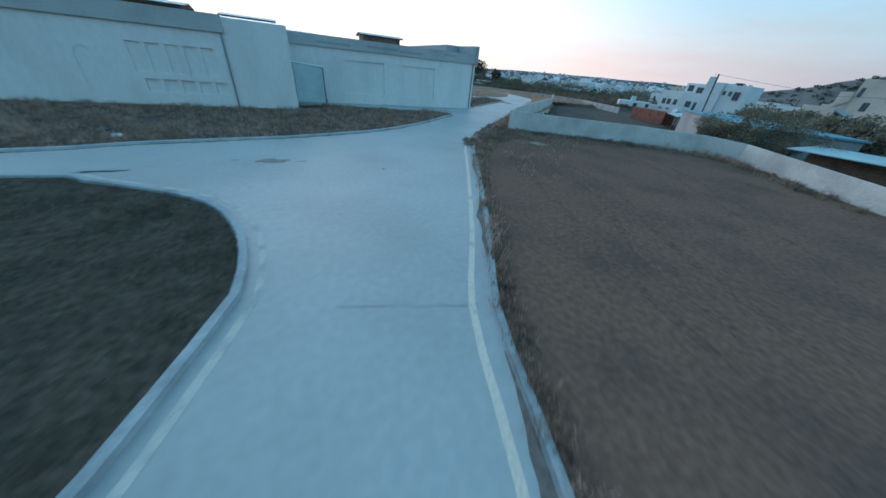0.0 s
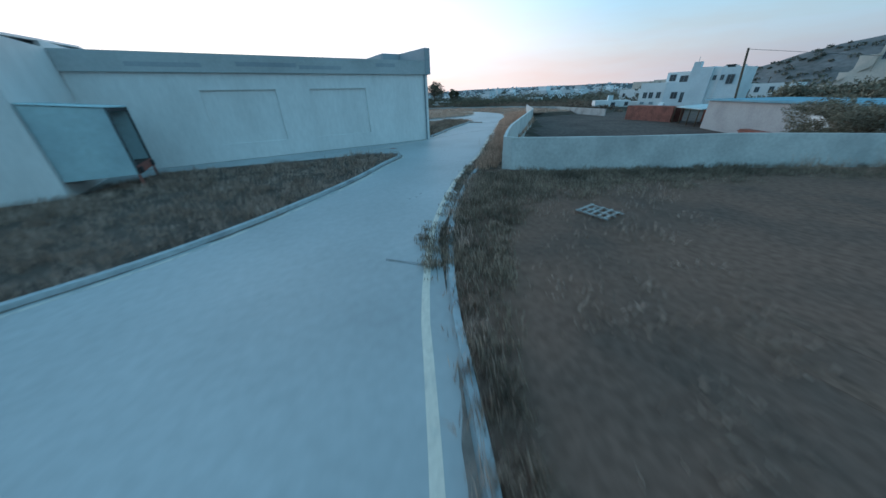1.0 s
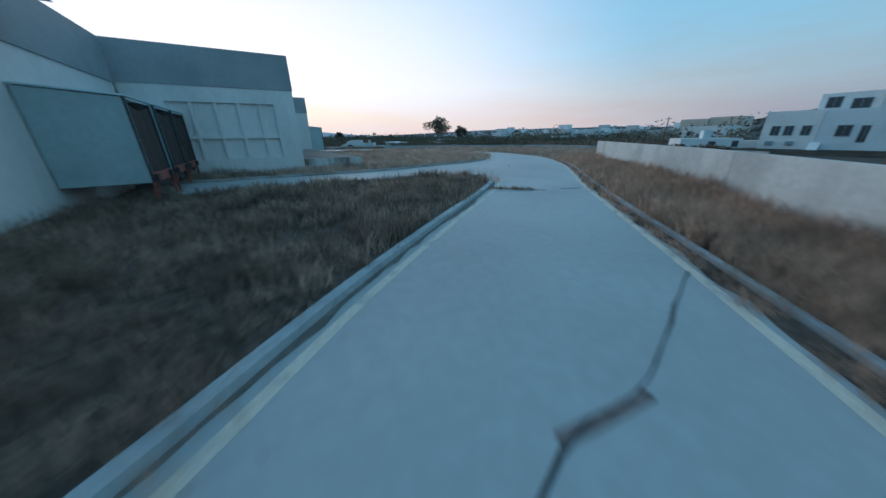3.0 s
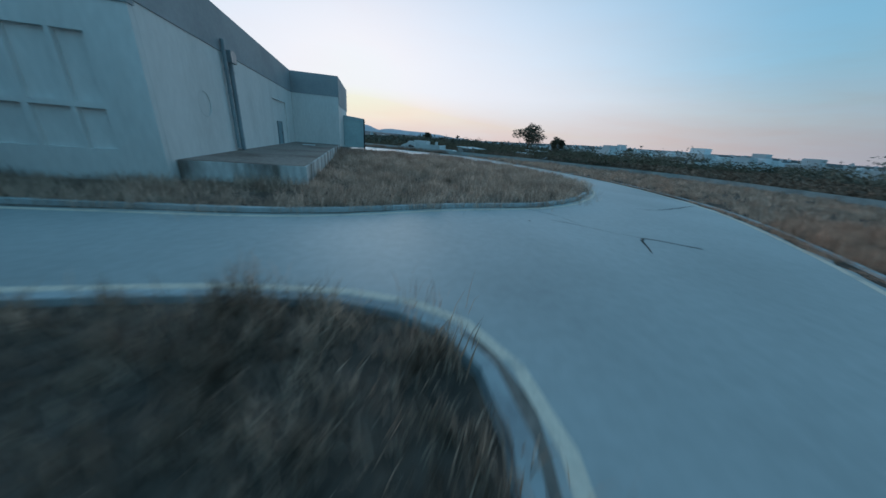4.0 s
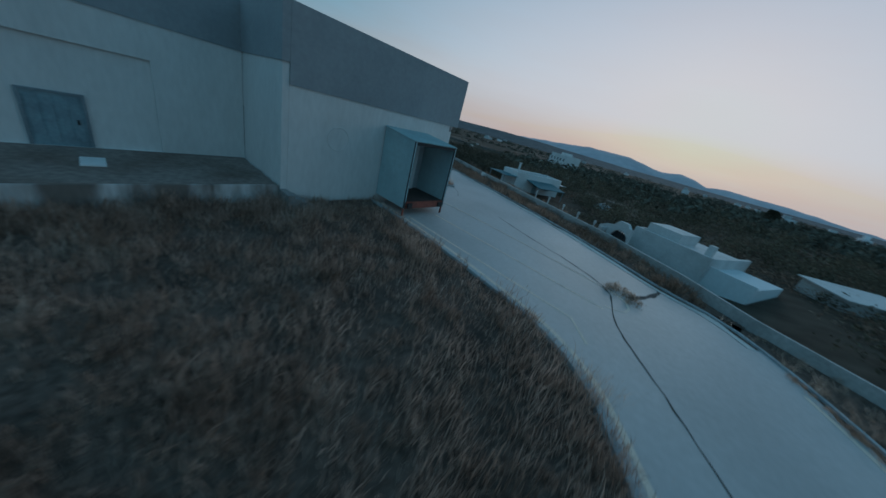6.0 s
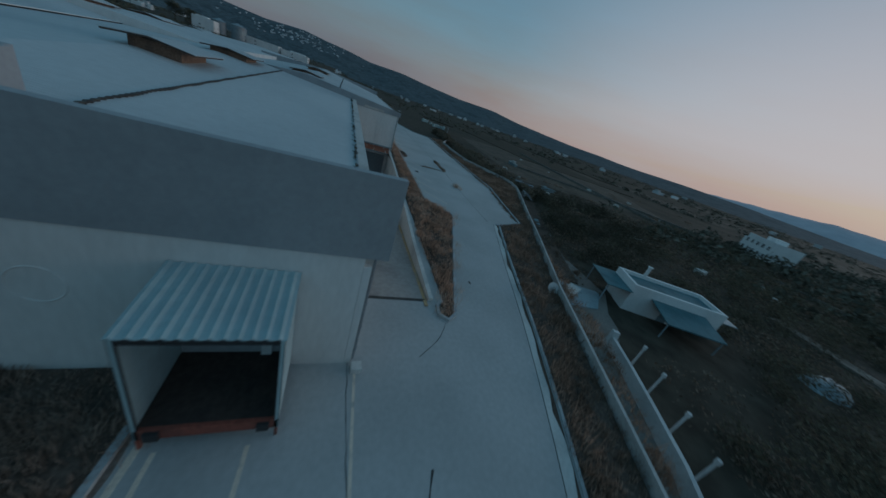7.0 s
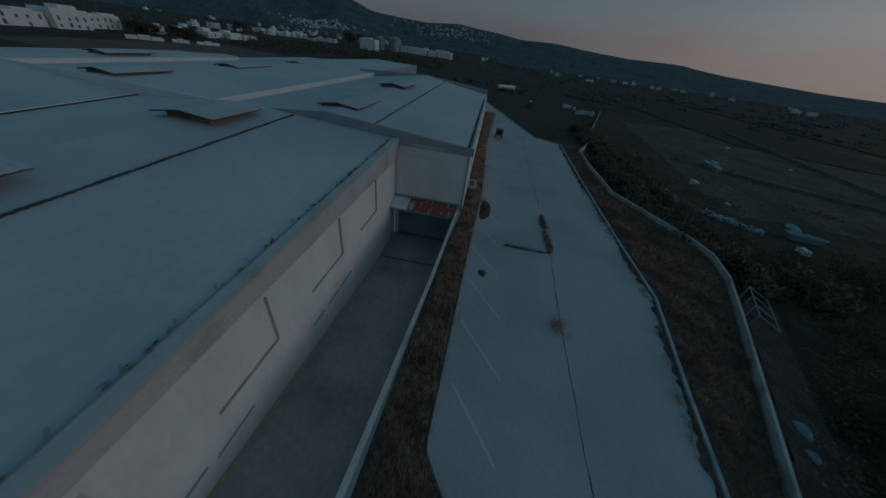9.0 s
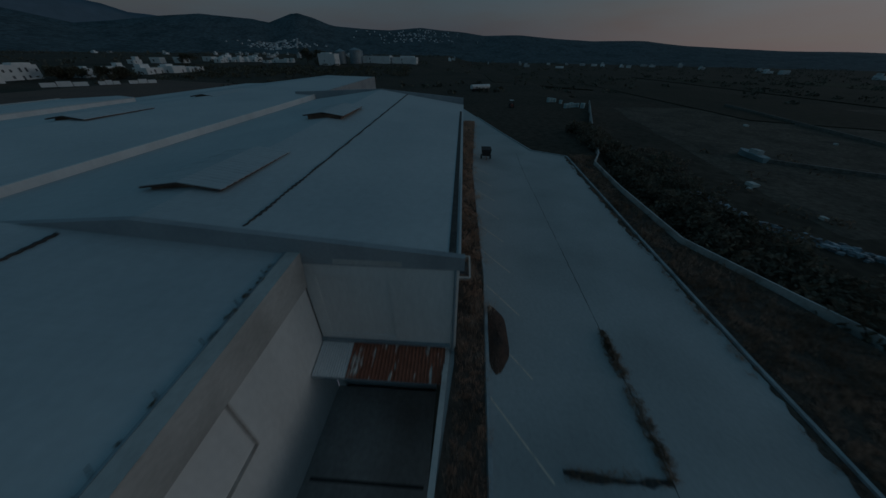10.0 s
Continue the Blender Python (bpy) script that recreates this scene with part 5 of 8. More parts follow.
grass([(21.8, 30.4), (32.8, 22.5), (38.2, 18.2), (38.4, 15.2), (33.6, 8.6), (30.4, 4.2), (29, 5), (32, 10), (36, 15.6), (31.8, 20.6), (21, 28.6)], 9, 0.4, "dark weeds at the foot of the field wall", 10, material=dark_weed)
grass([(q.x, q.y) for q in offset_line(east_line, -0.06) if 47 < q.y < 118] + [(q.x, q.y) for q in offset_line(east_line, -0.36) if 47 < q.y < 118][::-1], 22, 0.22, "rust-brown weeds growing in the gutter", 11, blades=14, material=rust_grass)
grass([(q.x, q.y) for q in offset_line(east_line, 0.02) if 22.6 < q.y < 47] + [(q.x, q.y) for q in offset_line(east_line, -0.4) if 22.6 < q.y < 47][::-1], 20, 0.2, "dark weeds growing in the gutter", 19, blades=14, material=dark_weed)
grass([(q.x, q.y) for q in offset_line(east_line, -0.5) if -4 < q.y < 31] + [(q.x, q.y) for q in offset_line(east_line, -1.15) if -4 < q.y < 31][::-1], 15, 0.42, "pale straw leaning over the kerb", 20, blades=16, spread=0.3, material=brown_grass, patchy=0.6)
grass([(15.2, 27.2), (18.4, 31.0), (21.0, 31.2), (25.4, 27.7), (32.2, 22.8), (29.5, 21.0), (23, 23.6), (18, 25.6)], 6, 0.4, "dark brown weeds spreading from the wall corner", 23, blades=15, spread=0.4, material=dark_weed, patchy=0.6)
grass([(12.0, 23.0), (13.4, 25.4), (13.2, 26.6), (12.0, 25.6), (11.2, 23.6)], 24, 0.25, "dark weeds spilling over the kerb", 12, material=dark_weed)
grass([(-17.3, 137.0), (-13.5, 136.9), (-8.3, 137.0), (-8.3, 137.4), (-13.5, 137.65), (-17.3, 137.4)], 42, 0.4, "dark weeds in a joint of the yard", 13, material=dark_weed, wide=0.016)
grass([(-8.7, 132.2), (-8.3, 132.2), (-8.3, 136.9), (-8.7, 136.9)], 34, 0.3, "dark weeds in a joint of the yard", 14, material=dark_weed)
grass([(1.2, 135.8), (2.8, 135.8), (2.8, 137.0), (1.2, 137.0)], 16, 0.8, "pale brown weed bush in the yard", 15)
grass([(9, 15), (12.6, 20.6), (16.5, 25.4), (21.2, 29.2), (27, 24.6), (22, 20.6), (16.6, 18), (12.4, 13.4)], 1.3, 0.36, "scattered dry stalks on the field", 18, blades=14, spread=0.6, material=brown_grass)
grass([(52.4, 117.0), (54.2, 116.4), (54.2, 118.2), (52.6, 118.4)], 25, 0.3, "thin weeds in a road joint", 16)


grass([(14, 142.1), (5.5, 143.8), (-4, 145.9), (-16, 145.9), (-35, 146.4), (-60, 147.2), (-60, 146.6), (-35, 145.8), (-16, 145.2), (-4, 145.2), (5.5, 143.1), (13.6, 141.5)], 9, 0.3, "rusty weeds creeping over the yard edge", 22, material=verge_weed, patchy=0.9)


# tall feathery clumps that stand out of the grass
pale_weed = surface("pale_feather_grass", (0.62, 0.52, 0.43), (0.36, 0.29, 0.23), 0.9, thin=0.5, stain=0.5, grain=4, speck=0.25, bump=0, rand=0.35, shine=0.1)
EAST_BED = [(q.x, q.y) for q in offset_line(ISLES["east"], -0.9)] + [(39.6, 105.5), (40.2, 79.6), (40, 76.2)]
grass(EAST_BED, 0.75, 0.78, "pale feathery clumps of dry grass on the wide verge", 61, blades=54, spread=0.75, wide=0.005, material=pale_weed, patchy=0.85)
grass(EAST_BED, 0.35, 0.5, "rust-brown weeds among the dry grass", 62, blades=48, spread=0.8, wide=0.007, material=rust_grass, patchy=0.9)
grass([(q.x, q.y) for q in offset_line(ISLES["corner"], -0.8)] + [(27, 68), (25, 56)], 0.5, 0.62, "rust-brown clumps of weeds at the factory corner", 63, blades=48, spread=0.7, wide=0.006, material=rust_grass, patchy=0.8)
grass([q for q in strip_out if 34 < q[1] < 72] + [(63, 72.6), *wall_in[1:4]], 0.8, 1.05, "tall bushy rust-brown clumps along the wall", 64, blades=80, spread=0.8, wide=0.006, material=rust_grass, patchy=0.5)
grass([q for q in strip_out if 74 < q[1] < 118] + [(66, 117), (77, 107), (84, 98), (85, 82), (79, 70)], 0.25, 0.7, "rust-brown clumps of weeds outside the bend", 65, blades=50, spread=0.8, wide=0.008, material=rust_grass, patchy=0.8)
grass([(q.x, q.y) for q in offset_line(ISLES["north"], -0.5)] + [(-60, 127.6), (-15, 127.6), (-6, 127), (12, 126), (24, 125)], 0.9, 0.75, "pale feathery clumps of dry weeds beside the ramp", 70, blades=46, spread=0.6, wide=0.007, material=pale_weed, patchy=0.7)
grass([(33.2, 21.9), (37.9, 18.2), (38.2, 15.4), (35.4, 11.4), (34.2, 12.4), (36.2, 15.8), (35.6, 17.6), (32.2, 20.6)], 1.6, 0.85, "rusty brown weed bushes at the foot of the field wall", 71, blades=60, spread=0.7, wide=0.007, material=rust_grass, patchy=0.8)
grass([(41.5, 61.9), (42.2, 61.5), (43.2, 60.3), (43.0, 60.0), (42.0, 61.1), (41.3, 61.6)], 40, 0.16, "dark weeds in the joint beside the kerb", 66, blades=12, spread=0.1, material=dark_weed)
grass([(38.35, 97), (39.6, 96), (40.2, 106), (38.4, 105.8)], 13, 0.85, "tall dark grass against the platform", 69, blades=22, spread=0.3, material=brown_grass)
rs = np.random.RandomState(67)


# ---- shrubs and trees ----
def foliage(name, clumps, leaf, label, seed, material, per=120, category="shrubs", kind="stuff", parent=None):
    """Clumps (x, y, z, rx, rz) of small bent leaves, denser on the outside."""
    rs = np.random.RandomState(seed)
    c = np.repeat(np.array(clumps, float), per, 0)
    m = len(c)
    d = rs.normal(size=(m, 3))
    d /= np.linalg.norm(d, axis=1)[:, None]
    lump = 1 + 0.28 * np.sin(3.1 * d[:, 0] + c[:, 0]) * np.cos(2.7 * d[:, 1] + c[:, 1]) + 0.2 * np.sin(5 * d[:, 2] + c[:, 0] * 2)
    r = rs.uniform(0.25, 1, m) ** 0.45 * lump
    p = c[:, :3] + d * r[:, None] * c[:, [3, 3, 4]]
    u = rs.normal(size=(m, 3))
    u /= np.linalg.norm(u, axis=1)[:, None]
    w = np.cross(u, rs.normal(size=(m, 3)))
    w /= np.linalg.norm(w, axis=1)[:, None]
    s = leaf * rs.uniform(0.5, 1.4, m)[:, None]
    v = np.stack([p - u * s, p + w * s * 0.45, p + u * s, p - w * s * 0.45], 1)
    me = bpy.data.meshes.new(name)
    me.vertices.add(m * 4)
    me.vertices.foreach_set("co", v.ravel())
    me.loops.add(m * 4)
    me.loops.foreach_set("vertex_index", np.arange(m * 4))
    me.polygons.add(m)
    me.polygons.foreach_set("loop_start", np.arange(m) * 4)
    me.update(calc_edges=True)
    me.materials.append(material)
    ob = new(name, me)
    if parent:
        ob.parent = parent
        return ob
    return tagged(ob, label, category, kind=kind)


clumps = [(x, 117.74 + rs.uniform(-0.06, 0.04), eave(x) + 0.02, r, r * 0.8) for x, r in ((rs.uniform(-14, 37.5), rs.uniform(0.04, 0.16)) for _ in range(75))]
foliage("gutter_weeds", clumps, 0.06, "dark dry weeds and debris in the roof gutter", 68, dull_turf, 26, "weeds")

HOUSES = [(31, 152, 10), (55, 133, 11), (40, 138, 6)]


def clear(x, y):
    return all(math.hypot(x - a, y - b) > r for a, b, r in HOUSES)


brush_mat = surface("brown_brush", (0.215, 0.165, 0.125), (0.125, 0.105, 0.08), 0.95, thin=0.25, stain=0.08, grain=2, speck=0.3, bump=0, rand=0.5, shine=0.1)
rs = np.random.RandomState(21)
clumps = []
while len(clumps) < 1900:
    x, y = rs.uniform(-70, 150), 124 + rs.uniform(0, 1) ** 1.3 * 200
    if beyond(x, y) < (5 if -10 < x < 26 else 1.2) or (24 < x < 54 and beyond(x, y) < 9) or not clear(x, y) or (x > 56 and y < 122) or (x > 66 and y < 112 + max(0, 90 - x)) or (x < -20 and beyond(x, y) > 16) or noise.noise(Vector((x * 0.03, y * 0.03, 3))) < -0.35:
        continue
    r = rs.uniform(0.9, 2.3)
    clumps.append((x, y, land(x, y) + r * 0.45, r, r * rs.uniform(0.55, 0.9)))
near = [c for c in clumps if math.hypot(c[0] - 30, c[1] - 140) < 52]
foliage("olive_grove", near, 0.13, "dark olive and scrub bushes beyond the boundary wall", 31, leaf_dark, 250)
foliage("olive_grove", [c for c in clumps if math.hypot(c[0] - 30, c[1] - 140) >= 52], 0.3, "dark olive and scrub bushes beyond the boundary wall", 31, leaf_dark, 42)
clumps = []
while len(clumps) < 1500:
    x, y = rs.uniform(-75, 120), 120 + rs.uniform(0, 1) ** 1.3 * 190
    if beyond(x, y) < (5 if -10 < x < 26 else 1.5) or (24 < x < 54 and beyond(x, y) < 9) or not clear(x, y) or x > 60 and y < 126 or (x < -20 and beyond(x, y) > 18 and rs.uniform() < 0.93) or noise.noise(Vector((x * 0.022, y * 0.03, 11))) < -0.25:
        continue
    r = rs.uniform(1.4, 3.4)
    clumps.append((x, y, land(x, y) + 0.2, r, rs.uniform(0.45, 1.0)))
near = [c for c in clumps if math.hypot(c[0] - 30, c[1] - 140) < 52]
foliage("brush", near, 0.14, "low dark brown brush covering the land behind the wall", 36, brush_mat, 180)
foliage("brush", [c for c in clumps if math.hypot(c[0] - 30, c[1] - 140) >= 52], 0.32, "low dark brown brush covering the land behind the wall", 36, brush_mat, 48)
clumps = []
for k in range(190):
    x = -10 - k * 0.4
    y = (160 if x > -16 else 155) + rs.uniform(0, 9)
    clumps.append((x, y, land(x, y) + 1.0, rs.uniform(0.9, 1.8), rs.uniform(1.0, 2.0)))
grove_leaf = surface("grove_leaf", (0.085, 0.08, 0.06), (0.055, 0.053, 0.04), 0.9, thin=0.2, stain=0.2, grain=3, speck=0.3, bump=0, rand=0.5, shine=0.1)
reed_mat = surface("reed_leaf", (0.17, 0.15, 0.115), (0.10, 0.092, 0.068), 0.9, thin=0.25, stain=0.3, grain=2, speck=0.3, bump=0, rand=0.4, shine=0.1)
foliage("thicket", clumps, 0.3, "tangled dark thicket behind the boundary wall", 32, reed_mat, 170)
clumps = []
while len(clumps) < 170:
    k = rs.randint(6)
    cx, cy, sx, sy = ((31, 186, 6, 7), (52, 150, 6, 5), (62, 186, 9, 6), (38, 215, 16, 8), (78, 160, 8, 7), (10, 205, 14, 9))[k]
    x, y = cx + rs.normal() * sx, cy + rs.normal() * sy
    if beyond(x, y) < 8 or not clear(x, y):
        continue
    r = rs.uniform(0.9, 2.1)
    clumps.append((x, y, land(x, y) + r * rs.uniform(0.6, 1.3), r, r * rs.uniform(0.8, 1.3)))
foliage("thicket", clumps, 0.14, "dark thickets of tall shrubs on the scrubland", 39, leaf_dark, 240)
clumps = []
while len(clumps) < 210:
    x, y = rs.uniform(-24, 28), rs.uniform(150, 200)
    if not within(x, y, [(3, 155.5), (13, 151.5), (26, 151), (24, 162), (8, 182), (-12, 200), (-24, 190), (-20, 167)]) or noise.noise(Vector((x * 0.1, y * 0.1, 41))) < -0.2:
        continue
    r = rs.uniform(0.9, 1.9)
    clumps.append((x, y, land(x, y) + r * rs.uniform(0.5, 1.0), r, r * rs.uniform(0.8, 1.1)))
foliage("olive_grove", clumps, 0.13, "dense dark grove behind the boundary wall", 40, grove_leaf, 210)
clumps = []
for _ in range(130):
    x = rs.uniform(13, 28)
    y, r = 149.6 - 0.33 * (x - 13) + rs.normal() * 1.9, rs.uniform(0.12, 0.5)
    clumps.append((x, y, land(x, y) + r * 0.5, r, r * 0.7))
foliage("weeds", clumps, 0.07, "low dry weeds along the edges of the dirt track", 43, brush_mat, 60, "weeds")
clumps = []
while len(clumps) < 1700:
    a, d = rs.uniform(-85, 150), rs.uniform(0, 1) ** 0.7 * 1300 + 130
    x, y = 20 - d * math.sin(radians(a)), 90 + d * math.cos(radians(a))
    if -170 < x < 60 and y < 150 or -170 < x < -20 and y < 300 or (60 < x < 125 and y < 90) or noise.noise(Vector((x * 0.008, y * 0.008, 7))) < -0.05 - 0.1 * (a > 40):
        continue
    r = rs.uniform(1.2, 3.2) * (1 + d / 700)
    clumps.append((x, y, land(x, y) + r * 0.3, r * 1.4, r * 0.6))
# far scrub leaf, its colour lightened and greyed to paint in aerial haze
haze_scrub = surface("hazed_scrub_leaf", (0.13, 0.125, 0.1), (0.085, 0.087, 0.07), 0.95, stain=0.02, grain=0.5, speck=0.3, bump=0, rand=0.5, shine=0.1)
foliage("far_scrub", clumps, 1.1, "dark distant scrub and hedges on the plain", 33, haze_scrub, 25)


clumps = []
while len(clumps) < 1000:
    x, y = rs.uniform(82, 200), rs.uniform(64, 160)
    if math.hypot(x - 70, (y - 95) * 0.8) < 22 or x < 92 and y < 104 or 100 < x < 122 and y < 84 or 146 < x < 214 and 84 < y < 120 or noise.noise(Vector((x * 0.03, y * 0.03, 19))) < -0.25:
        continue
    r = rs.uniform(0.9, 2.6)
    clumps.append((x, y, land(x, y) + 0.25, r, rs.uniform(0.4, 0.9)))
foliage("brush", clumps, 0.36, "low brown brush on the land east of the road", 37, brush_mat, 44)
clumps = []
for k in range(900):
    t = rs.uniform(0, 1)
    x, y = 128 + 190 * t + rs.normal() * 9, 78 + 150 * t + rs.normal() * 9 + 60 * (k % 3)
    r = 0.9 + 2.9 * rs.uniform(0, 1) ** 3
    clumps.append((x, y, land(x, y) + r * 0.8, r, r * rs.uniform(0.8, 1.3)))
# these leaves are paler than the near ones: haze painted into the colour
foliage("hedgerow_trees", clumps, 0.5, "belts of dark trees and hedges before the town", 38, surface("hazed_hedge_leaf", (0.21, 0.195, 0.155), (0.135, 0.13, 0.1), 0.9, thin=0.25, stain=0.1, grain=2, speck=0.3, bump=0, rand=0.5, shine=0.1), 42, "trees")
dusty_leaf = surface("dusty_leaf", (0.24, 0.21, 0.155), (0.14, 0.135, 0.095), 0.9, thin=0.25, stain=0.4, grain=3, speck=0.3, bump=0, rand=0.45, shine=0.1)


def tree(x, y, height, crown, seed, label, leaf=0.35, per=260, material=None):
    z = land(x, y)
    t = thing("tree", label, "tree", at=(0, 0, 0))
    rnd = random.Random(seed)
    bm = bmesh.new()
    top = Vector((x + rnd.uniform(-0.5, 0.5), y, z + height * 0.55))
    k = 7
    for i in range(k):
        a, b = Vector((x, y, z)).lerp(top, i / k), Vector((x, y, z)).lerp(top, (i + 1) / k)
        tube(bm, [a, b], height * 0.03 * (1.2 - i / k), 7)
    ends = []
    for i in range(9):
        s = Vector((x, y, z)).lerp(top, rnd.uniform(0.18, 1))
        a = rnd.uniform(0, 2 * math.pi)
        e = s + Vector((math.cos(a) * crown * rnd.uniform(0.35, 0.9), math.sin(a) * crown * rnd.uniform(0.35, 0.9), height * rnd.uniform(0.06, 0.38)))
        tube(bm, [s, s.lerp(e, 0.5) + Vector((0, 0, height * 0.03)), e], height * 0.009, 5)
        ends.append(e)
    part("trunk", bm, bark, t, "dark forked trunk and limbs")
    c = [(e.x, e.y, e.z, crown * rnd.uniform(0.32, 0.48), crown * rnd.uniform(0.24, 0.36)) for e in ends]
    c += [(top.x + rnd.uniform(-0.4, 0.4) * crown, top.y + rnd.uniform(-0.4, 0.4) * crown, z + height * rnd.uniform(0.65, 0.92), crown * 0.33, crown * 0.27) for _ in range(5)]
    foliage("crown", c, leaf, "", seed, material or leaf_dark, per, parent=t)
    return t


def bearing(az, d, cx=53.7, cy=86.4):
    return cx - d * math.sin(radians(az)), cy + d * math.cos(radians(az))


tree(*bearing(-28.8, 118), 12, 7.6, 41, "dark spreading tree alone on the plain")
tree(*bearing(-34.8, 150), 9, 4.6, 42, "dark wind-bent tree on the plain")
tree(*bearing(-8, 210), 7, 3.0, 43, "dark round tree beyond the fields")
tree(*bearing(-47, 190), 7, 4.0, 44, "dark tree beside far white houses")
tree(41.8, 19.8, 4.7, 2.1, 45, "dusty grey-green tamarisk behind the field wall", 0.075, 620, dusty_leaf)
tree(42.8, 17.4, 6.2, 3.4, 46, "dusty grey-green bush tree behind the field wall", 0.075, 620, dusty_leaf)
tree(44.6, 13.6, 5.4, 3.0, 47, "dusty grey-green bush tree behind the field wall", 0.075, 620, dusty_leaf)
tree(75, 30, 4.6, 3.6, 48, "low tree beside the grey shed", 0.2, 200, dusty_leaf)


# ---- buildings round about ----
def turned(px, py, ang):
    """Maps plan points of a rotated house into the world."""
    c, s = math.cos(radians(ang)), math.sin(radians(ang))
    return lambda u, v: (px + u * c - v * s, py + u * s + v * c)


def quad_solid(bm, to, u0, u1, v0, v1, z0, z1, z0b=None, z1b=None):
    """A box in turned plan; z0b, z1b: its heights at v1, for sloping sheets."""
    z0b, z1b = z0 if z0b is None else z0b, z1 if z1b is None else z1b
    pts = [(*to(u0, v0), 0), (*to(u1, v0), 0), (*to(u1, v1), 0), (*to(u0, v1), 0)]
    hexa(bm, [(p[0], p[1], z) for p, z in zip(pts, (z0, z0, z0b, z0b))], [(p[0], p[1], z) for p, z in zip(pts, (z1, z1, z1b, z1b))])


def window(parent, wall, u, z, w=0.9, h=1.2, shut=False):
    bm = bmesh.new()
    wall.box(bm, u, u + w, -0.02, 0.02, z, z + h)
    pane = part("window", bm, dark_window, parent)
    bm = bmesh.new()
    for a, b, c, d in ((u - 0.08, u, z - 0.08, z + h + 0.08), (u + w, u + w + 0.08, z - 0.08, z + h + 0.08), (u, u + w, z + h, z + h + 0.08), (u, u + w, z - 0.1, z), (u + w / 2 - 0.03, u + w / 2 + 0.03, z, z + h)):
        wall.box(bm, a, b, -0.01, 0.05, c, d)
    part("frame", bm, pipe_grey, pane)
    return pane


def house_block(t, x0, x1, y0, y1, z0, z1, parapet=0.35, material=None):
    bm = bmesh.new()
    block(bm, x0, x1, y0, y1, z0, z1 - parapet)
    wall = part("wall", bm, material or house_white, t)
    bm = bmesh.new()
    k = 0.22
    ribbon(bm, [Vector(q) for q in ((x0 + k, y0 + k), (x1 - k, y0 + k), (x1 - k, y1 - k), (x0 + k, y1 - k))], 0, -k * 1.41, z1 - parapet, z1, True)
    part("parapet", bm, material or house_white, wall)
    return wall


def flat_house(label, x0, x1, y0, y1, z0, z1, windows=4, name="house", material=None):
    t = thing(name, label, "house")
    house_block(t, x0, x1, y0, y1, z0, z1, material=material)
    for wall, length in ((Wall((x0, y1), (0, -1), (-1, 0)), y1 - y0), (Wall((x0, y0), (1, 0), (0, -1)), x1 - x0)):
        for k in range(windows):
            if z1 - z0 > 4.5:
                window(t, wall, length * (k + 0.3) / windows, z0 + 3.9)
            window(t, wall, length * (k + 0.3) / windows, z0 + 1.1)
    return t


big = thing("house", "large white cubic house of several storeys above the pasture", "house")
# pale blue limewash; on the big house it paints shade onto the darker blocks
blue_shade_lime = surface("pale_blue_shade_limewash", (0.64, 0.70, 0.73), (0.56, 0.62, 0.65), 0.85, stain=0.3, grain=4, speck=0.05)
house_block(big, 110, 119, 61.9, 68.5, -1.5, 6.0)
house_block(big, 110.05, 119, 56.9, 61.88, -1.5, 5.9, material=blue_shade_lime)
house_block(big, 109.9, 118, 52.3, 56.88, -1.5, 9.0, material=blue_shade_lime)
house_block(big, 110.6, 118, 50.6, 52.28, -1.5, 8.8)
house_block(big, 110.1, 118, 46.2, 50.58, -1.5, 8.6, material=blue_shade_lime)
house_block(big, 112.6, 118.5, 57.2, 63.4, 5.6, 8.4)
house_block(big, 109.95, 111.2, 55.2, 56.8, 8.9, 10.3, material=blue_shade_lime)
facade = Wall((110, 68.5), (0, -1), (-1, 0))
for y1, w_, z0, z1 in ((67.3, 1.0, 2.15, 3.57), (65.7, 1.0, 2.15, 3.57), (63.7, 1.0, 2.15, 3.57), (60.0, 1.4, 2.0, 3.5), (57.7, 0.9, 1.1, 3.4), (54.8, 1.3, 5.3, 7.0), (54.7, 1.5, 1.9, 3.3), (50.25, 0.6, 6.0, 7.0), (48.95, 1.3, 5.1, 7.0)):
    window(big, facade, 68.5 - y1, z0, w_, z1 - z0)
window(big, Wall((110.6, 52.28), (0, -1), (-1, 0)), 0.3, 6.1, 0.6, 0.9)
for y1, w_, z0 in ((62.6, 1.5, 6.3), (60.0, 1.8, 5.9)):
    window(big, Wall((112.6, 63.4), (0, -1), (-1, 0)), 63.4 - y1, z0, w_, 1.5)
bm = bmesh.new()
tube(bm, [(110.5, 56.1, 10.2), (110.5, 56.1, 11.4)], 0.05, 6)
part("aerial", bm, pipe_grey, big)
bm = bmesh.new()
block(bm, 111, 112, 48.6, 50.4, 8.5, 9.2)
part("water_heater", bm, rubber, big, "dark solar water heater on the roof")
for y in (46.3, 47.6, 49.9):
    bm = bmesh.new()
    block(bm, 110.15, 110.8, y, y + 0.6, 8.55, 8.95)
    part("merlon", bm, house_white, big)
bm = bmesh.new()
hexa(bm, [(107.2, 61.0, -1.5), (109.9, 61.0, -1.5), (109.9, 62.2, -1.5), (107.2, 62.2, -1.5)], [(107.2, 61.0, -0.9), (109.9, 61.0, 1.0), (109.9, 62.2, 1.0), (107.2, 62.2, -0.9)])
part("stair", bm, house_white, big, "white outside stair")
for y in (64.1, 66.6):
    bm = bmesh.new()
    block(bm, 109.6, 110, y, y + 0.9, 0.55, 1.15)
    part("air_conditioner", bm, pipe_grey, big, "grey air conditioner box")
bungalow = thing("house", "low white flat-roofed house with a blue roof hut", "house")
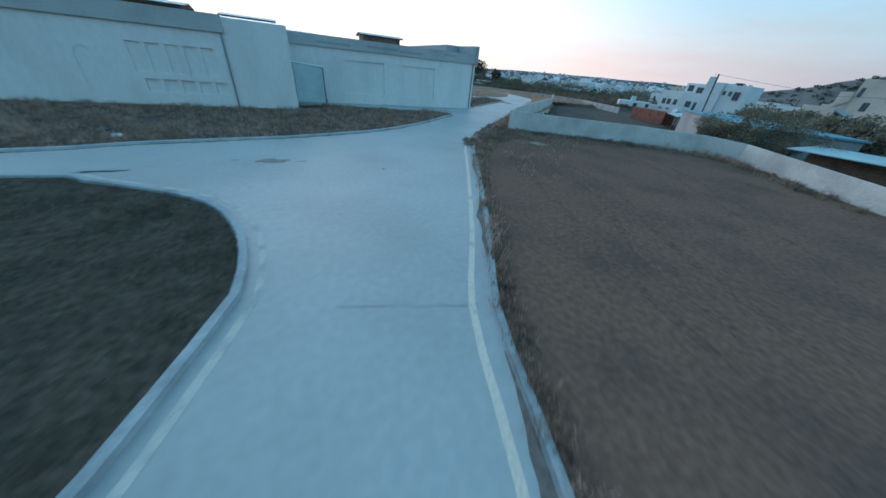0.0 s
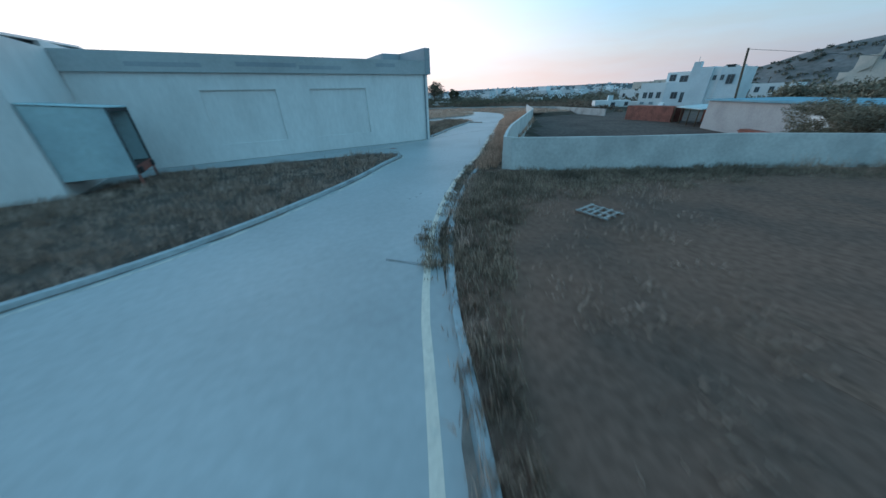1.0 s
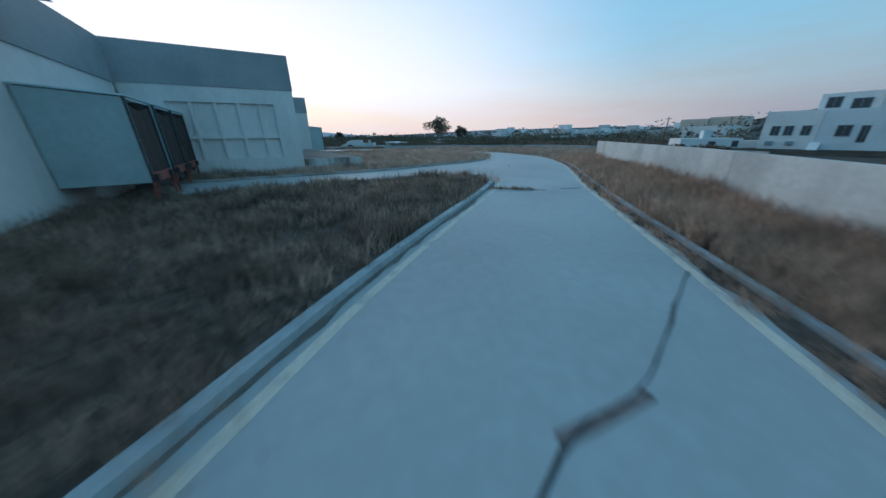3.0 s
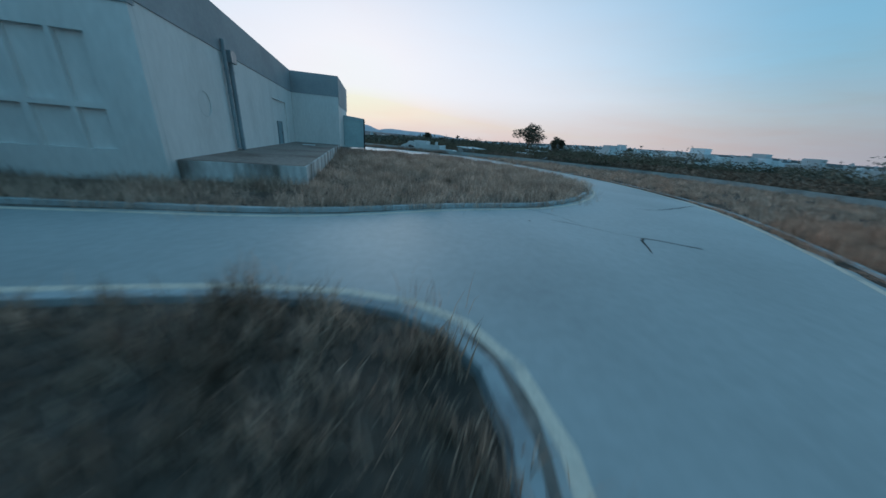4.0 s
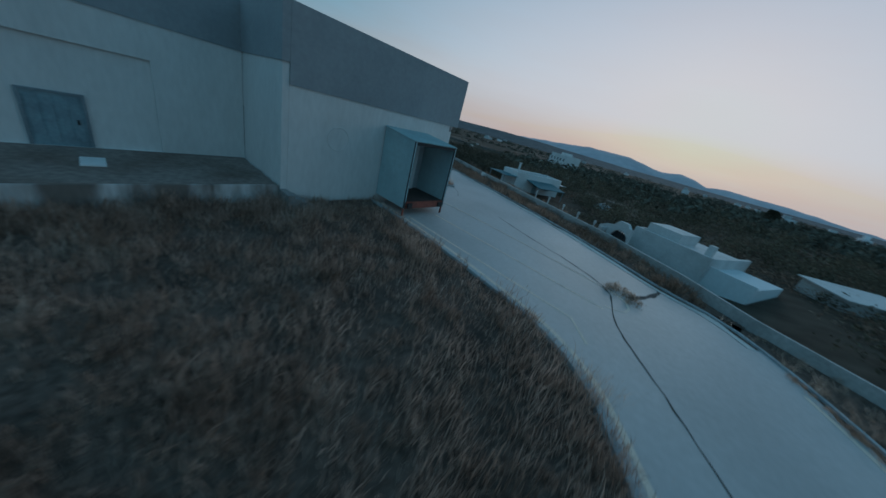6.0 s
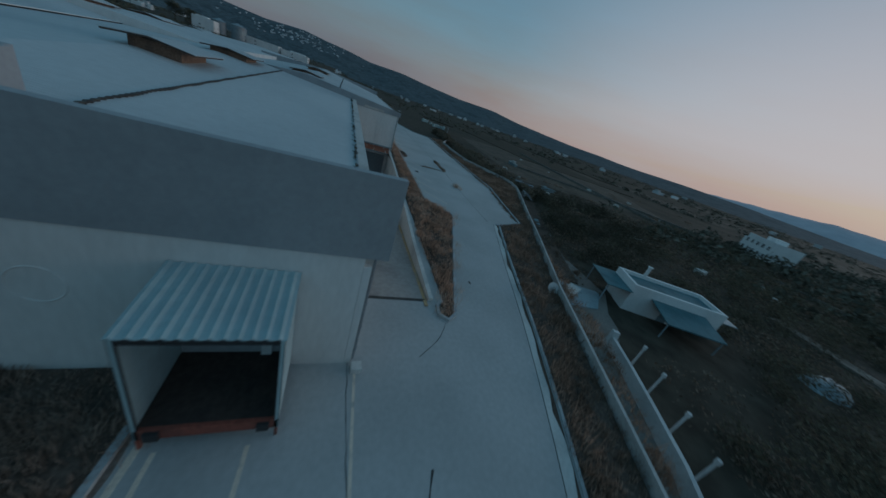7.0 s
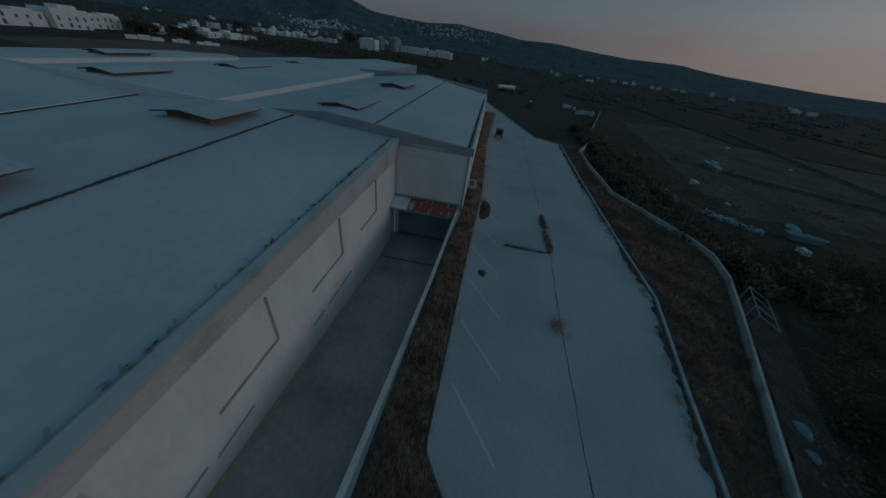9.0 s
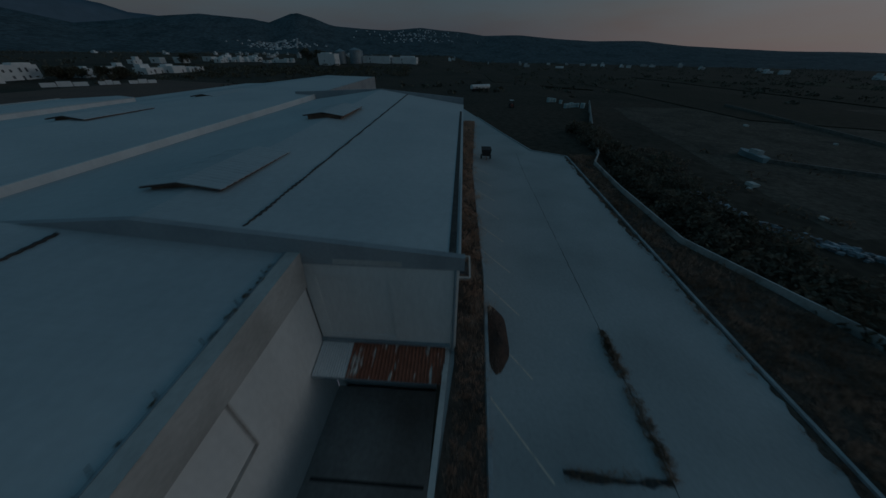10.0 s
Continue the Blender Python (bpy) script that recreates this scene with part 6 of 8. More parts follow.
to = turned(103.8, 78.2, -48.6)  # u along the front, v away from the road
for u0, u1, v0, v1, z1, mat, name in ((0, 10, 0, 6, 1.65, house_white, "wall"), (3.6, 5.0, 0.4, 1.8, 3.1, blue_shade_lime, "roof_hut"), (10, 17, 0.8, 5, 1.2, house_white, "wall")):
    bm = bmesh.new()
    quad_solid(bm, to, u0, u1, v0, v1, -1.4, z1)
    part(name, bm, mat, bungalow)
for u, z, w_, h_ in ((4.6, -0.3, 1.2, 1.4), (8.4, 0.1, 1.0, 1.1)):
    bm = bmesh.new()
    quad_solid(bm, to, u, u + w_, -0.04, 0.05, z, z + h_)
    part("window", bm, dark_window, bungalow)
barn_wall = surface("barn_render", (0.35, 0.36, 0.37), (0.28, 0.29, 0.30), 0.9, stain=0.3, grain=5, speck=0.08)
slate_sheet = surface("slate_blue_sheet", (0.27, 0.34, 0.37), (0.20, 0.25, 0.28), 0.6, stain=0.5, grain=5, speck=0.1)
blue_sheet = surface("blue_sheet", (0.20, 0.34, 0.42), (0.15, 0.27, 0.34), 0.85, stain=0.4, grain=4, speck=0.1, shine=0.15)
cream = surface("cream_render", (0.62, 0.55, 0.48), (0.52, 0.47, 0.41), 0.85, stain=0.4, grain=4, speck=0.06)
flat_house("low white house at the foot of the hill", 134, 143, 41, 50, -1, 5.0, 3)
flat_house("pale house with a flat roof below the hill", 156, 166, 28, 38, -1, 6.2, 3, material=cream)
flat_house("white two-storey house behind low trees", 150, 162, 86, 97, -2, 4.6, 2)
flat_house("long white terrace of houses on the slope", 205, 222, 70, 80, -2, 5.5, 5)
flat_house("cream two-storey terrace beyond the pasture", 199, 211, 108, 118, -2, 8.3, 4, material=cream)
flat_house("pale cream terrace with a row of windows", 200, 212, 97, 107.9, -2, 8.8, 5, material=cream)
flat_house("small white cubic house on the plain", 214, 222, 182, 190, -3, 5.5, 2)
flat_house("white house among bushes on the plain", 150, 158, 146, 152, -2.5, 2.2, 2)
flat_house("white house half hidden by scrub", 246, 258, 170, 178, -3, 3.4, 3)
villa = thing("villa", "cream-coloured villa with stepped parapets beside the pasture", "house")
for x0, x1, y0, y1, z1 in ((111, 121, 30.2, 31.7, 6.3), (111, 121, 28.0, 30.18, 9.0), (111.1, 124, 14, 27.98, 11.6), (107.5, 111.05, 16, 24.6, 5.0), (111, 119, 31.72, 38, 4.2)):
    house_block(villa, x0, x1, y0, y1, -1.2, z1, material=cream)
villa_front = Wall((111.1, 27.98), (0, -1), (-1, 0))
for u, z, w_, h_ in ((0.5, 8.2, 0.5, 1.7), (2.2, 5.6, 0.9, 1.6), (5.0, 7.6, 1.2, 1.6), (9.0, 7.6, 1.2, 1.6)):
    window(villa, villa_front, u, z, w_, h_)
bm = bmesh.new()
hexa(bm, [(110.6, 31.7, 4.6), (111, 31.7, 4.6), (111, 28.0, 7.2), (110.6, 28.0, 7.2)], [(110.6, 31.7, 5.0), (111, 31.7, 5.0), (111, 28.0, 9.2), (110.6, 28.0, 9.2)])
part("stair_wall", bm, cream, villa)
annex = thing("outbuilding", "plain cream box-shaped outbuilding with a lean-to roof", "building")
house_block(annex, 87.2, 93, 23.4, 27.6, -1.2, 5.75, material=cream)
bm = bmesh.new()
block(bm, 88.6, 92.6, 19.8, 23.38, -1.2, 3.2)
part("side_wall", bm, barn_wall, annex, "grey side wall")
bm = bmesh.new()
hexa(bm, [(88.2, 19.4, 3.2), (93, 19.4, 3.2), (93, 23.38, 5.1), (88.2, 23.38, 5.1)], [(88.2, 19.4, 3.4), (93, 19.4, 3.4), (93, 23.38, 5.3), (88.2, 23.38, 5.3)])
part("lean_to_roof", bm, barn_wall, annex)
bm = bmesh.new()
block(bm, 88.55, 88.6, 21.0, 22.2, 0.6, 3.0)
part("window", bm, dark_window, annex)
hut = thing("farm_hut", "low farm hut with board walls and a pale flat sheet roof", "shed")
bm = bmesh.new()
block(bm, 41.6, 45.4, 2.6, 11.6, -1.2, 1.95)
part("wall", bm, timber, hut, "dark weathered board wall")
bm = bmesh.new()
hexa(bm, [(39.4, 1.6, 2.05), (46, 1.6, 2.15), (46, 12.4, 2.1), (39.2, 12.6, 1.95)], [(39.4, 1.6, 2.13), (46, 1.6, 2.23), (46, 12.4, 2.18), (39.2, 12.6, 2.03)])
part("roof", bm, teal_sheet, hut, "pale blue-grey sheet roof")


def bar(u, v, n):
    """Turned plan for sheds: u along, v across."""
    c, s = math.cos(radians(n)), math.sin(radians(n))
    return lambda a, b: (u + a * c - b * s, v + a * s + b * c)


def turned_box(bm, to, u0, u1, v0, v1, z0, z1):
    p = [to(u0, v0), to(u1, v0), to(u1, v1), to(u0, v1)]
    hexa(bm, [(*q, z0) for q in p], [(*q, z1) for q in p])


shed = thing("cattle_shed", "open cattle shed with a rust-red end wall and pale roof", "shed")
to = bar(72, 43, 78)
bm = bmesh.new()
turned_box(bm, to, 0, 9.2, -3.0, 0, -0.9, 1.62)
part("wall", bm, brick_wall, shed, "red brick end wall")
bm = bmesh.new()
hexa(bm, [(65.2, 36.6, 1.5), (71.8, 42.6, 1.5), (78, 41, 1.7), (73, 33, 1.7)], [(65.2, 36.6, 1.62), (71.8, 42.6, 1.62), (78, 41, 1.82), (73, 33, 1.82)])
part("roof", bm, teal_sheet, shed, "pale blue sheet roof")
bm = bmesh.new()
turned_box(bm, bar(67.4, 35.2, 42), 0, 9.4, -2.4, -2.2, -0.9, 1.5)
part("back_wall", bm, orange_tile, shed, "dark plank back wall")
for k in range(4):
    bm = bmesh.new()
    x, y = 65.6 + 2.0 * k, 37.0 + 1.85 * k
    tube(bm, [(x, y, -0.9), (x, y, 1.52)], 0.08, 6)
    part("post", bm, bark, shed)
barn = thing("barn", "plain grey rendered barn behind the field wall", "shed")
to = bar(65, 36, 223.8)
bm = bmesh.new()
turned_box(bm, to, 0, 27, 0, 9, -0.9, 2.75)
part("wall", bm, barn_wall, barn)
bm = bmesh.new()
turned_box(bm, to, -0.3, 27.3, -0.35, 9.3, 2.75, 2.95)
part("roof", bm, blue_sheet, barn, "dull blue sheet roof")
rs = np.random.RandomState(64)
clumps = []
for _ in range(190):
    (x, y), r = to(rs.uniform(-6, 33), rs.uniform(10.5, 18)), rs.uniform(0.8, 1.6)
    clumps.append((x, y, -0.5 + rs.uniform(0.2, 1) ** 0.6 * 4.6, r, r * 0.8))
near = []
for _ in range(46):
    t = rs.uniform(0, 1)
    x, y, r = 40.6 + 3.5 * rs.uniform(0, 1) + 6 * t * t, 13.2 + 11 * t, rs.uniform(0.5, 1.05)
    near.append((x, y, -0.6 + rs.uniform(0.15, 1) ** 0.7 * 3.6, r, r * 0.9))
foliage("bushes", near, 0.065, "dusty grey-green bushes between the field wall and the barn", 66, dusty_leaf, 760)
foliage("bushes", clumps, 0.2, "tall brown bushes crowding behind the barn", 65, dusty_leaf, 230)
bm = bmesh.new()
turned_box(bm, to, 17.6, 21.6, -0.06, 0, -0.9, 1.9)
part("shutter", bm, house_white, barn, "pale roller shutter")
stack = thing("plank_stack", "stack of dark weathered planks against the barn", "timber")
for k in range(6):
    bm = bmesh.new()
    turned_box(bm, to, 10.5 + 0.3 * (k % 2), 15.5, -1.2, -0.3, -0.15 + 0.16 * k - 0.75, -0.01 + 0.16 * k - 0.75)
    part("plank", bm, orange_tile, stack)
pasture = bmesh.new()
prism(pasture, PASTURE, -1.6, -0.9)
tagged(finish("pasture", pasture, surface("trampled_earth", (0.11, 0.09, 0.078), (0.075, 0.062, 0.055), 0.95, stain=0.2, grain=2, speck=0.3, shine=0.1)), "trampled bare earth pasture behind the wall", "field", kind="structure")
for x, y, h in ((150, 78, 8), (172, 92, 8), (210, 128, 8), (236, 150, 8), (128, 92, 7), (190, 60, 8)):
    t = thing("utility_pole", "thin dark utility pole among the far houses", "pole", "utility poles", at=(x, y, land(x, y)))
    bm = bmesh.new()
    tube(bm, [(0, 0, -0.3), (0, 0, h)], 0.12, 6)
    part("pole", bm, bark, t)
    bm = bmesh.new()
    tube(bm, [(0, -0.8, h - 0.5), (0, 0.8, h - 0.5)], 0.06, 6)
    part("crossarm", bm, bark, t)
pole = thing("utility_pole", "leaning wooden utility pole with a wire", "pole")
bm = bmesh.new()
tube(bm, [(65.4, 33.0, -0.8), (67.9, 34.8, 8.9)], 0.13, 8)
part("pole", bm, bark, pole)
bm = bmesh.new()
tube(bm, [(67.9, 34.8, 8.8), (85, 24, 7.4), (105, 10, 8.6)], 0.025, 4)
part("wire", bm, rubber, pole)

# ---- the neighbours to the north ----
GND = -2.1
old_lime = surface("old_limewash", (0.58, 0.59, 0.59), (0.47, 0.48, 0.48), 0.85, stain=0.5, grain=5, speck=0.08)
awning_dark = surface("dim_teal_sheet", (0.12, 0.20, 0.225), (0.085, 0.145, 0.165), 0.8, stain=0.5, grain=5, speck=0.1, shine=0.2)
cottage = thing("house", "white flat-roofed cottage with teal awnings and a chimney", "house")
to = turned(29.95, 147.9, 65)  # u along the long side, v across it
bm = bmesh.new()
quad_solid(bm, to, 0, 10.6, 0, 4.4, GND, 0.75)
part("wall", bm, house_white, cottage)
for a in ((0, 10.6, 0, 0.35), (0, 10.6, 4.05, 4.4), (0, 0.35, 0.35, 4.05), (10.25, 10.6, 0.35, 4.05)):
    bm = bmesh.new()
    quad_solid(bm, to, *a, 0.75, 1.15)
    part("parapet", bm, house_white, cottage)
bm = bmesh.new()
quad_solid(bm, to, 0.4, 10.2, 0.4, 4.0, 0.755, 0.775)
part("roof", bm, awning_dark, cottage, "grey flat roof")
bm = bmesh.new()
quad_solid(bm, to, 2.4, 8.6, -3.7, 0, -0.42, -0.3, 0.1, 0.22)
part("awning", bm, awning_dark, cottage, "faded teal sheet awning")
bm = bmesh.new()
quad_solid(bm, to, -2.9, 0, -0.3, 4.6, 0.25, 0.33)
part("awning", bm, awning_dark, cottage, "faded teal sheet awning")
for u, v in ((2.6, -3.5), (8.4, -3.5), (-2.7, -0.1), (-2.7, 4.4)):
    bm = bmesh.new()
    x, y = to(u, v)
    tube(bm, [(x, y, GND), (x, y, 0.26 if u < 0 else -0.4)], 0.07, 6)
    part("post", bm, pipe_grey, cottage)
bm = bmesh.new()
x, y = to(3.2, 4.2)
tube(bm, [(x, y, 0.7), (x, y, 2.3)], 0.2, 10)
tube(bm, [(x, y, 2.3), (x, y, 2.42)], 0.3, 10)
part("chimney", bm, house_white, cottage, "round white chimney")
wl_ = Wall(to(0, 0), (math.cos(radians(65)), math.sin(radians(65))), (math.sin(radians(65)), -math.cos(radians(65))))
bm = bmesh.new()
quad_solid(bm, to, 10.6, 12.6, 0.2, 3.4, 0.1, 0.2)
part("awning", bm, slate_sheet, cottage, "small faded sheet awning")
bm = bmesh.new()
wl_.box(bm, 4.2, 5.2, 0, 0.04, GND, GND + 2.05)
part("door", bm, door_blue, cottage, "blue-grey door")
window(cottage, wl_, 7.2, GND + 1.0)
annex = thing("cistern", "low pale concrete cistern on the forecourt", "cistern")
bm = bmesh.new()
quad_solid(bm, turned(29.3, 139.9, 118), 0, 2.3, -0.5, 0.5, -1.92, -1.0)
part("wall", bm, old_lime, annex)
bm = bmesh.new()
quad_solid(bm, turned(29.3, 139.9, 118), -0.1, 2.4, -0.6, 0.6, -1.0, -0.9)
part("roof", bm, wall_concrete, annex)
bm = bmesh.new()
prism(bm, [(14, 145.2), (24, 140.2), (31, 137.0), (36.4, 134.6), (43, 131.8), (50, 128.8), (53, 131.5), (46, 135.4), (36, 140.9), (33.4, 143.6), (31.2, 144.6), (27.6, 148.0), (20, 148.4), (12, 150.4)], -3.2, -2.0)
track_grey = surface("dusty_track", (0.23, 0.21, 0.19), (0.15, 0.135, 0.12), 0.95, stain=0.5, grain=5, speck=0.2, bump=0.3, shine=0.1)
tagged(finish("track", bm, track_grey), "pale dusty track between the two walls", "track", kind="structure")
bm = bmesh.new()
prism(bm, [(25.2, 140.6), (30.0, 138.2), (30.6, 143.6), (27.5, 147.0)], -2.0, -1.9)
tagged(finish("forecourt", bm, slate_sheet), "pale concrete forecourt beside the cottage", "forecourt", kind="structure")

garden = thing("garden_wall", "low white garden wall with lamp posts along the track", "wall")
bm = bmesh.new()
ribbon(bm, [Vector(q) for q in [(35.3, 139.9), (38.4, 138.5), (41, 137.2), (44.6, 135.3), (47, 133.6), (50.4, 130.3)]], 0.14, -0.14, -2.3, -0.95)
part("wall", bm, old_lime, garden)
bm = bmesh.new()
hexa(bm, [(35.0, 139.7, -2.3), (35.5, 139.5, -2.3), (35.8, 140.1, -2.3), (35.3, 140.3, -2.3)], [(35.05, 139.75, -0.45), (35.4, 139.6, -0.45), (35.65, 140.05, -0.45), (35.3, 140.2, -0.45)])
part("pier", bm, old_lime, garden)
for x, y in ((37.7, 139.9), (40.1, 138.7), (42.7, 137.2), (45.0, 135.9), (47.3, 134.4)):
    bm = bmesh.new()
    tube(bm, [(x, y, -2.2), (x, y, 0.1)], 0.085, 8)
    ob = part("lamp_post", bm, old_lime, garden)
    bm = bmesh.new()
    tube(bm, [(x, y, 0.1), (x, y, 0.2), (x, y, 0.32), (x, y, 0.36)], 0.14, 8)
    part("cap", bm, old_lime, ob)

villa2 = thing("house", "pale flat-roofed villa with an arched gate beside the boundary wall", "house")
ang = -31.5
to = turned(50.6, 129.7, ang)  # u along the front, v away from the yard
to = turned(50.95, 134.25, -24)  # the house stands back behind its gate
for u0, u1, v0, v1, z0, z1, name, mat in ((0, 6.7, 0, 8.0, GND, 1.0, "wall", old_lime), (0, 6.7, 0, 0.3, 1.0, 1.33, "parapet", old_lime), (0, 0.3, 0.3, 8.0, 1.0, 1.3, "parapet", old_lime), (6.4, 6.7, 0.3, 8.0, 1.0, 1.28, "parapet", old_lime), (0.35, 3.4, 1.3, 4.8, 1.0, 2.0, "stair_head", old_lime),
                                          (6.7, 9.8, 0.6, 6.5, GND, 0.35, "wall", blue_shade_lime), (6.7, 9.8, 0.6, 0.85, 0.35, 0.6, "parapet", blue_shade_lime), (5.3, 5.8, 2.0, 2.5, 1.0, 2.0, "chimney", old_lime), (-0.3, -0.05, -4.9, 0.0, GND, 0.8, "side_wall", old_lime)):
    bm = bmesh.new()
    quad_solid(bm, to, u0, u1, v0, v1, z0, z1)
    part(name, bm, mat, villa2)
bm = bmesh.new()
quad_solid(bm, to, 0.5, 6.2, 0.6, 0.85, 1.01, 1.14)
part("roof_pipe", bm, wall_concrete, villa2)
to = turned(50.6, 129.7, ang)
# the arched gate in its own screen wall
bm = bmesh.new()
arch = [(-0.2 - 0.9 * math.cos(math.pi * k / 16), 0.15 + 0.95 * math.sin(math.pi * k / 16)) for k in range(17)]
outline = [(-2.6, GND), (-2.6, 0.75), (-1.9, 1.15), (-1.2, 1.3), (-0.7, 1.85), (0.1, 1.85), (0.5, 1.5), (0.74, 1.55), (0.74, GND), (0.7, GND), *arch[::-1], (-1.1, GND)]
front = [bm.verts.new((*to(u, 0.0), z)) for u, z in outline]
back = [bm.verts.new((*to(u, 0.35), z)) for u, z in outline]
bm.faces.new(front)
bm.faces.new(back[::-1])
for k in range(len(outline)):
    m = (k + 1) % len(outline)
    bm.faces.new((front[k], front[m], back[m], back[k]))
part("gate_wall", bm, old_lime, villa2)
for k in range(8):
    bm = bmesh.new()
    u = -1.08 + 0.24 * k
    quad_solid(bm, to, u, u + 0.06, 0.16, 0.2, GND, 0.15 + math.sqrt(max(0.02, 0.9 - (u + 0.23) ** 2)))
    part("gate_bar", bm, rubber, villa2)
bm = bmesh.new()
quad_solid(bm, to, -1.08, 0.68, 0.24, 0.28, GND, 0.9)
part("gate_panel", bm, dark_window, villa2, "dark sheet behind the gate bars")
dish = thing("satellite_dish", "pale satellite dish on a short pole by the wall", "satellite dish")
bm = bmesh.new()
cx, cy, cz = 31.05, 135.8, 0.35
nrm = Vector((0.75, -0.1, 0.65)).normalized()
uu = nrm.orthogonal().normalized()
vv = nrm.cross(uu)
rings = []
for r, d in ((0.02, -0.16), (0.25, -0.13), (0.45, -0.07), (0.6, 0.0)):
    rings.append([bm.verts.new(Vector((cx, cy, cz)) + nrm * d + (uu * math.cos(a) + vv * math.sin(a)) * r) for a in (2 * math.pi * k / 24 for k in range(24))])
for a, b in zip(rings, rings[1:]):
    for k in range(24):
        bm.faces.new((a[k], a[(k + 1) % 24], b[(k + 1) % 24], b[k]))
bm.faces.new(rings[0])
bowl = part("bowl", bm, old_lime, dish)
bowl.modifiers.new("thickness", "SOLIDIFY").thickness = 0.02
bm = bmesh.new()
tube(bm, [(cx - 0.1, cy, -0.15), (cx - 0.1, cy, cz - 0.05)], 0.05, 8)
tube(bm, [Vector((cx, cy, cz)) - vv * 0.5, Vector((cx, cy, cz)) + nrm * 0.55], 0.015, 5)
part("stand", bm, pipe_grey, dish)

farmhouse = thing("house", "white flat-roofed two-storey house out in the groves", "house")
to = turned(-4.8, 266.7, 142)
for u0, u1, v0, v1, z0, z1, name in ((0, 16, -9, 0, -3.5, 4.6, "wall"), (16, 21, -11, -2, -3.5, 3.2, "wall"), (0, 16, -0.3, 0, 4.6, 5.2, "parapet"), (0, 0.3, -9, -0.3, 4.6, 5.2, "parapet"), (6, 11, -7, -3, 4.6, 6.4, "stair_head")):
    bm = bmesh.new()
    quad_solid(bm, to, u0, u1, v0, v1, z0, z1)
    part(name, bm, house_white, farmhouse)
for k in range(5):
    for z in (-1.2, 1.9):
        bm = bmesh.new()
        quad_solid(bm, to, 1.4 + 3.2 * k, 2.5 + 3.2 * k, 0, 0.05, z, z + 1.4)
        part("window", bm, dark_window, farmhouse)
bm = bmesh.new()
ribbon(bm, smooth_line([(36, 215), (38.5, 198), (41.5, 183), (47.5, 172), (56, 166.5), (70, 160)], 3), 1.8, -1.8, -3.0, -2.02)
tagged(finish("track", bm, straw_soil), "pale dirt track through the groves", "track", kind="structure")

# ---- loose things in the yard ----
cart = thing("farm_trailer", "small dark two-wheeled farm trailer parked in the yard", "trailer")
bm = bmesh.new()
hexa(bm, [(-59.4, 130.9, 0.75), (-57.2, 130.9, 0.75), (-57.2, 132.3, 0.75), (-59.4, 132.3, 0.75)], [(-59.6, 130.7, 1.9), (-57.0, 130.7, 1.9), (-57.0, 132.5, 1.9), (-59.6, 132.5, 1.9)])
part("box", bm, rubber, cart)
bm = bmesh.new()
tube(bm, [(-57.2, 131.6, 0.7), (-55.7, 131.6, 0.5)], 0.06, 6)
part("drawbar", bm, rust_red, cart)
for y in (130.75, 132.45):
    bm = bmesh.new()
    tube(bm, [(-58.2, y - 0.12, 0.42), (-58.2, y + 0.12, 0.42)], 0.42, 16)
    part("wheel", bm, rubber, cart)


def heap(name, cx, cy, rx, ry, h, z, material, label, category, seed):
    rnd = random.Random(seed)
    bm = bmesh.new()
    rows = []
    for i in range(9):
        f = i / 8
        rows.append([bm.verts.new((cx + rx * f * math.cos(a) * (1 + 0.15 * math.sin(3 * a + seed)), cy + ry * f * math.sin(a) * (1 + 0.15 * math.cos(2 * a)), z + h * (1 - f * f) * rnd.uniform(0.8, 1.1) - 0.03)) for a in (2 * math.pi * k / 20 for k in range(20))])
    for a, b in zip(rows, rows[1:]):
        for k in range(20):
            bm.faces.new((a[k], a[(k + 1) % 20], b[(k + 1) % 20], b[k]))
    bmesh.ops.remove_doubles(bm, verts=bm.verts, dist=1e-4)
    return tagged(finish(name, bm, material, smooth=True), label, category)


heap("dung_heap", -16.4, 129.8, 2.9, 0.95, 0.45, 0.0, surface("dung", (0.085, 0.05, 0.035), (0.05, 0.035, 0.028), 0.95, stain=1, grain=8, speck=0.4, bump=0.8), "dark brown heap of dung on the yard kerb", "heap", 3)
heap("stone_heap", -3.0, 130.1, 0.5, 0.4, 0.14, 0.0, dark_gap, "small dark heap of rubbish on a parking bay", "heap", 5)
heap("tarpaulin", 41.3, 167.5, 1.9, 4.2, 0.9, -2.05, slate_sheet, "pale crumpled sheets thrown over a heap", "tarpaulin", 9)
well = thing("light_well", "open concrete light well against the wall", "light well")
for a in ((-25.2, -22.2, 127.0, 127.12), (-25.2, -22.2, 127.95, 128.1), (-25.35, -25.2, 127.0, 128.1), (-22.2, -22.05, 127.0, 128.1)):
    bm = bmesh.new()
    block(bm, *a, 0.0, 0.42)
    part("side", bm, wall_concrete, well)
bm = bmesh.new()
block(bm, -25.2, -22.2, 127.12, 127.95, 0.06, 0.12)
part("cover", bm, dark_window, well, "dark sunken cover")
frame_junk = thing("steel_frame", "grey metal scaffold frame leaning behind the wall", "scaffold")
for k in range(4):
    bm = bmesh.new()
    x = -8.2 + 1.5 * k
    y = 156.9 - 0.75 * k
    tube(bm, [(x, y, -1.6), (x, y, 0.6)], 0.05, 6)
    tube(bm, [(x, y, 0.6), (x + 0.8, y + 1.7, -0.2)], 0.04, 6)
    part("pole", bm, pipe_grey, frame_junk)
bm = bmesh.new()
for d in (0.0, 1.0):
    tube(bm, [(-8.2 + 0.8 * d, 156.9 + 1.7 * d, 0.6 - 0.8 * d), (-3.7 + 0.8 * d, 154.65 + 1.7 * d, 0.6 - 0.8 * d)], 0.04, 6)
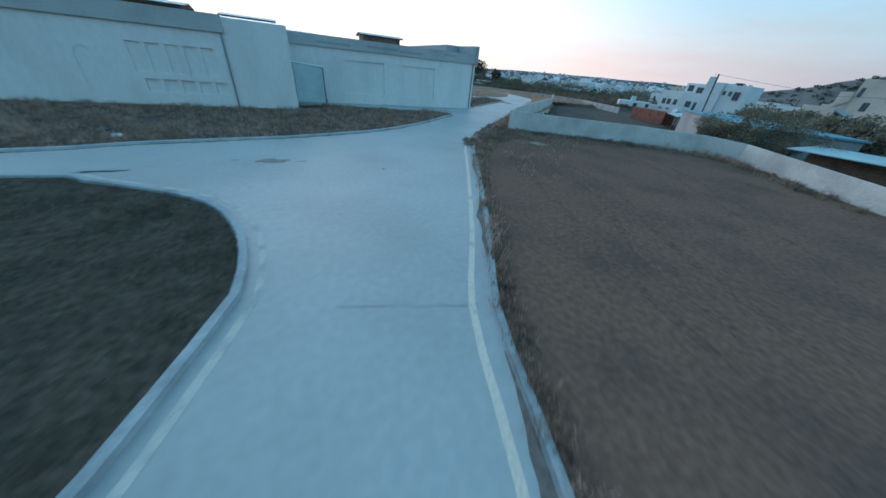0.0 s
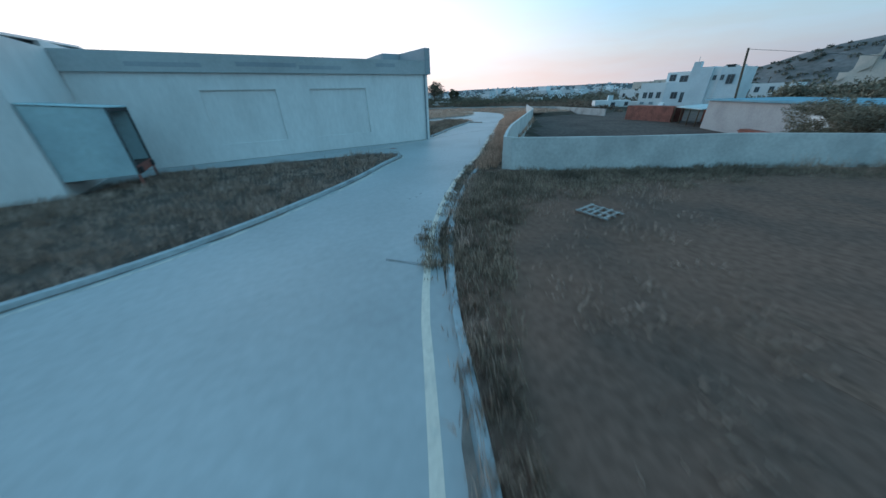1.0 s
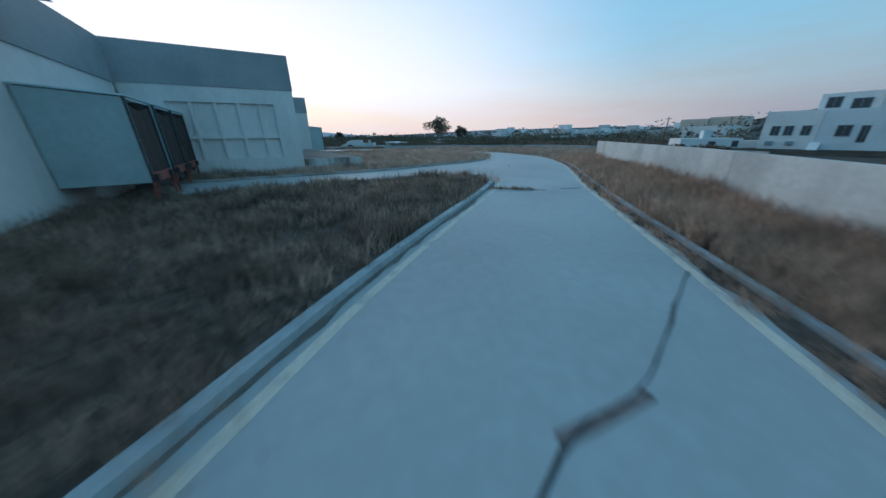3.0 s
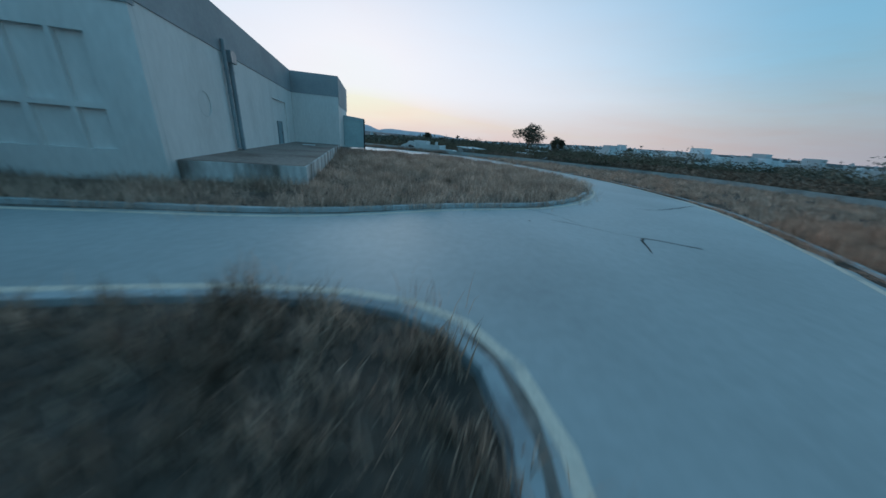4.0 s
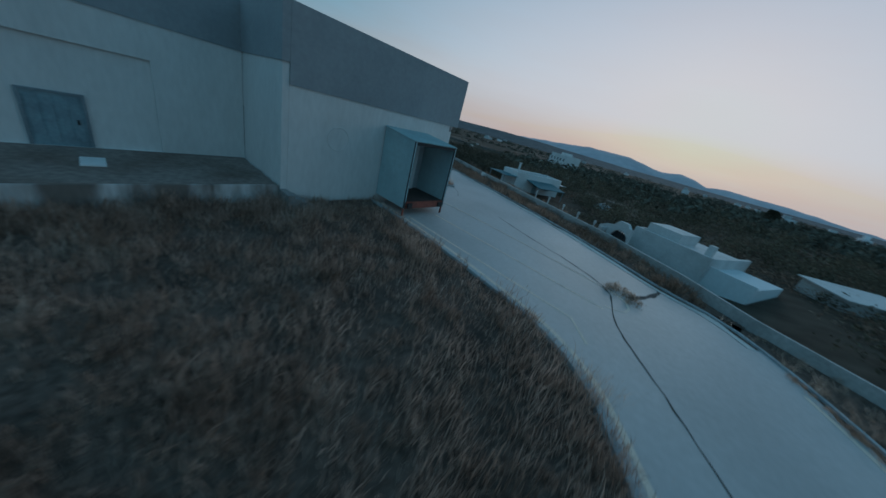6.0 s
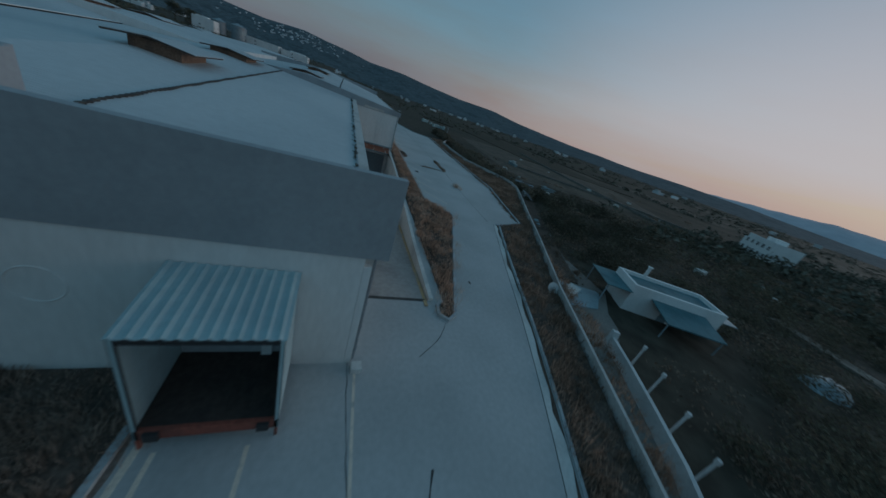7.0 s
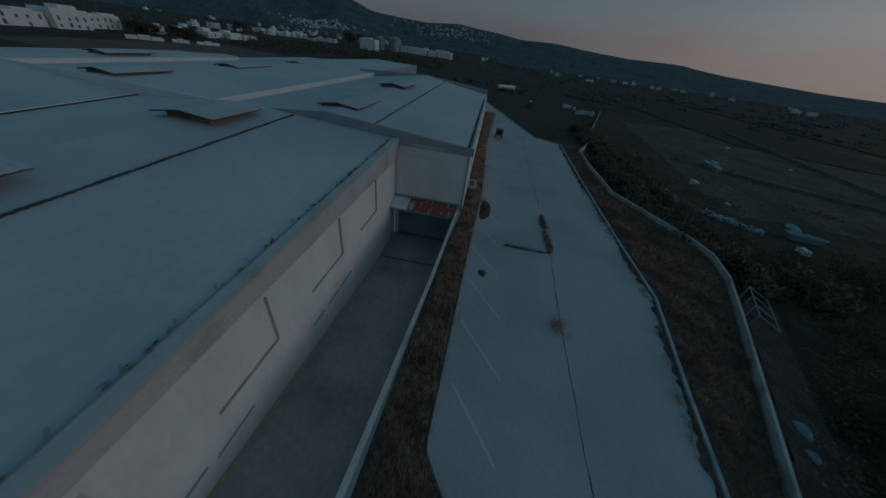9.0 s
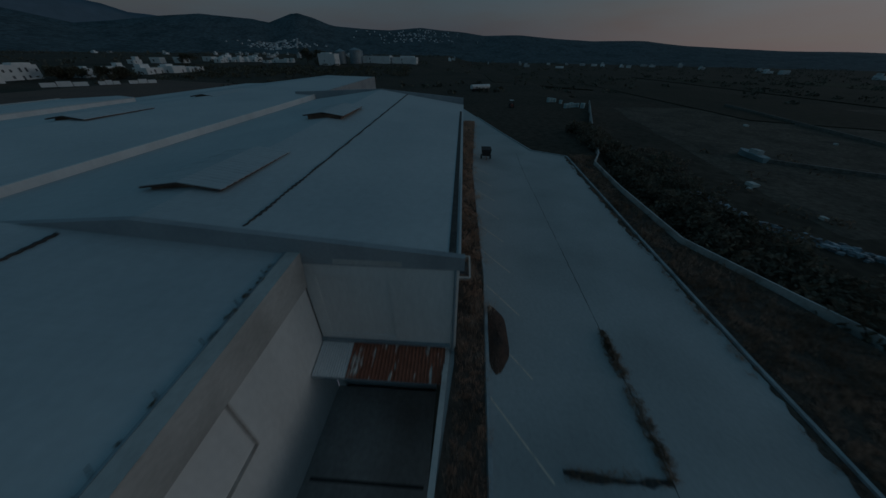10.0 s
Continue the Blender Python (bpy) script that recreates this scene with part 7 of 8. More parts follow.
part("rail", bm, pipe_grey, frame_junk)
old_board = surface("bleached_board", (0.46, 0.45, 0.43), (0.30, 0.29, 0.27), 0.9, stain=2, grain=9, speck=0.2, rand=0.3)
junk = thing("pallet", "broken pale pallet lying on the field", "pallet")
for k in range(5):
    bm = bmesh.new()
    hexa(bm, *[[(18.3 + 0.12 * (k % 2), 22.6 + 0.27 * k, h), (19.5 - 0.3 * (k == 3), 22.62 + 0.27 * k + 0.05 * (k % 3), h), (19.5 - 0.3 * (k == 3), 22.7 + 0.27 * k + 0.05 * (k % 3), h), (18.3 + 0.12 * (k % 2), 22.68 + 0.27 * k, h)] for h in (0.14, 0.165)])
    part("board", bm, old_board, junk)
for k in range(3):
    bm = bmesh.new()
    block(bm, 18.4 + 0.5 * k, 18.46 + 0.5 * k, 22.5, 23.85, 0.1, 0.14)
    part("bearer", bm, old_board, junk)
for x, y in ((-12.2, 26.7),):
    bm = bmesh.new()
    hexa(bm, [(x, y, 0.05), (x + 0.5, y + 0.1, 0.05), (x + 0.45, y + 0.35, 0.05), (x - 0.05, y + 0.25, 0.05)], [(x + 0.05, y + 0.02, 0.2), (x + 0.45, y + 0.12, 0.17), (x + 0.4, y + 0.33, 0.19), (x, y + 0.22, 0.2)])
    tagged(finish("stone_slab", bm, house_white), "pale broken slab lying in the dry grass", "slab")
corner_box = bmesh.new()
block(corner_box, 38.4, 38.85, 118.15, 118.6, 0.0, 0.3)
tagged(finish("concrete_block", corner_box, wall_concrete), "small pale concrete block at the building corner", "block")
brick_heap = thing("brick_pile", "small pile of red bricks beside the field wall", "bricks")
for k in range(14):
    bm = bmesh.new()
    x, y, z = 34.2 + 0.26 * (k % 5) + 0.05 * (k % 3), 11.0 + 0.14 * (k % 4), 0.03 + 0.09 * (k // 5)
    block(bm, x, x + 0.24, y, y + 0.12, z, z + 0.085)
    part("brick", bm, orange_tile, brick_heap)

# the low loading steps beside the platform
bm = bmesh.new()
for k in range(5):
    block(bm, 38.28, 39.4, 106.0 + 0.32 * k, 106.32 + 0.32 * k, -0.1, 0.78 - 0.18 * k)
tagged(finish("steps", bm, old_step), "worn concrete steps at the end of the platform", "steps", kind="structure")
bm = bmesh.new()
block(bm, 35.0, 36.2, 99.6, 100.3, 0.95, 1.02)
tagged(finish("board", bm, house_white), "pale board lying on the platform", "board")

for k, (x, y, ang, l_, w_, h_) in enumerate(((66.5, 138.5, 40, 9, 4, 1.0), (85.5, 146, 25, 8, 4, 0.6), (81, 128.5, -20, 5, 2.2, 0.25), (104, 172, 20, 9, 5, 1.2))):
    shed_ = thing("shed", "low rough shed with a pale sheet roof in the scrub", "shed", "sheds in the scrub")
    to = turned(x, y, ang)
    z = land(x, y)
    bm = bmesh.new()
    quad_solid(bm, to, 0.3, l_ - 0.3, 0.3, w_ - 0.3, z - 0.3, h_ - 0.12, None, h_ + 0.18)
    part("wall", bm, old_render, shed_)
    bm = bmesh.new()
    quad_solid(bm, to, 0, l_, 0, w_, h_ - 0.1, h_, h_ + 0.2, h_ + 0.3)
    part("roof", bm, old_lime, shed_, "pale sheet roof")

# waste ground beyond the yard: bales, a tank, a tractor, heaps of rubbish
rnd = random.Random(8)
for cx, cy, n in ((-143, 166.5, 4), (-128, 170, 6)):
    for k in range(n):
        x, y = cx + rnd.uniform(-2.5, 2.5), cy + 1.35 * k - n * 0.6
        s = rnd.uniform(0.95, 1.35)
        bale = thing("wrapped_bale", "pale blue wrapped bale standing on waste ground", "bale", "wrapped bales", at=(x, y, land(x, y)))
        bm = bmesh.new()
        tube(bm, [(0, 0, -0.05), (0, 0, 0.15), (0, 0, s), (0, 0, s * 1.25)], s * 0.62, 12)
        part("wrapping", bm, teal_sheet, bale)
        bm = bmesh.new()
        tube(bm, [(0, 0, s * 0.55), (0, 0, s * 0.62)], s * 0.64, 12)
        part("strap", bm, slate_sheet, bale)
tank = thing("tank_trailer", "long white tank trailer parked on waste ground", "trailer", at=(-187, 136.5, land(-187, 136.5)))
bm = bmesh.new()
tube(bm, [(3.2, -5.0, 2.3), (3.0, -4.7, 2.3), (-3.0, 4.7, 2.3), (-3.2, 5.0, 2.3)], 1.1, 16)
part("tank", bm, house_white, tank)
for k in range(4):
    bm = bmesh.new()
    a = -0.75 + 0.5 * k
    tube(bm, [(a * 3.4 + 0.9, -a * 5.2 + 0.55, 0.5), (a * 3.4 - 0.9, -a * 5.2 - 0.55, 0.5)], 0.5, 14)
    part("wheel", bm, rubber, tank)
bm = bmesh.new()
hexa(bm, [(3.4, -4.6, 0.9), (2.6, -5.2, 0.9), (-3.4, 4.6, 0.9), (-2.6, 5.2, 0.9)], [(3.4, -4.6, 1.2), (2.6, -5.2, 1.2), (-3.4, 4.6, 1.2), (-2.6, 5.2, 1.2)])
part("chassis", bm, rubber, tank)
tractor = thing("tractor", "small dark farm tractor with a pale cab roof", "tractor", at=(-125.2, 145.5, land(-125, 145.5)))
for x, y, r in ((-0.9, -0.8, 0.72), (-0.9, 0.8, 0.72), (1.1, -0.65, 0.42), (1.1, 0.65, 0.42)):
    bm = bmesh.new()
    tube(bm, [(x, y - 0.16, r), (x, y + 0.16, r)], r, 16)
    part("wheel", bm, rubber, tractor)
bm = bmesh.new()
block(bm, -0.1, 1.7, -0.38, 0.38, 0.6, 1.35)
part("bonnet", bm, rust_red, tractor, "dull red bonnet")
bm = bmesh.new()
block(bm, -1.5, 0.1, -0.6, 0.6, 0.8, 1.5)
part("body", bm, rubber, tractor)
for x, y in ((-1.4, -0.55), (-1.4, 0.55), (0.0, -0.55), (0.0, 0.55)):
    bm = bmesh.new()
    tube(bm, [(x, y, 1.5), (x, y, 2.4)], 0.05, 6)
    part("post", bm, rubber, tractor)
bm = bmesh.new()
block(bm, -1.6, 0.15, -0.7, 0.7, 2.4, 2.5)
part("cab_roof", bm, house_white, tractor)
bm = bmesh.new()
line = smooth_line([(-50.4, 164.6), (-45, 166), (-39.4, 166.6), (-35.9, 169.2), (-33.5, 171.4), (-30, 175)], 0.35)
for q in line:
    for _ in range(5):
        x, y, s = q.x + rnd.uniform(-1.4, 1.4), q.y + rnd.uniform(-1.0, 1.0), rnd.uniform(0.12, 0.5)
        z = land(x, y)
        a = rnd.uniform(0, 3)
        c, d = math.cos(a) * s, math.sin(a) * s
        hexa(bm, [(x - c, y - d, z - 0.1), (x + d, y - c, z - 0.1), (x + c, y + d, z - 0.1), (x - d, y + c, z - 0.1)], [(x - c, y - d, z + s * rnd.uniform(0.2, 1.2)), (x + d, y - c, z + s * 0.8), (x + c, y + d, z + s * rnd.uniform(0.2, 1.0)), (x - d, y + c, z + s * 0.5)])
tagged(finish("rubbish", bm, surface("pale_rubbish", (0.30, 0.34, 0.38), (0.16, 0.16, 0.17), 0.7, stain=1.5, grain=6, speck=0.3, rand=0.6)), "line of pale plastic rubbish and rubble dumped along the thicket", "rubbish", kind="stuff")
skiff = thing("hull_shell", "dull slate-blue empty boat hull lying in the weeds", "boat", at=(-29.6, 181.5, land(-29.6, 181.5)))
bm = bmesh.new()
shape = [(-2.6, 0.75), (-1.2, 0.95), (0.8, 0.9), (2.2, 0.45), (2.9, 0.05)]
outer = [(u * 0.25 + w * 0.96, u * 0.96 - w * 0.25) for u, w in shape] + [(u * 0.25 - w * 0.96, u * 0.96 + w * 0.25) for u, w in shape[::-1]]
top = [bm.verts.new((x, y, 0.95)) for x, y in outer]
low = [bm.verts.new((x * 0.7, y * 0.86, 0.0)) for x, y in outer]
inner = [bm.verts.new((x * 0.9, y * 0.93, 0.95)) for x, y in outer]
deep = [bm.verts.new((x * 0.62, y * 0.8, 0.3)) for x, y in outer]
for i in range(len(outer)):
    j = (i + 1) % len(outer)
    for p, q in ((low, top), (top, inner), (inner, deep)):
        bm.faces.new((p[i], p[j], q[j], q[i]))
bm.faces.new(low[::-1])
bm.faces.new(deep)
part("hull", bm, slate_sheet, skiff)
for v in (-1.2, 0.6):
    bm = bmesh.new()
    block(bm, -0.7, 0.7, v, v + 0.3, 0.62, 0.66)
    part("thwart", bm, timber, skiff)


def north_house(x0, x1, y0, y1, z1, n, label):
    """A white house seen from the north-east, with openings in its north and east faces."""
    t = thing("house", label, "house", "houses behind the factory")
    z0 = land(x1, y1)
    house_block(t, x0, x1, y0, y1, z0 - 2.5, z1)
    mix = random.Random(int(x0 * 3 + y0))
    if mix.random() < 0.7:
        w, d = (x1 - x0) * mix.uniform(0.3, 0.5), (y1 - y0) * mix.uniform(0.4, 0.6)
        x, y = mix.uniform(x0, x1 - w), mix.uniform(y0, y1 - d)
        house_block(t, x, x + w, y, y + d, z1 - 0.3, z1 + mix.uniform(0.8, 2.4))
    for wall, length, k in ((Wall((x0, y1), (1, 0), (0, 1)), x1 - x0, n), (Wall((x1, y0), (0, 1), (1, 0)), y1 - y0, max(1, n // 3))):
        for i in range(k):
            u = length * (i + mix.uniform(0.2, 0.6)) / k
            if z1 - z0 > 5.5:
                window(t, wall, u, z0 + 4.0, 0.9, mix.choice((1.2, 1.9)))
            if mix.random() < 0.8:
                window(t, wall, u + 0.3, z0 + mix.choice((0.2, 1.0)), mix.choice((0.9, 1.2)), mix.choice((1.2, 1.9)))
    return t


north_house(-142, -118, -128, -114, 8.0, 5, "white flat-roofed house beyond the ploughed field")
north_house(-160, -143, -124, -110, 10.5, 4, "tall white house with a flat roof beyond the ploughed field")
north_house(-184, -166, -131, -119, 9.4, 5, "two-storey white house with wide dark openings")
north_house(-201, -195, -114, -106, 7.0, 2, "small white house between dark trees")
north_house(-231, -219, -123, -115, 7.4, 3, "white flat-roofed house behind a dark tree")
north_house(-240, -226, -105, -95, 6.6, 3, "long white house with stepped flat roofs")
north_house(-252, -240, -99, -88, 7.4, 2, "white house with a raised flat roof")
north_house(-268, -253, -98, -86, 6.4, 3, "low white house at the end of a row")
north_house(-378, -364, -30, -12, 16.2, 2, "tall white farm building beside the grain silos")
north_house(-436, -418, 2, 36, 14.4, 5, "long white farm shed behind the silos")
north_house(-440, -422, 38, 68, 13.4, 5, "long white farm shed at the edge of the plain")
rnd = random.Random(61)
for x0, y0, x1, y1, n in ((-352, -136, -398, -112, 7), (-372, -164, -402, -120, 6), (-374, -92, -392, -66, 4), (-300, -190, -340, -150, 3)):
    for k in range(n):
        t = (k + 0.5) / n
        x, y = x0 + (x1 - x0) * t + rnd.uniform(-4, 4), y0 + (y1 - y0) * t + rnd.uniform(-3, 3)
        north_house(x - rnd.uniform(6, 10), x, y - rnd.uniform(6, 11), y, land(x, y) + rnd.choice((2.2, 2.6, 3.0, 4.6)), 2, "white cube house in a hamlet at the foot of the hills")
for x0, y0, x1, y1 in ((-153, -82, -165, -70), (-168, -68, -174, -62), (-177, -60, -186, -52)):
    garden = thing("garden_wall", "low whitewashed garden wall behind the ploughed field", "wall", "garden walls")
    for k in range(3):
        a, b = Vector((x0, y0)).lerp(Vector((x1, y1)), k / 3), Vector((x0, y0)).lerp(Vector((x1, y1)), (k + 0.94) / 3)
        bm = bmesh.new()
        z = land(a.x, a.y)
        ribbon(bm, [a, b], 0.2, -0.2, z - 1.0, z + 1.9 + 0.5 * (k % 2))
        part("wall_panel", bm, house_white, garden)
for x, y, h, c in ((-184, -108, 6.5, 5.5), (-190, -105, 5.8, 5), (-195, -91, 6.6, 6.0), (-203, -88, 5.6, 5), (-372, -46, 15, 8.5), (-378, -36, 13, 7.5), (-212, -100, 5, 4), (-330, -150, 7, 7)):
    tree(x, y, h, c, int(-x), "dark spreading tree among white houses", 0.5, 170)
clumps = []
rs = np.random.RandomState(62)
for _ in range(330):
    az, d = rs.uniform(99, 134), rs.uniform(275, 385)
    x, y = bearing(az, d, -3, 127)
    r = rs.uniform(1.3, 3.0)
    if math.hypot(x + 235, y + 98) > 26:
        clumps.append((x, y, land(x, y) + r * 0.35, r * 1.5, r * 0.7))
foliage("hedges", clumps, 0.7, "dark thickets between the fields and the white houses", 63, leaf_dark, 34, "hedges")

# ---- distance: plain, boats, towns, hills ----
field_stone = surface("field_stone", (0.17, 0.16, 0.145), (0.09, 0.085, 0.075), 0.95, stain=1.0, grain=4, speck=0.3)
boat = thing("boat", "old slate-blue boat lying on the scrubland", "boat")
bm = bmesh.new()
L = [(0, 0), (1.2, 0.9), (3.2, 1.15), (6.2, 1.0), (7.2, 0.7)]
low, top = [], []
for u, wdt in L + [(u, -wdt) for u, wdt in L[::-1] if wdt]:
    low.append(bm.verts.new((-74.5 + u, 191 + wdt * 0.5, land(-71, 191) + 0.1)))
    top.append(bm.verts.new((-74.5 + u, 191 + wdt, land(-71, 191) + 1.5 - 0.05 * u)))
bm.faces.new(low[::-1])
for i in range(len(low)):
    j = (i + 1) % len(low)
    bm.faces.new((low[i], low[j], top[j], top[i]))
bm.faces.new(top)
part("hull", bm, slate_sheet, boat)
bm = bmesh.new()
block(bm, -71.5, -69.2, 190.4, 191.6, land(-71, 191) + 1.3, land(-71, 191) + 2.1)
part("cabin", bm, old_render, boat)
rs = np.random.RandomState(5)
for cx, cy, n, spread_, label in ((-45, 178, 4, 8, "pale rubble in the scrub"), (-60, 230, 8, 30, "pale sheets and scrap on the plain"), (20, 190, 5, 14, "pale sheets lying in the grove")):
    bm = bmesh.new()
    for _ in range(n):
        x, y = cx + rs.normal() * spread_, cy + rs.normal() * spread_ * 0.5
        s = rs.uniform(0.4, 1.2)
        z = land(x, y)
        block(bm, x, x + s * 1.5, y, y + s, z - 0.1, z + s * rs.uniform(0.3, 0.9))
    tagged(finish("scrap", bm, wall_concrete), label, "scrap", kind="stuff")
dull_field = surface("dull_field", (0.062, 0.054, 0.04), (0.042, 0.042, 0.03), 0.95, stain=0.02, grain=0.4, speck=0.3, shine=0.1)
for x0, y0, x1, y1, label in ((-420, 330, -150, 420, "dark ploughed strip on the plain"), (-380, 230, -120, 300, "dull green field on the plain"), (-700, 150, -260, 215, "dull brown field on the plain")):
    bm = bmesh.new()
    hexa(bm, [(x0, y0, -8), (x1, y0, -6), (x1 + 30, y1, -8), (x0 + 30, y1, -8)], [(x, y, land(x, y) + 0.35) for x, y in ((x0, y0), (x1, y0), (x1 + 30, y1), (x0 + 30, y1))])
    tagged(finish("far_field", bm, dull_field), label, "field", kind="structure")
for pts, label in (([(-68, 191.8), (-61, 203), (-55.4, 215), (-46.7, 227.5), (-39.3, 236), (-20, 252)], "low dry-stone wall beside the old boat"), ([(-160, 250), (-60, 232), (60, 226)], "low dry-stone wall across the plain")):
    bm = bmesh.new()
    line = smooth_line(pts, 6)
    ribbon(bm, line, 0.3, -0.3, -6, -1.3)
    tagged(finish("wall_stone", bm, field_stone), label, "wall", kind="structure")

# the quilt of fields on the plain, with hedges along their edges
def ground_at(x, y):
    """Height of the ground sheet itself, between its grid lines."""
    i = min(max(int(np.searchsorted(xs, x)) - 1, 0), len(xs) - 2)
    j = min(max(int(np.searchsorted(ys, y)) - 1, 0), len(ys) - 2)
    u, v = (x - xs[i]) / (xs[i + 1] - xs[i]), (y - ys[j]) / (ys[j + 1] - ys[j])
    a, b, c, d = land(xs[i], ys[j]), land(xs[i + 1], ys[j]), land(xs[i], ys[j + 1]), land(xs[i + 1], ys[j + 1])
    return (a * (1 - u) + b * u) * (1 - v) + (c * (1 - u) + d * u) * v


def far_field(corners, material, label, lift, k=14):
    bm = bmesh.new()
    p, q, r, s = (Vector(c) for c in corners)
    rows = []
    for i in range(k + 1):
        row = []
        for j in range(k + 1):
            at = p.lerp(q, i / k).lerp(s.lerp(r, i / k), j / k)
            w = 0.02 * (q - p).length
            at += Vector((noise.noise(Vector((at.x * 0.05, at.y * 0.05, 1))), noise.noise(Vector((at.x * 0.05, at.y * 0.05, 9))))) * w
            row.append(bm.verts.new((at.x, at.y, ground_at(at.x, at.y) + (lift if 0 < i < k and 0 < j < k else -0.25))))
        rows.append(row)
    for a, b in zip(rows, rows[1:]):
        for j in range(k):
            bm.faces.new((a[j], b[j], b[j + 1], a[j + 1]))
    return tagged(finish("far_field", bm, material, smooth=True), label, "field", kind="structure")


waste = surface("waste_ground", (0.125, 0.104, 0.083), (0.07, 0.063, 0.051), 0.95, stain=0.12, grain=1.2, speck=0.35, bump=0.4, shine=0.1)
stubble = surface("stubble_field", (0.085, 0.071, 0.055), (0.06, 0.052, 0.041), 0.95, stain=0.03, grain=0.6, speck=0.25, bump=0.2, shine=0.1, stretch=(0.3, 1, 1))
fallow = surface("fallow_field", (0.075, 0.072, 0.048), (0.05, 0.052, 0.036), 0.95, stain=0.03, grain=0.6, speck=0.3, bump=0.2, shine=0.1)
far_field([(-90, 38), (-190, 38), (-205, -66), (-90, -80)], surface("red_soil", (0.12, 0.075, 0.055), (0.09, 0.06, 0.045), 0.95, stain=0.05, grain=1), "reddish ploughed field behind the factory", 0.25, 30)
far_field([(-150, 190), (-34, 173), (-28, 250), (-165, 330)], waste, "bare waste ground with patchy dry weeds", 0.12, 30)
rs = np.random.RandomState(90)
hedge = []
for j in range(5):
    for i in range(7):
        x0, y0 = -430 + 128 * i + 40 * (j % 2), 345 + 95 * j * (1 + 0.12 * j)
        wide, deep = rs.uniform(85, 120), rs.uniform(55, 85) * (1 + 0.15 * j)
        if rs.uniform() < 0.3:
            continue
        tilt = rs.uniform(-0.12, 0.12)
        c = [(x0, y0), (x0 + wide, y0 + wide * tilt), (x0 + wide + 18, y0 + deep + wide * tilt), (x0 + 18, y0 + deep)]
        far_field(c, (stubble, fallow, dull_field, waste)[rs.randint(4)], "small dull field on the plain", 0.5)
        for k in range(26):
            t = rs.uniform(0, 1)
            p = Vector(c[0]).lerp(Vector(c[1]), t) if k % 3 else Vector(c[1]).lerp(Vector(c[2]), t)
            r = rs.uniform(1.0, 2.6)
            hedge.append((p.x, p.y, ground_at(p.x, p.y) + r * 0.5, r * 1.6, r))
for _ in range(750):
    x, y, r = rs.uniform(-20, 170), rs.uniform(195, 470), rs.uniform(1.3, 3.0)
    hedge.append((x, y, ground_at(x, y) + r * 0.6, r * 1.4, r))
foliage("hedges", hedge, 0.8, "dark hedges along the field edges", 91, haze_scrub, 30, "hedges")

town_white = surface("far_limewash", (0.66, 0.68, 0.70), (0.50, 0.52, 0.54), 0.9, stain=0.02, grain=0.2, speck=0.1, bump=0, rand=0.3)
hill_near_mat = surface("hill_rock_soil", (0.18, 0.17, 0.165), (0.125, 0.12, 0.115), 0.95, stain=0.06, grain=0.5, speck=0.22, bump=0.2, shine=0.1)
HILLS = [(-180, 2.5), (-150, 2.0), (-120, 3.0), (-100, 2.6), (-88.4, 1.8), (-84.5, 1.5), (-81, 1.3), (-78, 1.1), (-75, 0.9), (-67, 0.75), (-60, 0.95), (-50, 0.9), (-42, 0.8), (-32, 0.55), (-20, 0.0), (-10, 0.05), (-2.5, 0.1), (4, 0.2), (9, 0.25), (14, 0.4), (22, 0.7), (30, 0.8), (41, 0.75),
         (48.6, 0.98), (53.7, 1.2), (58, 1.5), (63.3, 2.1), (70, 2.05), (74.6, 2.35), (80.5, 2.85), (86, 2.8), (89.4, 3.2), (93, 3.4), (96.1, 3.7), (101, 3.3), (105.4, 3.4), (109.5, 3.65), (112, 4.5), (114.4, 5.05), (118.1, 3.75), (120, 4.1), (126, 4.35), (130, 3.9), (134, 3.3), (138, 2.8), (143, 3.8), (160, 3.0), (180, 2.5)]


def hill_height(az, f):
    """Height of the hills at a bearing; f: 0 at their foot, 1 at the crest."""
    e = np.interp(az, [h[0] for h in HILLS], [h[1] for h in HILLS])
    return -9 + (9 + 2300 * math.tan(radians(e)) + 8) * f ** 1.3


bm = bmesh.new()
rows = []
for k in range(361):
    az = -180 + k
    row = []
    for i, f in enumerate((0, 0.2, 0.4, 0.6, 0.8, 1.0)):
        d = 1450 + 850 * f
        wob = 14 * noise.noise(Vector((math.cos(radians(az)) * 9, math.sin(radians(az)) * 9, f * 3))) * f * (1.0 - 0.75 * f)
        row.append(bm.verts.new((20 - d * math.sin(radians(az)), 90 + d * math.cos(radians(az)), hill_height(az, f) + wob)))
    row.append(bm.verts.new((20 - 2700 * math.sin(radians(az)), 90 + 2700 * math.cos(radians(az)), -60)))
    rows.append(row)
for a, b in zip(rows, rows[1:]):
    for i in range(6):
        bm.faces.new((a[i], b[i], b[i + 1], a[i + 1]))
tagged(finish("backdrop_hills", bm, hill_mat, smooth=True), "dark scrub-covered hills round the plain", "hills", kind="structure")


# the near hill to the east, with a few houses on its flank
RIDGE = [(-260, 12), (-160, 24), (-40, 28), (10, 26), (38, 24), (50, 22.2), (57, 21.2), (63, 19.4), (68, 18.2), (75, 15.8), (80, 14.2), (84, 13.3), (90, 12.2), (97, 10.6), (106, 8), (118, 4), (132, 0), (140, -2)]


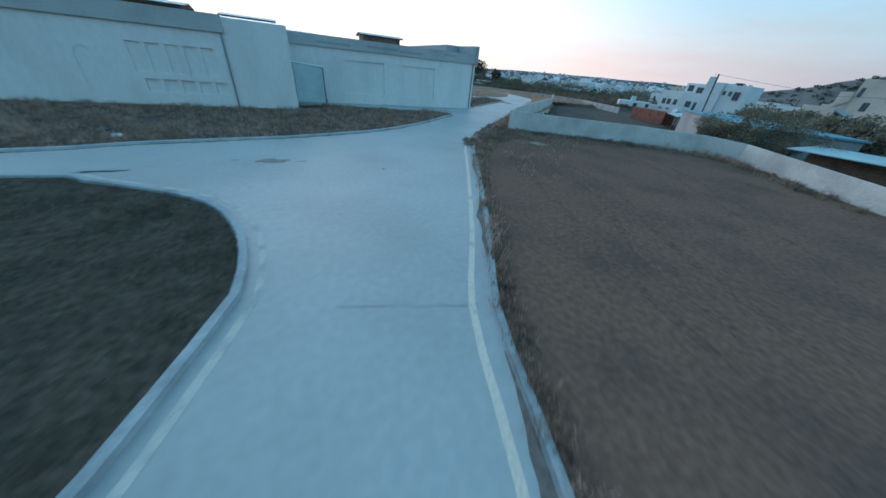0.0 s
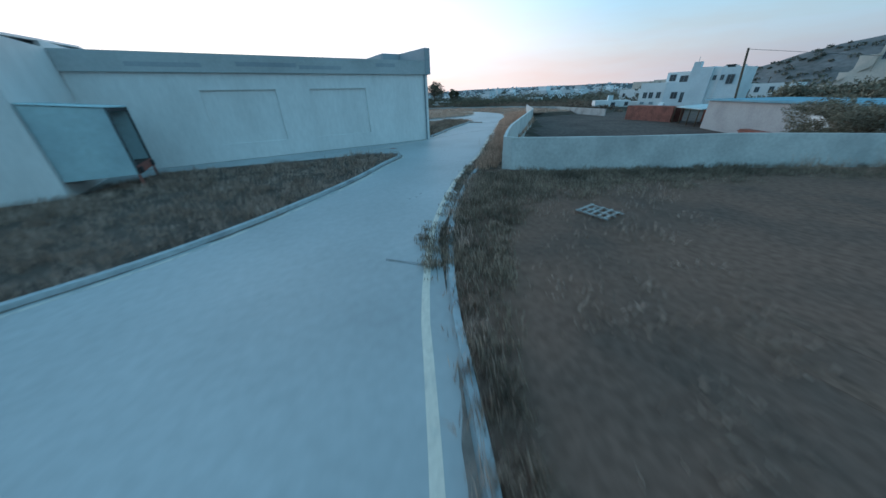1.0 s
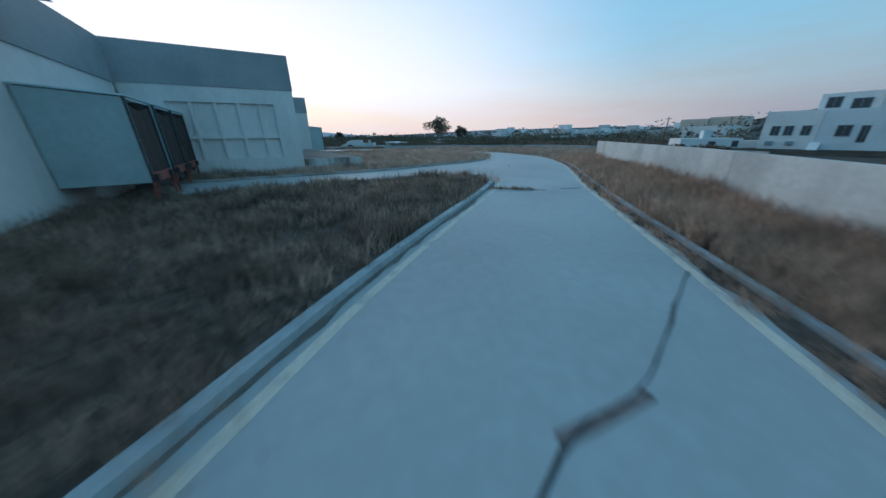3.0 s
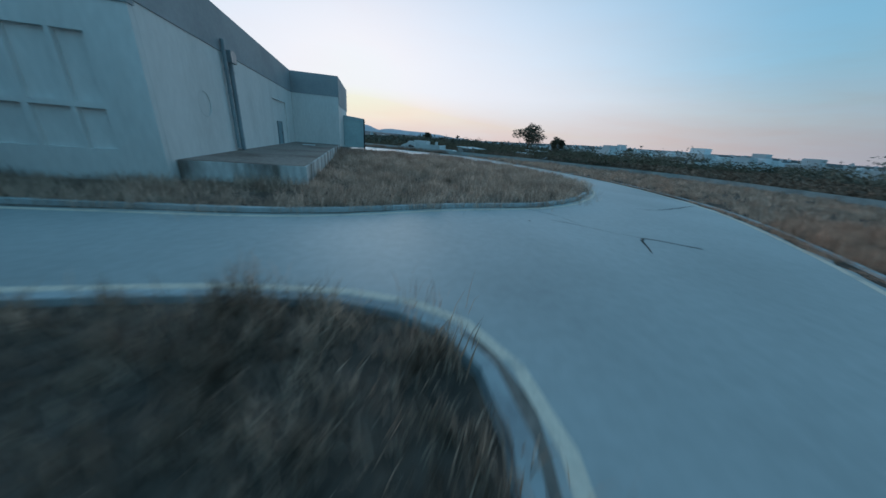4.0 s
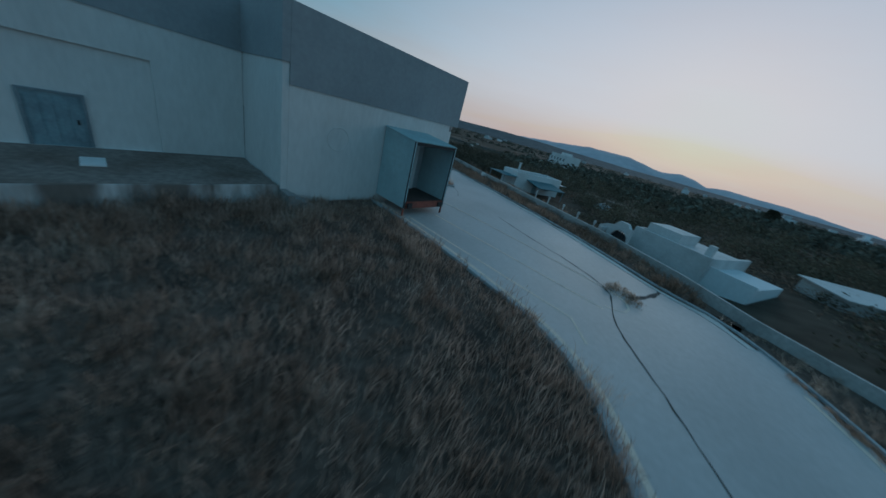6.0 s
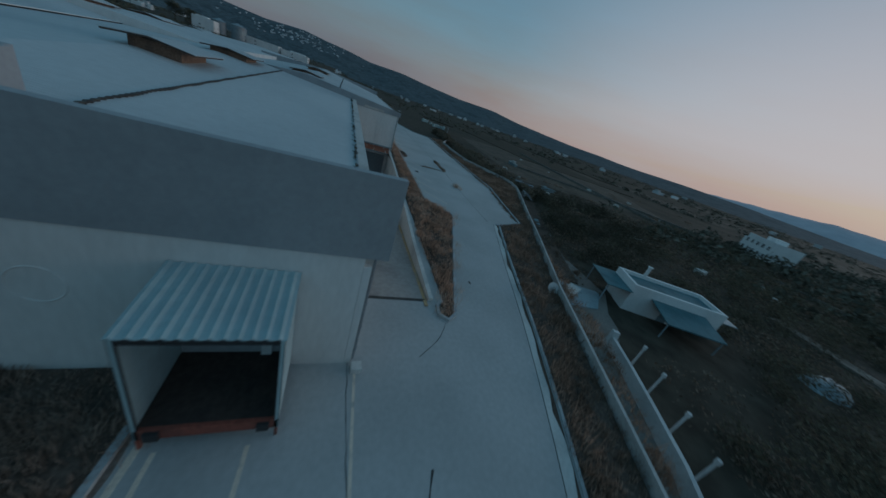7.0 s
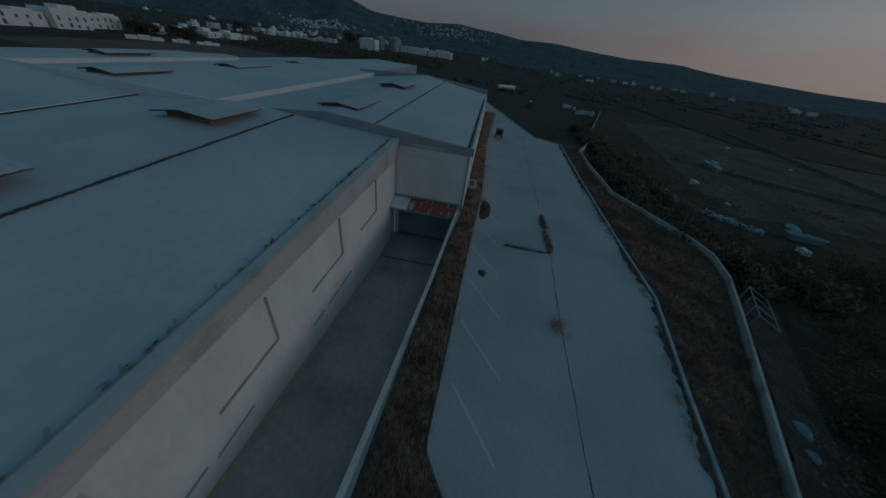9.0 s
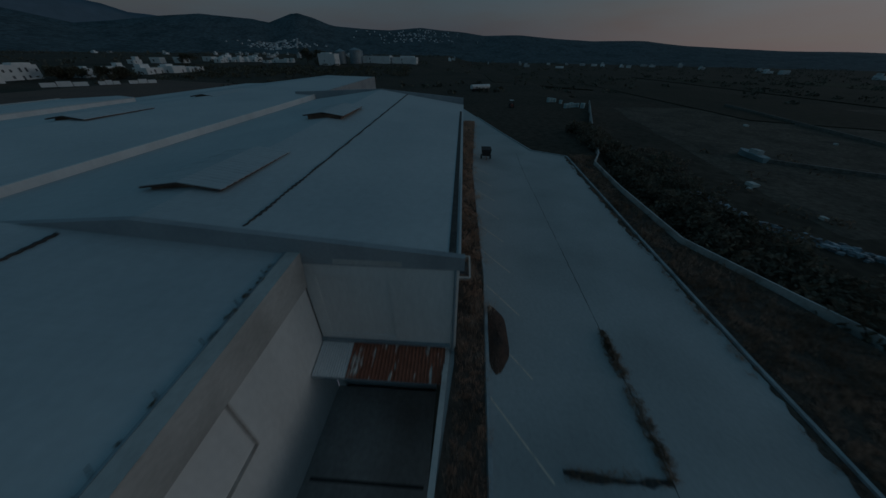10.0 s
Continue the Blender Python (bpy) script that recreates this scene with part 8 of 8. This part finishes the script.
def near_hill(x, y):
    crest = float(np.interp(y, [q[0] for q in RIDGE], [q[1] for q in RIDGE]))
    f = min(max((x - 186) / 74, 0), 1) if x < 260 else max(0, 1 - (x - 260) / 240)
    lump = noise.noise(Vector((x * 0.03, y * 0.03, 5))) * 1.6 + noise.noise(Vector((x * 0.12, y * 0.12, 2))) * 0.5
    return -2.2 + (crest + 2.2 + lump * (f < 0.98)) * f * f * (3 - 2 * f)


bm = bmesh.new()
rows = [[bm.verts.new((x, y, near_hill(x, y))) for y in range(-260, 144, 7)] for x in [*range(186, 268, 5), *range(275, 505, 25)]]
for a, b in zip(rows, rows[1:]):
    for i in range(len(a) - 1):
        bm.faces.new((a[i], b[i], b[i + 1], a[i + 1]))
tagged(finish("backdrop_hill", bm, hill_near_mat, smooth=True), "brown rocky hill behind the white houses", "hill", kind="structure")
clumps = []
rs = np.random.RandomState(77)
for _ in range(480):
    x, y = rs.uniform(192, 249), rs.uniform(-120, 110)
    r = rs.uniform(0.5, 1.6)
    clumps.append((x, y, near_hill(x, y) + r * 0.3, r * 1.3, r * 0.7))
foliage("hill_scrub", clumps, 0.5, "low dark scrub on the rocky hill", 78, haze_scrub, 50)
bm = bmesh.new()
for _ in range(15):
    x, y = 188 + rs.uniform(0, 1) * 22, rs.uniform(-70, 100)
    w_, l_, h_ = rs.uniform(3, 5), rs.uniform(3, 6), rs.uniform(1.6, 2.6)
    z = near_hill(x, y)
    block(bm, x, x + w_, y, y + l_, z - 1.5, z + h_)
tagged(finish("far_town", bm, town_white), "small white houses on the flank of the hill", "town", kind="stuff")

# a mountain behind the southern hills; its blue is distance haze put into the colour
bm = bmesh.new()
rows = []
for k in range(61):
    az = 122 + k
    e = float(np.interp(az, [122, 126, 130, 133.7, 136.2, 139, 143, 150, 160, 172, 182], [2.5, 3.4, 3.85, 4.05, 4.75, 5.2, 5.5, 5.8, 5.2, 3.5, 1.5])) + 0.1 * noise.noise(Vector((az * 0.6, 3, 0)))
    row = []
    for d, f in ((2900, 0), (3050, 0.5), (3200, 0.85), (3300, 1.0), (3600, 0)):
        row.append(bm.verts.new((-3 - d * math.sin(radians(az)), 127 + d * math.cos(radians(az)), -40 + (40 + 3300 * math.tan(radians(e))) * f)))
    rows.append(row)
for a, b in zip(rows, rows[1:]):
    for i in range(4):
        bm.faces.new((a[i], b[i], b[i + 1], a[i + 1]))
tagged(finish("backdrop_mountain", bm, surface("haze_blue_mountain", (0.15, 0.19, 0.235), (0.12, 0.155, 0.19), 1.0, stain=0.004, grain=0.02, speck=0.08, bump=0, shine=0), smooth=True), "mountain in a dim haze-blue colour behind the village hills", "mountain", kind="structure")

FAR = [(-34, -0.6), (-23, 0.1), (-14.7, 0.45), (-9.6, 0.9), (-5, 0.95), (-3.4, 1.1), (-1, 0.75), (2.4, 1.65), (5, 1.15), (7.5, 1.6), (10, 2.1), (13.6, 2.1), (16.1, 2.1), (20.7, 1.6), (28, 1.0), (38, -0.4)]
# the distance haze is mixed into the mountains' own pale colour
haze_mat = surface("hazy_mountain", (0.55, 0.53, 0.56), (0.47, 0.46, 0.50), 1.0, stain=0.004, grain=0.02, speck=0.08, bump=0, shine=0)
bm = bmesh.new()
rows = []
for k in range(145):
    az = -34 + k * 0.5
    e = float(np.interp(az, [h[0] for h in FAR], [h[1] for h in FAR])) + 0.12 * noise.noise(Vector((az * 0.7, 0, 0)))
    row = []
    for d, f in ((2800, 0), (2950, 0.45), (3100, 0.8), (3250, 1.0), (3500, 0)):
        row.append(bm.verts.new((45 - d * math.sin(radians(az)), 95 + d * math.cos(radians(az)), -40 + (40 + 3250 * math.tan(radians(e))) * f)))
    rows.append(row)
for a, b in zip(rows, rows[1:]):
    for i in range(4):
        bm.faces.new((a[i], b[i], b[i + 1], a[i + 1]))
tagged(finish("backdrop_mountains", bm, haze_mat, smooth=True), "mountains on the horizon in a pale haze colour", "mountains", kind="structure")




def town(cx_az, d0, d1, spread_az, n, size, label, seed, lift=False):
    """Many small white cubes of a far village."""
    rs = np.random.RandomState(seed)
    bm = bmesh.new()
    for _ in range(n):
        az, d = cx_az + rs.normal() * spread_az, rs.uniform(d0, d1)
        x, y = 20 - d * math.sin(radians(az)), 90 + d * math.cos(radians(az))
        z = max(land(x, y), hill_height(az, (d - 1450) / 850) if d > 1450 else -9)
        w_, l_, h_ = size * rs.uniform(0.7, 1.6), size * rs.uniform(0.7, 2.0), size * rs.uniform(0.45, 0.9)
        block(bm, x, x + w_, y, y + l_, z - 2, z + h_)
        if rs.uniform() < 0.5:
            block(bm, x + w_ * 0.1, x + w_ * 0.6, y + l_ * 0.1, y + l_ * 0.6, z + h_ - 0.5, z + h_ * 1.6)
    return tagged(finish("far_town", bm, town_white), label, "town", kind="stuff")


town(-52, 420, 1000, 9, 130, 8, "white houses of the town across the plain", 1)
bm = bmesh.new()
rs = np.random.RandomState(52)
clumps = []
for _ in range(95):
    az, d = rs.uniform(-66, -40), rs.uniform(240, 560)
    x, y = bearing(az, d, 8, 17.3)
    w_, l_, h_ = rs.uniform(7, 13), rs.uniform(7, 14), rs.uniform(3.2, 6.8)
    z = land(x, y)
    block(bm, x, x + w_, y, y + l_, z - 2, z + h_)
    if rs.uniform() < 0.5:
        block(bm, x + w_ * 0.1, x + w_ * 0.6, y + l_ * 0.1, y + l_ * 0.6, z + h_ - 0.5, z + h_ + 2.6)
    for _ in range(4):
        r = rs.uniform(1.4, 3.0)
        cx, cy = bearing(az + rs.normal() * 2, d - rs.uniform(4, 40), 8, 17.3)
        clumps.append((cx, cy, land(cx, cy) + r * 0.8, r * 1.3, r))
tagged(finish("far_town", bm, town_white), "white flat-roofed houses at the edge of the town", "town", kind="stuff")
foliage("town_trees", clumps, 0.5, "dark garden trees between the white houses", 53, leaf_dark, 60, "trees")
town(-66, 360, 900, 6, 70, 8, "white houses of the town on the slope", 2)
town(-50, 1300, 2250, 9, 330, 9, "white houses of the town climbing the far slope", 11)
town(-76, 1500, 1950, 3.5, 36, 10, "white houses on the hillside", 3)
town(117.3, 1700, 1850, 2.3, 150, 5, "white village on the dark hillside", 4)
town(97, 1950, 2250, 3.6, 110, 5, "white village along the hill crest", 5)
town(112, 600, 1300, 13, 34, 6, "scattered white houses at the foot of the hills", 6)
town(15, 500, 1300, 30, 12, 8, "lone white houses on the plain", 8)
town(-20, 400, 1300, 20, 22, 8, "lone white houses on the plain", 9)
town(66, 800, 1400, 10, 16, 8, "lone pale farm sheds on the plain", 10)
for k, (az, d, r, h) in enumerate(((110.0, 425, 5.9, 11.5), (107.75, 425, 6.7, 13.0), (107.2, 445, 5, 12))):
    x, y = bearing(az, d, -3, 126.7)
    silo = thing("silo", "tall grey metal grain silo on the plain", "silo", "silos")
    base = land(x, y)
    bm = bmesh.new()
    tube(bm, [(x, y, base - 2), (x, y, base + h)], r, 20)
    part("drum", bm, pipe_grey, silo)
    bm = bmesh.new()
    tube(bm, [(x, y, base + h), (x, y, base + 0.2 + h)], r + 0.3, 20)
    tip = bm.verts.new((x, y, base + h + 3))
    rim = [v for v in bm.verts if abs(v.co.z - (base + 0.2 + h)) < 0.01]
    for a, b in zip(rim, rim[1:] + rim[:1]):
        bm.faces.new((a, b, tip))
    part("cone", bm, pipe_grey, silo)

# faint wheel tracks across the brown field
for pts in ([(15.3, 18.1), (14.8, 14.8), (13.7, 12.0), (12.4, 10.1), (11.3, 8.8), (9.5, 6.0), (8, 2)], [(16.6, 17.6), (16.2, 14.4), (15.1, 11.4), (13.8, 9.4), (12.6, 7.8), (11, 5), (9.6, 1.4)], [(12.2, 16.2), (10.3, 12.6), (9.8, 10.7), (9.2, 9.3), (8.0, 6.6), (6.6, 2)], [(27, 20), (24, 14), (20, 8), (17, 2)], [(28.6, 19.4), (25.6, 13.4), (21.6, 7.4), (18.6, 1.4)]):
    bm = bmesh.new()
    ribbon(bm, smooth_line(pts, 0.6), 0.2, -0.2, 0.0, 0.034)
    part("wheel_track", bm, track_soil, field_ground, "faint paler wheel track")

for x, y, rx, ry, h, sd in ((5.0, 153.0, 0.8, 0.6, 0.6, 21), (6.8, 152.2, 0.6, 0.5, 0.45, 22), (11.3, 151.6, 0.5, 0.25, 0.3, 23), (-34.6, 184.0, 1.4, 0.9, 0.7, 24)):
    heap("sack_bundle", x, y, rx, ry, h, land(x, y), slate_sheet, "dull blue bundle of sacks behind the wall", "sacks", sd)

# the bare path behind the boundary wall
bm = bmesh.new()
ribbon(bm, smooth_line([(-9, 160.2), (-2, 156.6), (6, 152.8), (14, 148.8), (22, 145.2), (25.5, 143.6)], 1.5), 1.4, -1.4, -2.8, -1.88)
tagged(finish("path", bm, straw_soil), "bare earth path behind the boundary wall", "path", kind="structure")
bm = bmesh.new()
ribbon(bm, smooth_line([(30, 184.5), (38, 182.6), (45, 181), (50, 179), (55, 178.2), (60, 174), (66, 168), (75, 163)], 1.5), 1.5, -1.3, -3.0, -1.83)
tagged(finish("path", bm, surface("track_dust", (0.24, 0.21, 0.18), (0.15, 0.13, 0.11), 0.95, stain=0.4, grain=3, speck=0.3, shine=0.1)), "pale dirt track across the scrubland", "path", kind="structure")
